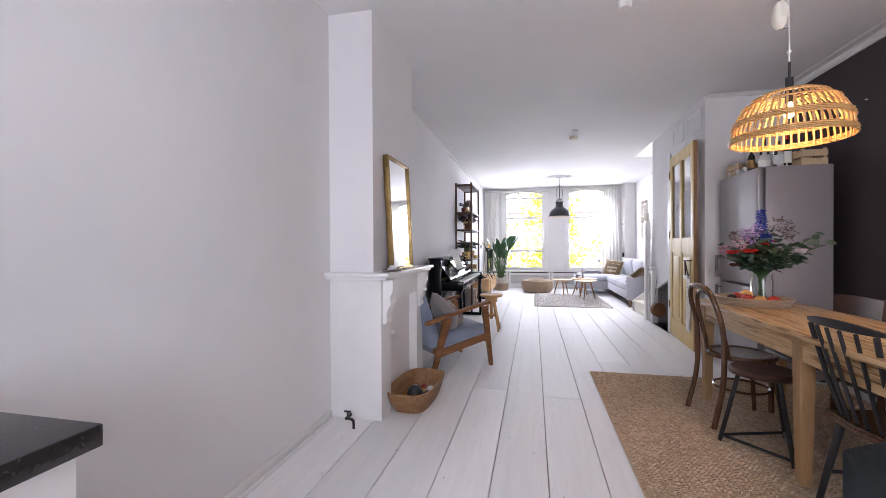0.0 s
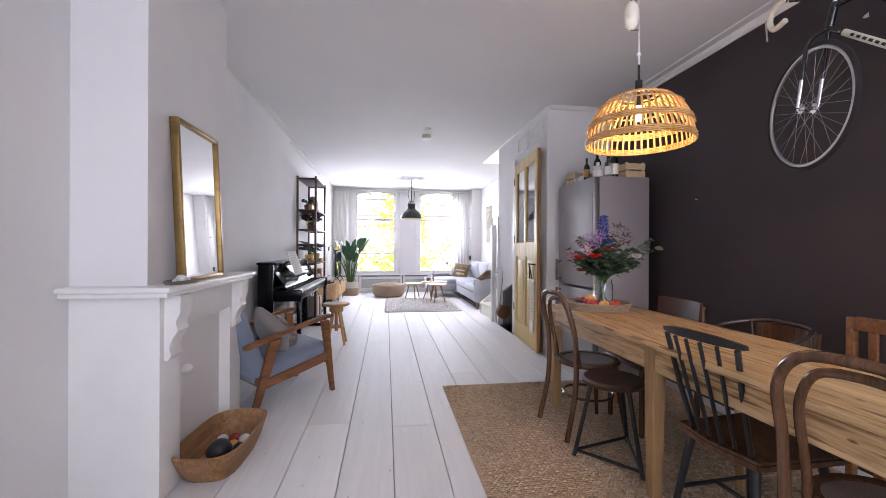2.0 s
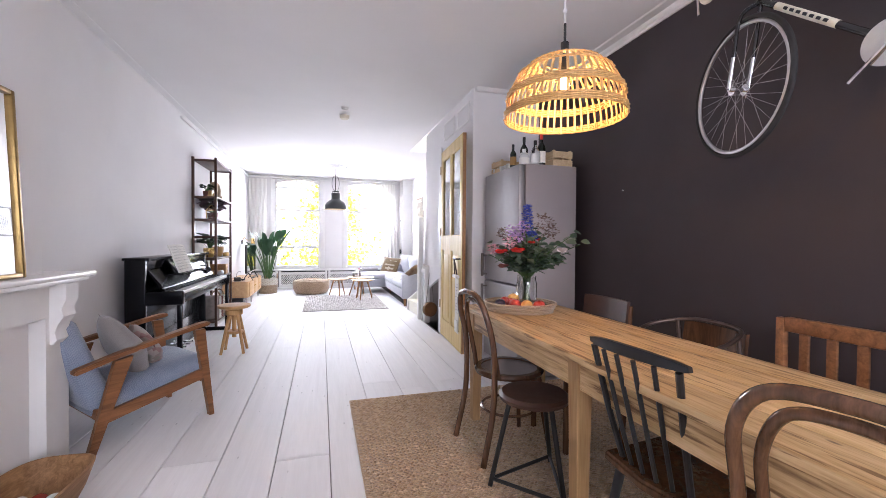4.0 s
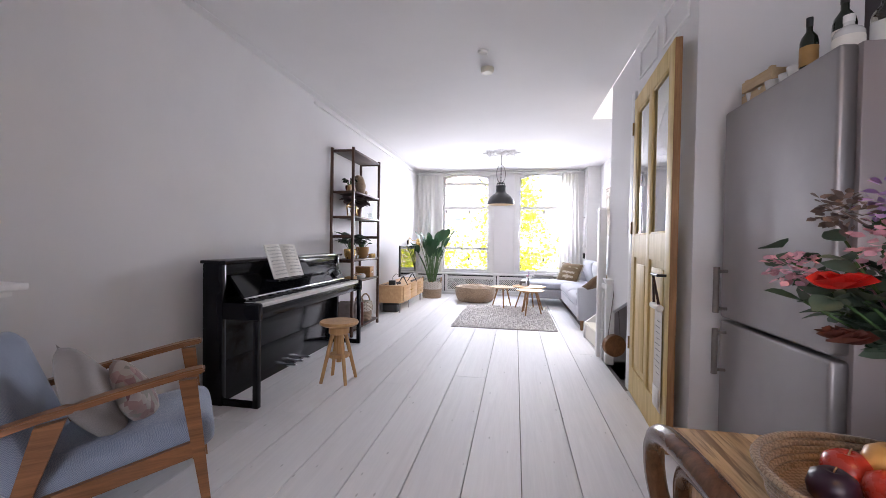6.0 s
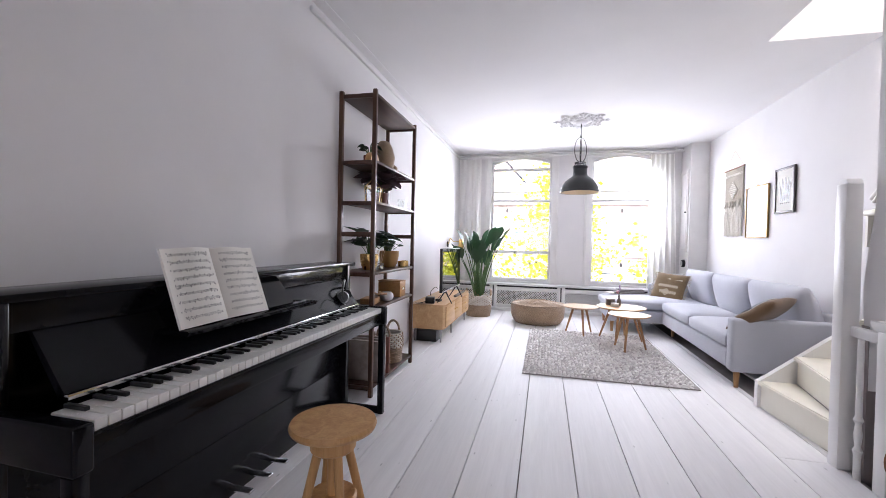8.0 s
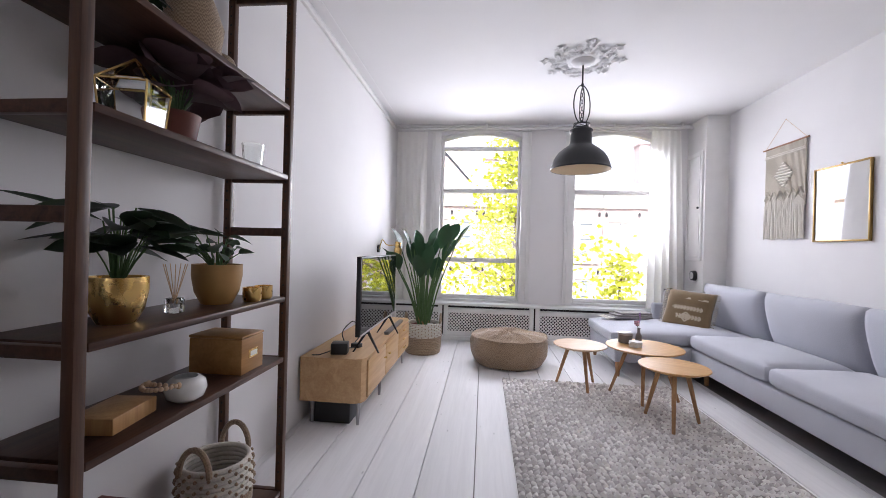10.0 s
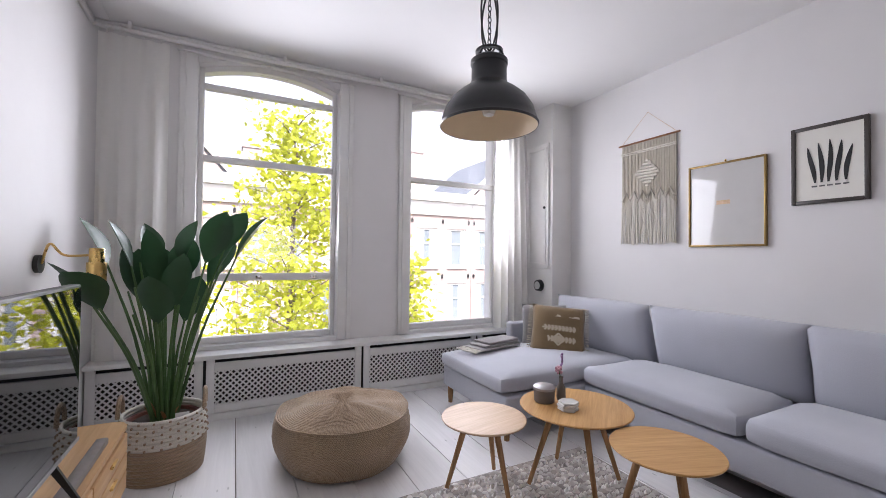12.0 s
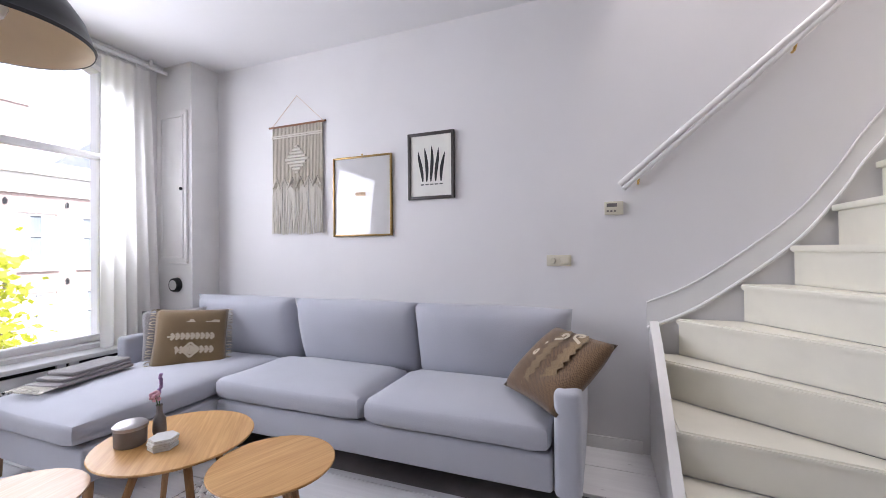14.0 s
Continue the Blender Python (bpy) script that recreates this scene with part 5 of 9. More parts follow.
lathe(bm, [(0.0, 0.0), (0.07, 0.0), (0.088, 0.05), (0.085, 0.13), (0.07, 0.21), (0.05, 0.25), (0.035, 0.26)], seg=24)
for v in bm.verts:
    v.co += Vector((noise.noise(v.co * 14), noise.noise(v.co * 14 + Vector((5, 0, 0))), 0)) * 0.016
part("sack", bm, ROPE, hb)
bm = nb()
ball(bm, (0.03, 0.10, 0.04), 0.055, 14, 0.7)
part("strap_roll", bm, ROPE, hb)
pot_plant("trailing_plant", "small green plant behind the ornament", pose(-1.28, 7.56, 1.811), TERRA, 0.05, 0.10, DARKLEAF, 26, 0.06, 0.04, 0.10, 11)

# ---- media cabinet, television ----
tv = thing("media_cabinet", "low mid-century blond wood cabinet with doors and drawers", "cabinet")
CX0, CX1, CY0, CY1, CZ0, CZ1 = -1.38, -0.955, 8.99, 10.60, 0.165, 0.455
bm = nb()
prism(bm, [(CX0, CY0), (CX1 - 0.06, CY0), (CX1 - 0.018, CY0 + 0.018), (CX1, CY0 + 0.06), (CX1, CY1 - 0.06), (CX1 - 0.018, CY1 - 0.018), (CX1 - 0.06, CY1), (CX0, CY1)], "z", CZ0, CZ1 - 0.018)
part("body", bm, CABINET, tv)
bm = nb()
prism(bm, [(CX0, CY0 - 0.006), (CX1 - 0.055, CY0 - 0.006), (CX1 - 0.012, CY0 + 0.012), (CX1 + 0.008, CY0 + 0.055), (CX1 + 0.008, CY1 - 0.055), (CX1 - 0.012, CY1 - 0.012), (CX1 - 0.055, CY1 + 0.006), (CX0, CY1 + 0.006)], "z", CZ1 - 0.017, CZ1)
part("top", bm, CABINET, tv)
for y0, y1, hy in ((9.07, 9.55, 9.49), (9.56, 10.03, 9.62)):
    bm = nb()
    box(bm, CX1 + 0.0005, y0, CZ0 + 0.018, CX1 + 0.014, y1, CZ1 - 0.024, 0.004)
    d = part("door", bm, CABINET, tv)
    bm = nb()
    rod(bm, (CX1 + 0.014, hy, 0.34), (CX1 + 0.028, hy, 0.34), 0.004, seg=8)
    ball(bm, (CX1 + 0.032, hy, 0.34), 0.009, 8)
    part("knob", bm, BRASS, d, "small brass knob")
for k in range(3):
    z0 = CZ0 + 0.018 + k * 0.082
    bm = nb()
    box(bm, CX1 + 0.0005, 10.045, z0, CX1 + 0.014, 10.53, z0 + 0.078, 0.004)
    d = part("drawer", bm, CABINET, tv)
    bm = nb()
    box(bm, CX1 + 0.014, 10.24, z0 + 0.045, CX1 + 0.026, 10.32, z0 + 0.055, 0.003)
    part("pull", bm, BRASS, d, "small brass pull")
for x in (CX0 + 0.06, CX1 - 0.05):
    for y in (CY0 + 0.07, 9.62, CY1 - 0.07):
        bm = nb()
        rod(bm, (x, y, 0.0), (x, y, CZ0), 0.010, 0.017, 12)
        part("leg", bm, STEEL, tv, "tapered grey metal leg")
sub = thing("subwoofer", "black box under the cabinet", "speaker", pose(-1.2, 9.18, 0))
bm = nb()
box(bm, -0.14, -0.12, 0, 0.14, 0.12, 0.135, 0.006)
part("body", bm, BLACK, sub)

tel = thing("television", "flat black television reflecting the windows", "television", pose(-0.98, 9.50, CZ1, 0, 0, 0.5))
bm = nb()
box(bm, -0.035, -0.53, 0.145, -0.002, 0.53, 0.668, 0.006)
part("case", bm, BLACK, tel)
bm = nb()
box(bm, -0.0015, -0.52, 0.162, 0.0005, 0.52, 0.658)
part("screen", bm, SCREEN, tel, "dark glossy screen", soft=0)
bm = nb()
box(bm, -0.001, -0.53, 0.147, 0.004, 0.53, 0.159, 0.002)
part("lower_bezel", bm, STEEL, tel, "silver lower edge")
for sy in (-0.33, 0.33):
    bm = nb()
    prism(bm, [(-0.11, 0.0), (-0.10, 0.0), (-0.012, 0.13), (-0.006, 0.13), (0.07, 0.0), (0.08, 0.0), (0.004, 0.15), (-0.022, 0.15)], "y", sy - 0.006, sy + 0.006)
    part("foot", bm, BLACK, tel)
sb = thing("soundbar", "slim silver soundbar on the cabinet", "soundbar", pose(-0.99, 10.05, CZ1, 0, 0, 0))
bm = nb()
box(bm, -0.02, -0.3, 0, 0.02, 0.30, 0.028, 0.006)
part("body", bm, GREYPOT, sb)
mbx = thing("media_box", "small black media box with cables", "media player", pose(-1.16, 9.12, CZ1, 0, 0, 10))
bm = nb()
box(bm, -0.055, -0.05, 0, 0.055, 0.05, 0.075, 0.006)
part("body", bm, BLACK, mbx)
bm = nb()
tube(bm, spline([(0.0, 0.05, 0.03), (0.02, 0.12, 0.02), (-0.02, 0.2, 0.10), (0.03, 0.30, 0.16), (0.06, 0.36, 0.14)]), 0.004, 6)
tube(bm, spline([(0.03, 0.05, 0.02), (0.09, 0.16, 0.006), (0.06, 0.26, 0.006), (0.10, 0.36, 0.05)]), 0.004, 6)
tube(bm, spline([(-0.05, 0.0, 0.02), (-0.12, -0.06, 0.006), (-0.17, -0.08, 0.008)]), 0.004, 6)
part("cable", bm, BLACK, mbx)
mb2 = thing("adapter", "small black plug adapter with cable", "adapter", pose(-1.10, 9.30, CZ1, 0, 0, -20))
bm = nb()
box(bm, -0.035, -0.025, 0, 0.035, 0.025, 0.03, 0.005)
part("body", bm, BLACK, mb2)

# ---- strelitzia in a basket, brass sconce ----
woven_basket("plant_basket", "tall jute basket with a white woven upper band", pose(-0.87, 11.05, 0), 0.205, 0.36, 0.52, (0.0, math.pi))
sr = thing("strelitzia", "large green bird-of-paradise plant standing in a basket", "plant", pose(-0.87, 11.05, 0.016) @ Matrix.Scale(1.1, 4))
bm = nb()
lathe(bm, [(0.0, 0.0), (0.13, 0.0), (0.165, 0.26), (0.15, 0.26), (0.145, 0.24), (0.0, 0.24)], seg=28)
part("nursery_pot", bm, TERRA, sr)
bm = nb()
lathe(bm, [(0.0, 0.245), (0.144, 0.245)], seg=24)
part("soil", bm, SOIL, sr)
rnd = random.Random(21)
for k in range(30):
    a = 2 * math.pi * k / 30 + rnd.uniform(-0.3, 0.3)
    sprd = rnd.choice((rnd.uniform(0.05, 0.20), rnd.uniform(0.22, 0.38)))
    H = rnd.uniform(0.46, 0.84) + (0.06 if sprd > 0.28 else 0.0)
    b = Vector((0.05 * math.cos(a), 0.05 * math.sin(a), 0.24))
    t = Vector((sprd * math.cos(a), sprd * math.sin(a) * 0.8, 0.24 + H))
    mid = b.lerp(t, 0.5) + Vector((-0.02 * math.cos(a), -0.02 * math.sin(a), 0.03))
    bm = nb()
    tube(bm, spline([b, mid, t], 5), 0.0105, 6, 0.005)
    part("stem", bm, STEM, sr)
    if k % 3 == 1:
        continue
    bm = nb()
    L = rnd.uniform(0.21, 0.32)
    d = (t - mid).normalized()
    leaf(bm, t - d * 0.02, t + (d + Vector((math.cos(a) * 0.25, math.sin(a) * 0.25, 0.1))).normalized() * L, rnd.uniform(0.115, 0.17), rnd.uniform(0.0, 0.04), 8, 0.2, 0.5)
    part("leaf", bm, BIGLEAF, sr, soft=60)
for k in range(9):
    a = 2 * math.pi * k / 9 + rnd.uniform(-0.2, 0.2)
    bm = nb()
    leaf(bm, Vector((0.045 * math.cos(a), 0.045 * math.sin(a), 0.246)), Vector((0.09 * math.cos(a), 0.09 * math.sin(a), 0.246 + rnd.uniform(0.06, 0.13))), rnd.uniform(0.025, 0.045), 0.0, 5, 0.3, 0.35)
    part("dry_sheath", bm, OAK_LEG, sr, "dry brown leaf sheath", soft=60)
bm = nb()
box(bm, 0.06, -0.118, 0.247, 0.12, -0.112, 0.305, 0.001)
part("plant_tag", bm, CERAMIC, sr, "white plant tag in the soil")
sc_ = thing("wall_sconce", "stepped brass cylinder wall lamp on a swivel arm", "wall lamp", pose(XL, 10.95, 1.17))
bm = nb()
rod(bm, (0.0, 0, 0.0), (0.02, 0, 0.0), 0.045, seg=20)
part("backplate", bm, BLACK, sc_)
bm = nb()
tube(bm, spline([(0.02, 0, 0.0), (0.05, 0.0, 0.10), (0.10, 0.02, 0.045), (0.20, 0.04, 0.045)]), 0.006, 8)
part("arm", bm, BRASS, sc_)
bm = nb()
lathe(bm, [(0.0, -0.04), (0.040, -0.04), (0.040, -0.095), (0.043, -0.095), (0.043, 0.005), (0.041, 0.008), (0.033, 0.008), (0.033, 0.078), (0.031, 0.082), (0.0, 0.082)], (0.225, 0.04, 0), 28)
part("shade", bm, BRASS, sc_, "brass cylinder shade")

# ---- wall hangings ----
mh = thing("macrame_hanging", "cream macrame wall hanging on a wooden stick", "wall hanging")
MX, MY0, MY1, MZ0, MZ1 = XR - 0.014, 10.27, 10.78, 1.36, 2.235
bm = nb()
rod(bm, (MX - 0.004, MY0 - 0.03, MZ1 + 0.012), (MX - 0.004, MY1 + 0.03, MZ1 + 0.012), 0.008, seg=10)
part("stick", bm, TEAK, mh)
bm = nb()
tube(bm, [(MX, MY0, MZ1 + 0.02), (MX, (MY0 + MY1) / 2, MZ1 + 0.25), (MX, MY1, MZ1 + 0.02)], 0.002, 5)
part("cord", bm, OAK_PALE, mh)
bm = nb()
n = 36
for i in range(n):
    y = MY0 + (MY1 - MY0) * (i + 0.5) / n
    u = abs(((i / (n - 1)) * 2 % 1) - 0.5) * 2
    zb = MZ0 + 0.30 + 0.13 * (1 - u)
    rod(bm, (MX + 0.002, y, zb), (MX + 0.002, y, MZ1 + 0.01), 0.0078, seg=6)
tagged(part("woven_field", bm, MACRAME, mh), kind="stuff")
for i in range(46):
    y = MY0 + (MY1 - MY0) * (i + 0.5) / 46
    u = abs(((i / 45) * 2 % 1) - 0.5) * 2
    zb = MZ0 + 0.33 + 0.13 * (1 - u)
    bm = nb()
    tube(bm, [(MX - 0.006, y, zb), (MX - 0.010 + random.uniform(-0.004, 0.004), y + random.uniform(-0.006, 0.006), (zb + MZ0) / 2), (MX - 0.004, y + random.uniform(-0.008, 0.008), MZ0 + random.uniform(-0.01, 0.01))], 0.0052, 6)
    part("tassel", bm, ROPE_LIGHT, mh)
bm = nb()
for k in range(9):
    w = 0.115 * (1 - abs(k - 4) / 4.6)
    z = 1.965 + (k - 4) * 0.026
    rod(bm, (MX - 0.010, 10.52 - w, z), (MX - 0.010, 10.52 + w, z), 0.011, seg=8)
part("diamond", bm, ROPE_LIGHT, mh)
bm = nb()
zz = [(MX - 0.010, MY0 + 0.01 + (MY1 - MY0 - 0.02) * k / 12, 1.77 + (0.045 if k % 2 else -0.03)) for k in range(13)]
tube(bm, zz, 0.010, 6)
for z in (2.18, 2.165):
    rod(bm, (MX - 0.008, MY0, z - 0.01), (MX - 0.008, MY1, z - 0.01), 0.006, seg=6)
tagged(part("zigzag_band", bm, ROPE_LIGHT, mh), kind="stuff")


def frame_on_wall(name, label, y0, y1, z0, z1, mat, w, depth):
    f = thing(name, label, "picture")
    x1 = XR - 0.003
    x0 = x1 - depth
    bm = nb()
    box(bm, x0, y0, z0, x1, y0 + w, z1, 0.003)
    box(bm, x0, y1 - w, z0, x1, y1, z1, 0.003)
    box(bm, x0, y0 + w, z0, x1, y1 - w, z0 + w, 0.003)
    box(bm, x0, y0 + w, z1 - w, x1, y1 - w, z1, 0.003)
    part("frame", bm, mat, f)
    return f, x0, x1


PICGLASS = surface("picture_under_glass", (0.60, 0.59, 0.58), 0.04, vary=0.06, scale=4, bump=0.0, coat=0.5, spread=0.01)
pf1, px0, px1 = frame_on_wall("framed_print", "pale print behind reflecting glass in a gold frame", 9.655, 10.17, 1.325, 1.935, GOLD_DULL, 0.014, 0.022)
bm = nb()
box(bm, px1 - 0.012, 9.668, 1.338, px1 - 0.002, 10.157, 1.922)
pr1 = part("print", bm, PICGLASS, pf1, "faded grey print", soft=0)
bm = nb()
box(bm, px1 - 0.0135, 9.88, 1.63, px1 - 0.0125, 9.97, 1.66)
part("faint_drawing", bm, OAK_PALE, pr1, "faint small drawing", soft=0)
bm = nb()
ball(bm, (px1 - 0.01, 9.91, 1.945), 0.008, 8)
part("nail", bm, BRASS, pf1)
BRONZE = surface("dark_bronze_frame", (0.055, 0.045, 0.04), 0.4, vary=0.2, scale=12)
pf2, px0, px1 = frame_on_wall("framed_feathers", "feather print in a dark bronze frame", 9.165, 9.52, 1.575, 2.05, BRONZE, 0.022, 0.024)
bm = nb()
box(bm, px1 - 0.014, 9.186, 1.596, px1 - 0.002, 9.499, 2.029)
pr2 = part("mount", bm, PAPER, pf2, "white paper mount", soft=0)
for k in range(5):
    yb = 9.265 + 0.036 * k
    bm = nb()
    H = (0.20, 0.235, 0.25, 0.24, 0.22)[k]
    n = 8
    L_, R_ = [], []
    for i in range(n + 1):
        t = i / n
        w = 0.0125 * math.sin(math.pi * (0.08 + 0.9 * t)) ** 0.7
        c = yb + (k - 2) * 0.012 * t + 0.006 * math.sin(4 * t + k)
        z = 1.70 + H * t
        L_.append(bm.verts.new((px1 - 0.0155, c - w, z)))
        R_.append(bm.verts.new((px1 - 0.0155, c + w, z)))
    for i in range(n):
        bm.faces.new((L_[i], R_[i], R_[i + 1], L_[i + 1]))
    part("feather", bm, BLACK, pr2, "dark printed feather", soft=0)
    bm = nb()
    box(bm, px1 - 0.0157, yb - 0.014, 1.675, px1 - 0.0152, yb + 0.012, 1.684)
    part("caption_bar", bm, INK, pr2, soft=0)

# switches, thermostat
sw = thing("light_switch", "double cream light switch and dimmer plate", "switch")
bm = nb()
box(bm, XR - 0.014, 8.40, 1.105, XR - 0.002, 8.55, 1.175, 0.004)
part("plate", bm, BEIGE_PLASTIC, sw)
bm = nb()
rod(bm, (XR - 0.014, 8.512, 1.14), (XR - 0.03, 8.512, 1.14), 0.018, 0.016, 20)
part("dimmer_knob", bm, BEIGE_PLASTIC, sw)
bm = nb()
box(bm, XR - 0.02, 8.408, 1.115, XR - 0.0142, 8.465, 1.165, 0.003)
part("rocker", bm, BEIGE_PLASTIC, sw)
tt = thing("thermostat", "cream wall thermostat with a small display", "thermostat")
bm = nb()
box(bm, XR - 0.028, 8.10, 1.415, XR - 0.002, 8.205, 1.495, 0.005)
part("case", bm, BEIGE_PLASTIC, tt)
bm = nb()
box(bm, XR - 0.0295, 8.135, 1.462, XR - 0.0282, 8.192, 1.483)
part("display", bm, GREYPOT, tt, soft=0)
bm = nb()
for k in range(3):
    box(bm, XR - 0.031, 8.14 + 0.02 * k, 1.432, XR - 0.0283, 8.152 + 0.02 * k, 1.442, 0.001)
part("button", bm, GREYPOT, tt)

# ---- stairs ----
stair = thing("staircase", "cream painted winder staircase with moulded strings", "staircase")
tagged(stair, kind="structure")
RISE = 0.203
xa, xb = XD - 0.05, XR - 0.03
piv = Vector((XD + 0.02, Y3 + 0.03))
# winders fan round the post, then straight treads climb towards the dining room
outer = [(xa, Y4 - 0.03), (2.01, Y4 - 0.03), (2.44, Y4 - 0.03), (xb, 7.82), (xb, 7.51), (xb, 7.29), (xb, 7.11)]
for k in range(len(outer) - 1):
    z = RISE * (k + 1)
    p0, p1 = Vector(outer[k]), Vector(outer[k + 1])
    i0, i1 = piv + (p0 - piv).normalized() * 0.05, piv + (p1 - piv).normalized() * 0.05
    poly = [tuple(i0), tuple(p0)]
    if k == 2:
        poly.append((xb, Y4 - 0.03))
    poly += [tuple(p1), tuple(i1)]
    d = (p0 - i0).normalized()
    nrm = Vector((d.y, -d.x))
    if nrm.dot((p1 - p0)) > 0:
        nrm = -nrm
    nose = [tuple(i0 + nrm * 0.028), tuple(p0 + nrm * 0.028)] + poly[1:]
    bm = nb()
    prism(bm, nose, "z", z - 0.032, z)
    bmesh.ops.bevel(bm, geom=[e for e in bm.edges], offset=0.008, segments=2, affect="EDGES")
    tr_ = part("tread", bm, CREAM, stair)
    bm = nb()
    q0, q1 = i0, p0
    back = -nrm * 0.018
    prism(bm, [tuple(q0), tuple(q1), tuple(q1 + back), tuple(q0 + back)], "z", z - RISE + 0.0005, z - 0.033)
    part("riser", bm, CREAM, stair)
for k in range(11):
    z = RISE * (7 + k)
    y = 7.11 - 0.17 * k
    bm = nb()
    box(bm, XD + 0.05, y - 0.17, z - 0.032, xb, y + 0.028, z, 0.008)
    part("tread", bm, CREAM, stair)
    bm = nb()
    box(bm, XD + 0.05, y - 0.018, z - RISE + 0.0005, xb, y, z - 0.033)
    part("riser", bm, CREAM, stair, soft=0)
# strings
bm = nb()
prism(bm, [(xa - 0.02, 0.0), (XR - 0.004, 0.0), (XR - 0.004, 0.80), (2.42, 0.70), (2.2, 0.54), (xa + 0.06, 0.25), (xa - 0.02, 0.19)], "y", Y4 - 0.028, Y4 + 0.018)
part("lower_string", bm, WHITE, stair)
bm = nb()
top_line = spline([(a, b, 0) for a, b in ((7.98, 0.90), (7.80, 0.985), (7.60, 1.12), (7.29, 1.38), (7.11, 1.61), (6.91, 1.91), (6.3, 2.62), (5.2, 3.8))], 6)
poly = [(p.x, p.y) for p in top_line] + [(p.x, p.y - 0.17) for p in reversed(top_line)]
prism(bm, poly, "x", XR - 0.024, XR - 0.003)
part("wall_string", bm, WHITE, stair)
bm = nb()
tube(bm, [(XR - 0.027, p.x, p.y - 0.15) for p in top_line], 0.009, 8)
tube(bm, [(XR - 0.025, p.x, p.y - 0.003) for p in top_line], 0.006, 8)
part("string_moulding", bm, WHITE, stair)
bm = nb()
prism(bm, [(6.98, 1.78), (7.06, 1.06), (7.02, 0.82), (6.9, 0.82), (5.0, 2.7), (5.0, 3.0), (6.6, 2.2)], "x", XD + 0.05, XD + 0.07)
part("inner_string", bm, WHITE, stair)
bm = nb()
prism(bm, [(7.0, 0.98), (7.0, 1.03), (4.95, 3.05), (4.95, 3.0)], "x", XD + 0.07, XR - 0.03)
part("soffit", bm, WALL, stair, soft=0)
bm = nb()
box(bm, 1.745, 7.035, 0.0, 1.825, 7.115, 1.56, 0.006)
prism(bm, [(7.035, 1.56), (7.115, 1.56), (7.10, 1.585), (7.05, 1.585)], "x", 1.75, 1.82)
part("stair_post", bm, WHITE, stair)

nw = thing("newel_railing", "short white railing with a square capped newel", "railing")
bm = nb()
box(bm, 1.775, 6.76, 0.0, 1.855, 6.84, 0.80, 0.006)
part("newel", bm, WHITE, nw)
bm = nb()
prism(bm, [(1.775, 0.80), (1.855, 0.80), (1.873, 0.83), (1.873, 0.85), (1.757, 0.85), (1.757, 0.83)], "y", 6.743, 6.857)
part("cap", bm, WHITE, nw)
bm = nb()
box(bm, 1.78, 6.841, 0.735, 1.822, 7.034, 0.79, 0.008)
part("handrail", bm, WHITE, nw)
bm = nb()
lathe(bm, [(0.016, 0.0), (0.016, 0.16), (0.022, 0.18), (0.012, 0.20), (0.019, 0.26), (0.012, 0.32), (0.022, 0.34), (0.014, 0.36), (0.014, 0.765)], (1.785, 6.955, -0.03), 16)
part("baluster", bm, WHITE, nw)
LOG = wood("sawn_log", (0.13, 0.055, 0.022), (0.27, 0.125, 0.05), 0.55, "y", 1.3)
dk = thing("wooden_disc", "round wooden board hanging on a cord from the newel", "hanging board", pose(1.842, 6.71, 0.21, 0, 0, 14))
bm = nb()
rod(bm, (0, 0.03, 0), (0, -0.035, 0), 0.106, seg=36)
bmesh.ops.bevel(bm, geom=[e for e in bm.edges if abs(e.verts[0].co.y - e.verts[1].co.y) < 1e-5], offset=0.004, segments=2, affect="EDGES")
part("disc", bm, LOG, dk)
bm = nb()
for sg in (-1, 1):
    tube(bm, [(sg * 0.06, 0.0, 0.10), (sg * 0.04 + 0.01, 0.012, 0.30), (sg * 0.012 + 0.01, 0.018, 0.52), (0.01, 0.02, 0.60)], 0.0035, 6)
part("cord", bm, GREYPOT, dk)

hr = thing("stair_handrail", "white wooden handrail on brass-screwed brackets", "handrail")
p0, p1 = Vector((XR - 0.055, 8.11, 1.575)), Vector((XR - 0.055, 5.6, 3.75))
d = (p1 - p0).normalized()
bm = nb()
u = Vector((0, -d.z, d.y)) if d.y > 0 else Vector((0, d.z, -d.y))
for off, w in ((0.017, 0.017), (-0.017, 0.014)):
    rod(bm, p0 + u * off, p1 + u * off, w, seg=14)
part("rail", bm, WHITE, hr)
for s in (0.12, 1.1, 2.3):
    c = p0 + d * s
    bm = nb()
    tube(bm, [(XR - 0.004, c.y, c.z - 0.06), (XR - 0.03, c.y, c.z - 0.06), (XR - 0.055, c.y, c.z - 0.03)], 0.007, 8)
    part("bracket", bm, BRASS, hr, "small brass bracket")
# stairs down
ds = thing("lower_stairs", "dark steps going down beside the newel", "staircase")
tagged(ds, kind="structure")
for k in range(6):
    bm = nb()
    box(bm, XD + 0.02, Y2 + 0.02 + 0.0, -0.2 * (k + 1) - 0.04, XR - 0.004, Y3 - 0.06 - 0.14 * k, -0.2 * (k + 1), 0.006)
    part("tread", bm, STAIR_GREY, ds)

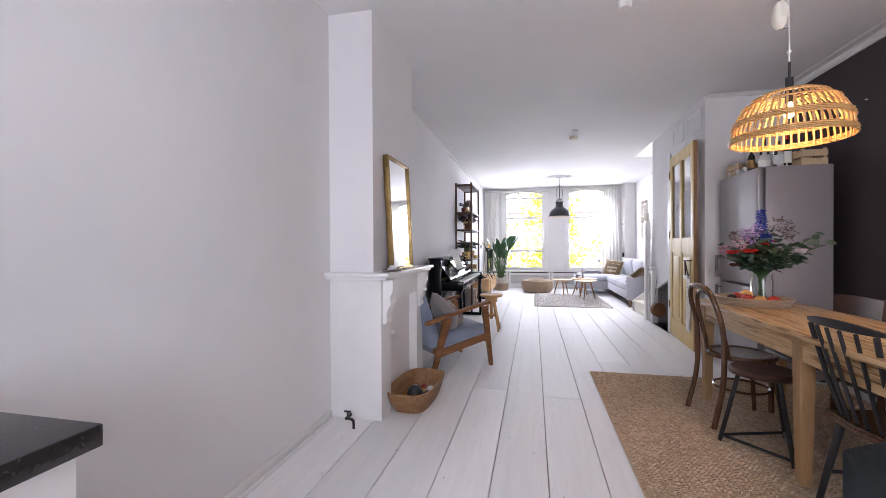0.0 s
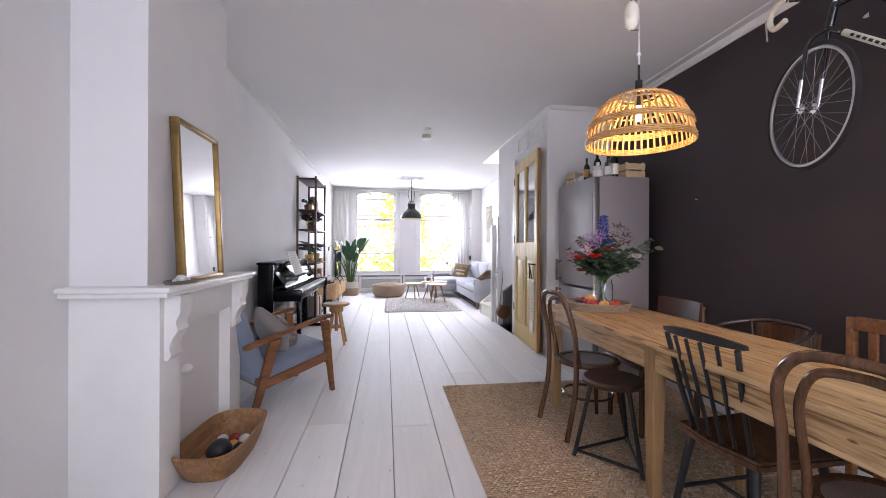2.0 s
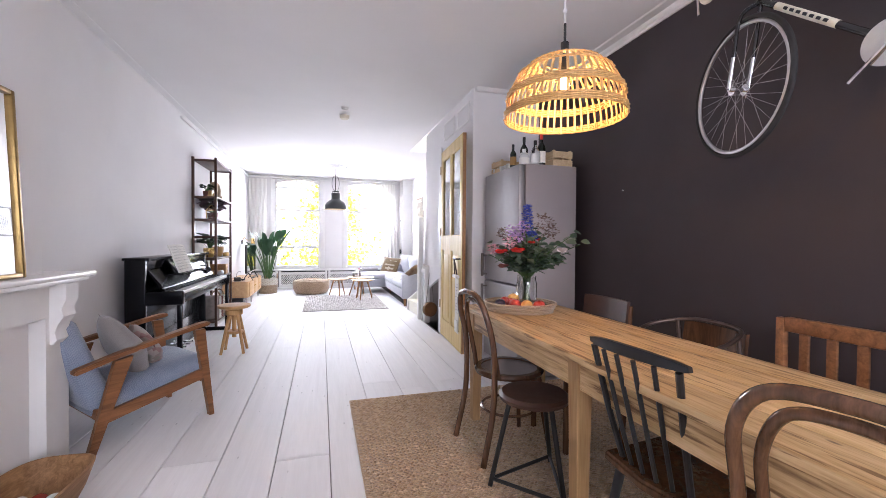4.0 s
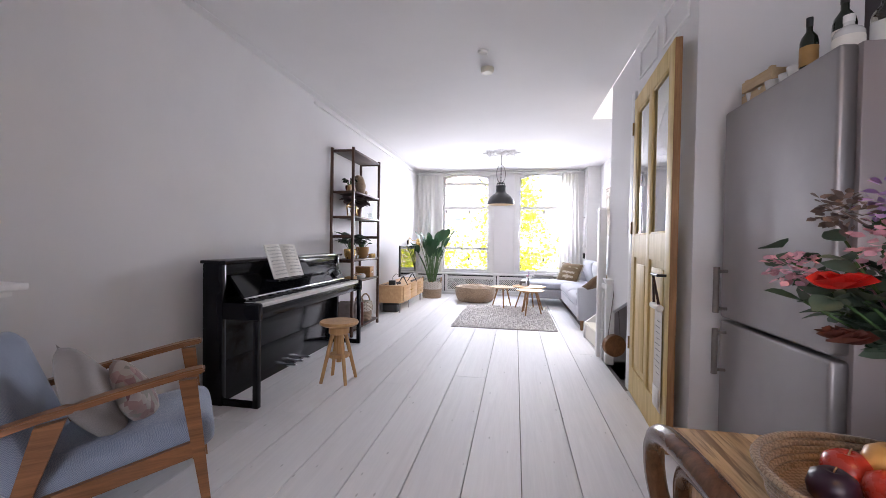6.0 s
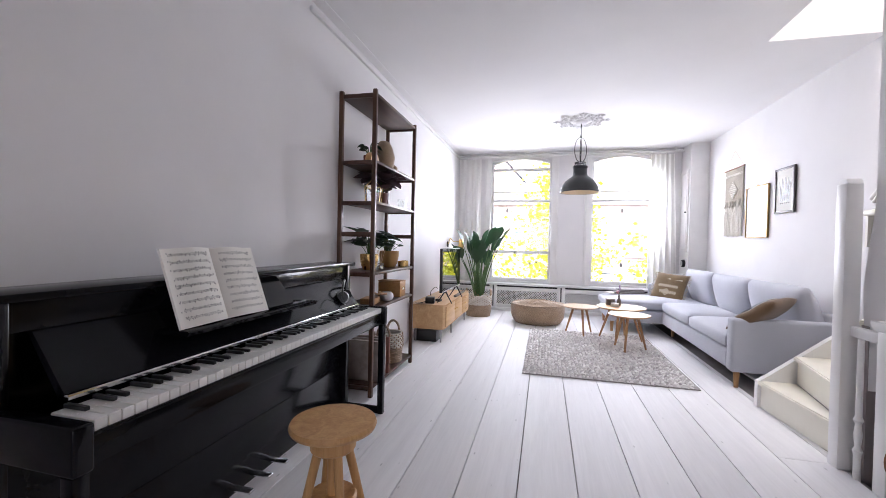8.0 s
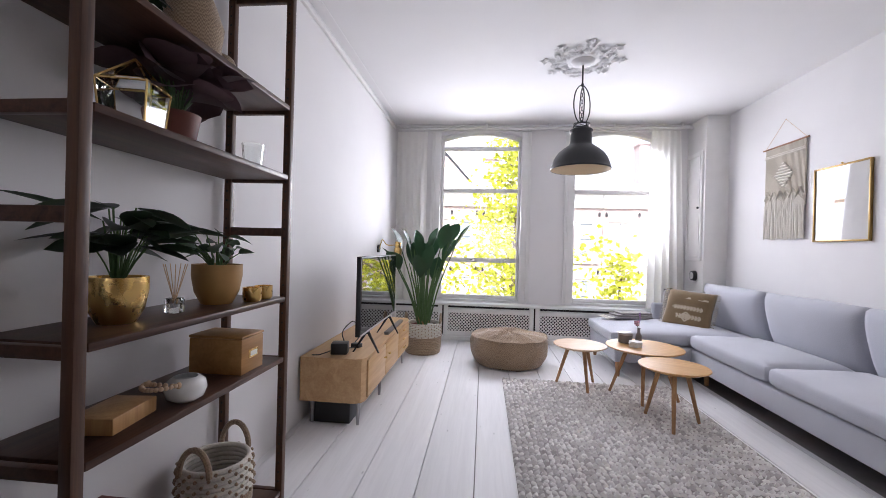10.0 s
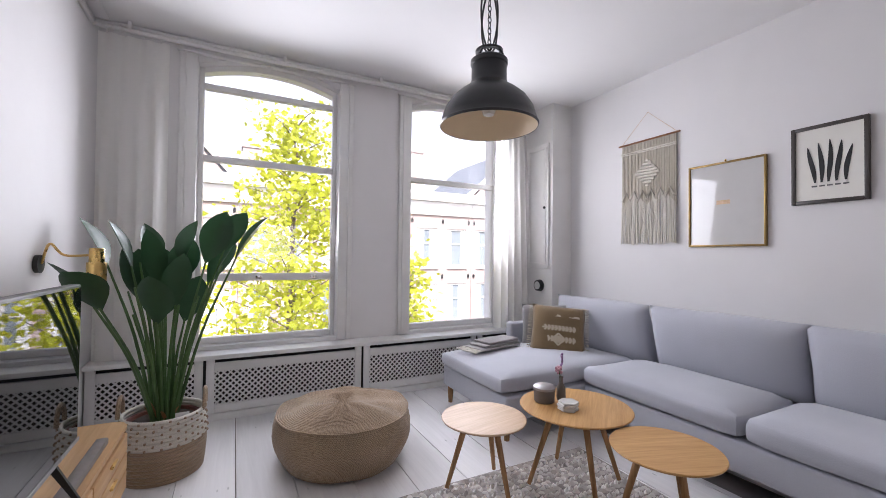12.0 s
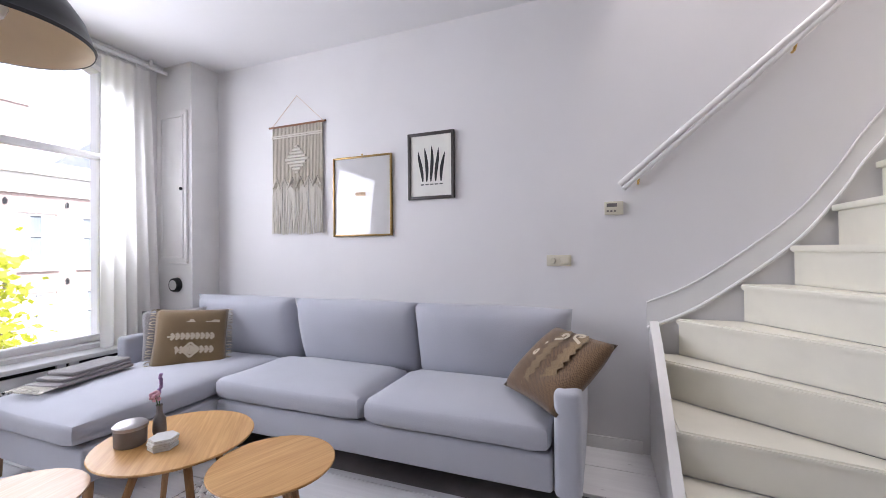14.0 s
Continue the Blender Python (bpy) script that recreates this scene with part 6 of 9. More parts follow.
# ---- fireplace ----
CHX, CY_0, CY_1 = -1.02, 2.61, 3.66
fp_ = thing("chimney_breast", "white plastered chimney breast with painted mantelpiece", "fireplace")
tagged(fp_, kind="structure")
bm = nb()
box(bm, XL, CY_0 + 0.004, 0.99, -1.075, 3.55, ZC)
part("breast", bm, WALL, fp_, soft=0)
bm = nb()
box(bm, XL, CY_0, 0.0, CHX, CY_0 + 0.19, 0.969)
box(bm, XL, CY_1 - 0.19, 0.0, CHX, CY_1, 0.969)
box(bm, XL, CY_0 + 0.19, 0.80, CHX, CY_1 - 0.19, 0.969)
part("surround", bm, WHITE, fp_, soft=0)
bm = nb()
box(bm, XL, CY_0 + 0.19, 0.0, CHX - 0.07, CY_1 - 0.19, 0.80)
part("closed_opening", bm, WALL, fp_, soft=0)
bm = nb()
ball(bm, (CHX - 0.072, 3.0, 0.52), 0.045, 14, 0.6)
part("filled_patch", bm, WALL, fp_)
bm = nb()
box(bm, XL, CY_0 - 0.07, 0.970, CHX + 0.065, 3.73, 0.993, 0.006)
box(bm, XL, CY_0 - 0.09, 0.9935, CHX + 0.085, 3.77, 1.02, 0.008)
part("mantel_shelf", bm, WHITE, fp_)
for y0 in (CY_0 + 0.04, CY_1 - 0.16):
    bm = nb()
    prism(bm, [(CHX, 0.66), (CHX + 0.012, 0.655), (CHX + 0.03, 0.68), (CHX + 0.022, 0.72), (CHX + 0.035, 0.76), (CHX + 0.06, 0.80), (CHX + 0.05, 0.84), (CHX + 0.07, 0.885), (CHX + 0.072, 0.969), (CHX, 0.969)], "y", y0, y0 + 0.11)
    part("corbel", bm, WHITE, fp_, "scrolled white corbel")
mi = thing("mantel_mirror", "tall brass-framed mirror leaning on the mantel", "mirror", pose(-1.008, 3.03, 1.022, 0, -2.6, 0))
MW, MH = 0.50, 0.845
bm = nb()
fw = 0.022
rc_ = 0.05
for y0, y1, z0, z1 in ((-MW / 2, -MW / 2 + fw, 0, MH), (MW / 2 - fw, MW / 2, 0, MH), (-MW / 2 + fw, MW / 2 - fw, 0, fw), (-MW / 2 + fw, MW / 2 - fw, MH - fw, MH)):
    box(bm, -0.022, y0, z0, 0.022, y1, z1, 0.006, 3)
part("frame", bm, GOLD_DULL, mi)
bm = nb()
box(bm, -0.012, -MW / 2 + fw, fw, 0.006, MW / 2 - fw, MH - fw)
part("mirror_glass", bm, MIRROR, mi, "clear mirror glass", soft=0)
try_ = thing("mantel_tray", "dark tray with shells and small stones", "tray", pose(-0.985, 2.74, 1.021))
bm = nb()
lathe(bm, [(0.0, 0.0), (0.9, 0.0), (1.0, 0.016), (0.95, 0.018), (0.86, 0.007), (0.0, 0.007)], seg=28)
for v in bm.verts:
    v.co.x, v.co.y = v.co.x * 0.055, v.co.y * 0.14
part("tray", bm, GREYPOT, try_)
for k, (y, r) in enumerate(((-0.03, 0.024), (0.01, 0.018), (0.05, 0.014), (-0.07, 0.013), (0.085, 0.011))):
    bm = nb()
    ball(bm, (random.uniform(-0.012, 0.012), y, 0.007 + r * 0.8), r, 10, 0.8)
    part("shell", bm, (CERAMIC, ROPE_LIGHT)[k % 2], try_)
tp = thing("gas_tap", "old dark metal gas tap at the skirting", "tap", pose(-1.22, 2.50, -0.02))
bm = nb()
rod(bm, (0.0, 0.05, 0.075), (0.0, -0.02, 0.075), 0.011, seg=10)
tube(bm, spline([(0.0, -0.015, 0.075), (0.05, -0.03, 0.075), (0.06, -0.035, 0.05), (0.06, -0.035, 0.0)]), 0.009, 8)
part("pipe", bm, BLACK, tp)
bm = nb()
rod(bm, (0.0, 0.0, 0.075), (0.0, 0.0, 0.11), 0.006, seg=8)
box(bm, -0.025, -0.006, 0.108, 0.025, 0.006, 0.12, 0.004)
part("handle", bm, BLACK, tp)

RED_BALL = surface("red_ball_lacquer", (0.30, 0.035, 0.02), 0.25, vary=0.3, scale=20, bump=0)
YELLOW_BALL = surface("orange_ball_lacquer", (0.62, 0.30, 0.05), 0.25, vary=0.3, scale=20, bump=0)
tw = thing("wooden_trough", "carved wooden trough holding old billiard balls", "bowl", pose(-0.885, 3.01, 0, 0, 0, -3))
bm = nb()
n = 40
prof = [(0.72, 0.0), (0.86, 0.06), (1.0, 0.155), (0.955, 0.16), (0.80, 0.065), (0.66, 0.022)]
rings = []
for f, z in prof:
    ring = []
    for i in range(n):
        a = 2 * math.pi * i / n
        ex = 0.55
        x = 0.175 * f * math.copysign(abs(math.cos(a)) ** ex, math.cos(a))
        y = 0.33 * f * math.copysign(abs(math.sin(a)) ** ex, math.sin(a))
        ring.append(bm.verts.new((x, y, z)))
    rings.append(ring)
for a, b in zip(rings, rings[1:]):
    for i in range(n):
        bm.faces.new((a[i], a[(i + 1) % n], b[(i + 1) % n], b[i]))
bm.faces.new(rings[0][::-1])
bm.faces.new(rings[-1])
bmesh.ops.recalc_face_normals(bm, faces=bm.faces[:])
part("trough", bm, BOWL_WOOD, tw)
for k, (x, y, r, mt) in enumerate(((0.02, -0.10, 0.066, BLACK_WOOD), (-0.03, 0.03, 0.036, RED_BALL), (0.045, 0.015, 0.036, YELLOW_BALL), (-0.05, 0.10, 0.034, CERAMIC), (0.02, 0.10, 0.036, RED_BALL), (0.08, 0.09, 0.036, CERAMIC), (0.085, -0.005, 0.034, BLACK_WOOD), (-0.06, -0.02, 0.034, YELLOW_BALL))):
    bl = thing("boule", "old coloured billiard ball lying in the wooden trough", "ball", group="balls in the trough")
    bm = nb()
    c = tw.matrix_basis @ Vector((x, y, 0.024 + r))
    ball(bm, c, r, 18)
    part("ball", bm, mt, bl, soft=180)

# ---- armchair ----
ac = thing("armchair", "teak armchair with faded blue-grey upholstery", "armchair", pose(-0.86, 4.07, 0, 0, 0, 42))
for sy in (-1, 1):
    y = sy * 0.288
    bm = nb()
    prism(bm, [(0.22, 0.60), (0.285, 0.60), (0.345, 0.0), (0.315, 0.0)], "y", y - 0.017, y + 0.017)
    part("front_leg", bm, TEAK, ac)
    bm = nb()
    prism(bm, [(-0.22, 0.50), (-0.13, 0.515), (-0.31, 0.0), (-0.35, 0.0)], "y", y - 0.017, y + 0.017)
    part("rear_leg", bm, TEAK, ac)
    bm = nb()
    prism(bm, [(-0.30, 0.15), (0.30, 0.27), (0.295, 0.335), (-0.27, 0.22)], "y", y - 0.013, y + 0.013)
    part("side_rail", bm, TEAK, ac)
    bm = nb()
    pts = [(-0.40, 0.465), (-0.2, 0.52), (0.1, 0.585), (0.24, 0.612), (0.305, 0.622), (0.318, 0.634), (0.31, 0.648), (0.24, 0.64), (0.1, 0.612), (-0.2, 0.548), (-0.40, 0.495), (-0.412, 0.48)]
    prism(bm, pts, "y", y - 0.032, y + 0.032)
    bmesh.ops.bevel(bm, geom=bm.edges[:], offset=0.006, segments=2, affect="EDGES")
    part("armrest", bm, TEAK, ac)
bm = nb()
box(bm, 0.27, -0.27, 0.24, 0.295, 0.27, 0.30, 0.004)
box(bm, -0.30, -0.27, 0.18, -0.275, 0.27, 0.24, 0.004)
part("cross_rail", bm, TEAK, ac)
bm = nb()
cushion_block(bm, -0.33, -0.262, -0.08, 0.35, 0.262, 0.08, 0.025, 0.07)
bmesh.ops.transform(bm, matrix=pose(0.01, 0, 0.285, 0, -10, 0), verts=bm.verts[:])
part("seat_cushion", bm, CHAIRBLUE, ac, soft=180)
bm = nb()
cushion_block(bm, -0.07, -0.262, 0.0, 0.07, 0.262, 0.58, 0.02, 0.065)
bmesh.ops.transform(bm, matrix=pose(-0.25, 0, 0.22, 0, -20, 0), verts=bm.verts[:])
part("back_cushion", bm, CHAIRBLUE, ac, soft=180)
am = ac.matrix_basis
c1 = thing("throw_cushion", "plain taupe cushion on the armchair", "cushion", am @ pose(-0.09, -0.07, 0.52, 0, 62, 0) @ pose(0, 0, 0, 0, 0, 40))
bm = nb()
pillow(bm, 0.37, 0.37, 0.14, 0.42, 14)
part("cover", bm, TAUPE, c1, soft=180)
FLORAL = fabric("floral_print", (0.28, 0.14, 0.12), (0.38, 0.25, 0.22), 90, blotch=0.3)
ft, fp2 = FLORAL.node_tree, FLORAL.node_tree.nodes["Principled BSDF"]
fv = ft.nodes.new("ShaderNodeTexVoronoi")
fv.inputs["Scale"].default_value = 26
ft.links.new(coords(ft), fv.inputs["Vector"])
fr_ = ramp_of(ft, [(0.0, (0.14, 0.06, 0.06)), (0.35, (0.27, 0.17, 0.16)), (0.6, (0.16, 0.15, 0.12)), (1.0, (0.36, 0.30, 0.28))])
fs_ = ft.nodes.new("ShaderNodeSeparateColor")
ft.links.new(fv.outputs["Color"], fs_.inputs[0])
ft.links.new(fs_.outputs[0], fr_.inputs[0])
ft.links.new(fr_.outputs[0], fp2.inputs["Base Color"])
c2 = thing("floral_cushion", "small floral cushion leaning in the armchair", "cushion", am @ pose(0.05, -0.01, 0.48, 0, 64, 0) @ pose(0, 0, 0, 0, 0, 44))
bm = nb()
pillow(bm, 0.28, 0.28, 0.12, 0.42, 14)
part("cover", bm, FLORAL, c2, soft=180)
so = thing("wall_socket", "white wall socket low on the wall", "socket", pose(XL + 0.002, 4.17, 0.26))
bm = nb()
box(bm, 0, -0.04, -0.04, 0.012, 0.04, 0.04, 0.004)
part("plate", bm, WHITE, so)
bm = nb()
rod(bm, (0.0122, 0, 0), (0.014, 0, 0), 0.022, seg=20)
part("hole", bm, GREYPOT, so)

# ---- jute rug ----
jr = thing("jute_rug", "coarse woven natural jute rug under the table", "rug")
JUTE = fabric("jute_weave", (0.40, 0.29, 0.19), (0.52, 0.39, 0.27), 120, blotch=0.25, bump=1.0)
jt = JUTE.node_tree
jw = jt.nodes.new("ShaderNodeTexWave")
jw.wave_type, jw.bands_direction = "BANDS", "Y"
jw.inputs["Scale"].default_value, jw.inputs["Distortion"].default_value, jw.inputs["Detail"].default_value = 20.0, 3.0, 3.0
jw.inputs["Detail Scale"].default_value = 4.0
jt.links.new(coords(jt), jw.inputs["Vector"])
jp = jt.nodes["Principled BSDF"]
bump_of(jt, jw.outputs[0], 0.9, 0.006, jp)
bm = nb()
box(bm, 0.51, 0.15, 0.0, 2.45, 4.03, 0.012, 0.004)
part("weave", bm, JUTE, jr)
verts, faces = [], []
rnd = random.Random(14)
sx, sy = 0.024, 0.0155
for j in range(int(3.86 / sy)):
    for i in range(int(1.93 / sx)):
        cx = 0.515 + sx * (i + 0.5 + 0.5 * (j % 2)) + rnd.uniform(-0.002, 0.002)
        cy = 0.155 + sy * (j + 0.5) + rnd.uniform(-0.0015, 0.0015)
        a = (0.5 if j % 2 else -0.5) + rnd.uniform(-0.12, 0.12)
        h = 0.017 + rnd.uniform(-0.002, 0.002)
        ca, sa = math.cos(a), math.sin(a)
        b = len(verts)
        for u, v, z in ((1, 0, 0.011), (0, 0.75, 0.011), (-1, 0, 0.011), (0, -0.75, 0.011), (0.45, 0, h), (-0.45, 0, h)):
            verts.append((cx + (u * ca * 0.014 - v * sa * 0.0095), cy + (u * sa * 0.014 + v * ca * 0.0095), z))
        faces += [(b, b + 1, b + 4), (b + 1, b + 2, b + 5), (b + 1, b + 5, b + 4), (b + 2, b + 3, b + 5), (b + 3, b, b + 4), (b + 3, b + 4, b + 5)]
me = bpy.data.meshes.new("braids")
me.from_pydata(verts, [], faces)
me.materials.append(JUTE)
jb = new("braid_pile", me)
jb.parent = jr
tagged(jb, kind="stuff")
smooth(jb, 80)
jg = jt.nodes.new("ShaderNodeNewGeometry")
jrr = ramp_of(jt, [(0.0, (0.32, 0.21, 0.12)), (0.5, (0.47, 0.335, 0.205)), (1.0, (0.60, 0.455, 0.30))])
jt.links.new(jg.outputs["Random Per Island"], jrr.inputs[0])
jt.links.new(jrr.outputs[0], jp.inputs["Base Color"])

# ---- dining table ----
TX0, TX1, TY0, TY1, TZ = 1.225, 1.86, 0.55, 3.55, 0.775
dt = thing("dining_table", "long scrubbed pine dining table", "table")
nB = 4
for k in range(nB):
    bm = nb()
    w = (TX1 - TX0) / nB
    box(bm, TX0 + w * k + 0.0008, TY0, TZ - 0.028, TX0 + w * (k + 1) - 0.0008, TY1, TZ, 0.003)
    part("top_board", bm, TABLE_WOOD, dt)
for x in (TX0 + 0.05, TX1 - 0.075):
    bm = nb()
    box(bm, x, TY0 + 0.05, TZ - 0.15, x + 0.024, TY1 - 0.05, TZ - 0.029, 0.002)
    part("apron", bm, TABLE_WOOD, dt)
for y in (TY0 + 0.05, TY1 - 0.075):
    bm = nb()
    box(bm, TX0 + 0.075, y, TZ - 0.15, TX1 - 0.076, y + 0.024, TZ - 0.029, 0.002)
    part("apron", bm, TABLE_WOOD, dt)
for x in (TX0 + 0.04, TX1 - 0.11):
    for y in (TY0 + 0.04, 2.30, TY1 - 0.11):
        bm = nb()
        prism(bm, [(x, y), (x + 0.072, y), (x + 0.072, y + 0.072), (x, y + 0.072)], "z", 0.0125, TZ - 0.03)
        for v in bm.verts:
            if v.co.z < 0.1:
                v.co.x = x + 0.036 + (v.co.x - x - 0.036) * 0.72
                v.co.y = y + 0.036 + (v.co.y - y - 0.036) * 0.72
        bmesh.ops.bevel(bm, geom=bm.edges[:], offset=0.004, segments=1, affect="EDGES")
        part("leg", bm, TABLE_LEG, dt)


# ---- chairs ----
CANE = fabric("cane_seat", (0.10, 0.05, 0.025), (0.17, 0.09, 0.05), 140, blotch=0.2, bump=0.8)


def bentwood(label, m, group="bentwood chairs"):
    """Faces +x; the back loops stand at -x."""
    c = thing("bentwood_chair", label, "chair", m, group)
    S = 0.46
    bm = nb()
    lathe(bm, [(0.165, S - 0.03), (0.195, S - 0.03), (0.202, S - 0.015), (0.195, S), (0.165, S)], seg=40, closed=True)
    part("seat_ring", bm, BENT, c)
    bm = nb()
    lathe(bm, [(0.0, S - 0.012), (0.165, S - 0.008)], seg=32)
    part("cane_seat", bm, CANE, c)
    for (w, h, r, ins) in ((0.185, 0.905, 0.0165, 0.0), (0.142, 0.862, 0.0135, 0.02)):
        bm = nb()
        pts = []
        lo = 0.0 if ins == 0 else S - 0.02
        arch = [(-w * 1.02, lo), (-w * 0.98, 0.30 if ins == 0 else S + 0.05), (-w * 0.98, 0.60), (-w * 0.95, h - 0.12), (-w * 0.62, h - 0.02), (0, h), (w * 0.62, h - 0.02), (w * 0.95, h - 0.12), (w * 0.98, 0.60), (w * 0.98, 0.30 if ins == 0 else S + 0.05), (w * 1.02, lo)]
        for y, z in arch:
            lean = -0.165 - 0.10 * max(0, z - S) / 0.45 - (0.09 * max(0, S - z) / S if ins == 0 else 0) + (0.02 if ins else 0)
            pts.append((lean, y, z))
        tube(bm, spline(pts, 6), r, 10)
        part("back_loop" if ins == 0 else "inner_loop", bm, BENT, c)
    for sy in (-1, 1):
        bm = nb()
        tube(bm, spline([(0.13, sy * 0.11, S - 0.02), (0.145, sy * 0.13, 0.25), (0.175, sy * 0.165, 0.0)], 6), 0.0165, 10, 0.012)
        part("front_leg", bm, BENT, c)
    bm = nb()
    lathe(bm, [(0.150, 0.225), (0.158, 0.217), (0.166, 0.225), (0.158, 0.233)], seg=36, closed=True)
    part("stretcher_ring", bm, BENT, c)
    return c


def spindle_chair(label, m):
    c = thing("spindle_chair", label, "chair", m)
    S = 0.44
    bm = nb()
    prism(bm, [(-0.19, -0.19), (0.20, -0.21), (0.23, -0.14), (0.235, 0.14), (0.20, 0.21), (-0.19, 0.19), (-0.22, 0.0)], "z", S - 0.035, S)
    bmesh.ops.bevel(bm, geom=bm.edges[:], offset=0.01, segments=2, affect="EDGES")
    part("seat", bm, BENT, c, "worn brown wooden seat")
    n = 6
    for k in range(n):
        u = 2 * k / (n - 1) - 1
        bm = nb()
        y0, y1 = u * 0.13, u * 0.165
        tube(bm, [(-0.175 + 0.02 * u * u, y0, S - 0.01), (-0.23 + 0.02 * u * u, (y0 + y1) / 2, 0.62), (-0.29 + 0.03 * u * u, y1, 0.835)], 0.0075 if abs(u) < 1 else 0.0105, 8)
        part("spindle", bm, BLACK_WOOD, c)
    bm = nb()
    top = [(-0.29 + 0.035 * (i / 8 - 1) ** 2, -0.19 + 0.38 * i / 16, 0.848 + 0.01 * math.cos((i / 8 - 1) * 1.5)) for i in range(17)]
    lo_, hi_ = [], []
    for i, (x, y, z) in enumerate(top):
        h = 0.018 * (1 - 0.55 * abs(i / 8 - 1) ** 3)
        lo_.append(((x, y, z - h), (x + 0.016, y, z - h)))
        hi_.append(((x - 0.004, y, z + h), (x + 0.012, y, z + h)))
    vl = [[bm.verts.new(p) for p in q] for q in lo_]
    vh = [[bm.verts.new(p) for p in q] for q in hi_]
    for i in range(16):
        bm.faces.new((vl[i][0], vl[i + 1][0], vh[i + 1][0], vh[i][0]))
        bm.faces.new((vl[i][1], vl[i + 1][1], vh[i + 1][1], vh[i][1]))
        bm.faces.new((vl[i][0], vl[i + 1][0], vl[i + 1][1], vl[i][1]))
        bm.faces.new((vh[i][0], vh[i + 1][0], vh[i + 1][1], vh[i][1]))
    for i in (0, 16):
        bm.faces.new((vl[i][0], vl[i][1], vh[i][1], vh[i][0]))
    bmesh.ops.recalc_face_normals(bm, faces=bm.faces[:])
    part("top_rail", bm, BLACK_WOOD, c)
    for sx, sy in ((-1, -1), (-1, 1), (1, -1), (1, 1)):
        bm = nb()
        rod(bm, (sx * 0.15, sy * 0.14, S - 0.03), (sx * 0.21, sy * 0.19, 0.0), 0.0175, 0.012, 12)
        part("leg", bm, BLACK_WOOD, c)
    bm = nb()
    for sy in (-1, 1):
        rod(bm, (-0.19, sy * 0.172, 0.16), (0.19, sy * 0.172, 0.16), 0.009, seg=8)
    rod(bm, (0, -0.172, 0.16), (0, 0.172, 0.16), 0.009, seg=8)
    part("stretcher", bm, BLACK_WOOD, c)
    return c


RZ = 0.0125
bentwood("brown bentwood chair with looped back at the table", pose(1.37, 3.12, RZ, 0, 0, 4))
spindle_chair("black spindle-back chair with brown wooden seat", pose(1.49, 2.00, RZ, 0, 0, 4))
bentwood("brown bentwood chair tucked at the table's side", pose(1.45, 1.50, RZ, 0, 0, 14))

ts = thing("workshop_stool", "old dark wooden stool on black steel tripod", "stool", pose(1.30, 2.70, RZ, 0, 0, 0))
bm = nb()
lathe(bm, [(0.0, 0.425), (0.14, 0.425), (0.165, 0.432), (0.17, 0.45), (0.155, 0.463), (0.0, 0.455)], seg=32)
part("seat", bm, LEATHER, ts)
feet = [(-0.20, 0.06), (0.04, -0.22), (0.20, 0.17)]
for fx, fy in feet:
    bm = nb()
    rod(bm, (fx * 0.55, fy * 0.55, 0.427), (fx, fy, 0.0), 0.012, seg=10)
    part("leg", bm, BLACK, ts)
bm = nb()
for (a, b), (c, d) in zip(feet, feet[1:] + feet[:1]):
    rod(bm, (a * 0.96, b * 0.96, 0.035), (c * 0.96, d * 0.96, 0.035), 0.009, seg=8)
part("foot_ring", bm, BLACK, ts)


OLDTUBE = surface("worn_bronzed_tube", (0.16, 0.115, 0.10), 0.35, metal=0.9, vary=0.3, scale=18)


def armed_chair(label, m, back_mat, tubular):
    """Faces -x (towards the table) from the wall side."""
    c = thing("dining_chair", label, "chair", m)
    S = 0.45
    bm = nb()
    box(bm, -0.21, -0.21, S - 0.03, 0.20, 0.21, S, 0.012, 3)
    part("seat", bm, back_mat, c)
    bm = nb()
    if tubular:
        pts = spline([(-0.10, -0.25, 0.66), (0.05, -0.26, 0.71), (0.21, -0.17, 0.745), (0.235, 0, 0.755), (0.21, 0.17, 0.745), (0.05, 0.26, 0.71), (-0.10, 0.25, 0.66)], 6)
        tube(bm, pts, 0.011, 10)
        for sy in (-1, 1):
            tube(bm, spline([(-0.10, sy * 0.25, 0.66), (-0.16, sy * 0.24, 0.5), (-0.19, sy * 0.22, 0.0)], 5), 0.011, 10)
            tube(bm, [(0.16, sy * 0.20, 0.74), (0.20, sy * 0.20, 0.4), (0.23, sy * 0.21, 0.0)], 0.011, 10)
        part("tube_frame", bm, OLDTUBE, c, "bent metal tube frame")
    else:
        for sy in (-1, 1):
            rod(bm, (0.19, sy * 0.19, 0.0), (0.235, sy * 0.19, 0.82), 0.018, seg=10)
            rod(bm, (-0.18, sy * 0.18, 0.0), (-0.18, sy * 0.18, S - 0.03), 0.017, seg=10)
        part("frame", bm, BENT, c)
    bm = nb()
    n = 10
    zl, zh = (0.56, 0.735) if tubular else (0.66, 0.845)
    va = []
    for i in range(n + 1):
        u = 2 * i / n - 1
        y, x = u * 0.20, 0.245 - 0.035 * u * u
        va.append([bm.verts.new(p) for p in ((x - 0.02, y, zl), (x, y, zl), (x + 0.02, y, zh), (x, y, zh))])
    for a, b in zip(va, va[1:]):
        for k in range(4):
            bm.faces.new((a[k], a[(k + 1) % 4], b[(k + 1) % 4], b[k]))
    bm.faces.new(va[0])
    bm.faces.new(va[-1])
    bmesh.ops.recalc_face_normals(bm, faces=bm.faces[:])
    part("backrest", bm, back_mat, c)
    return c


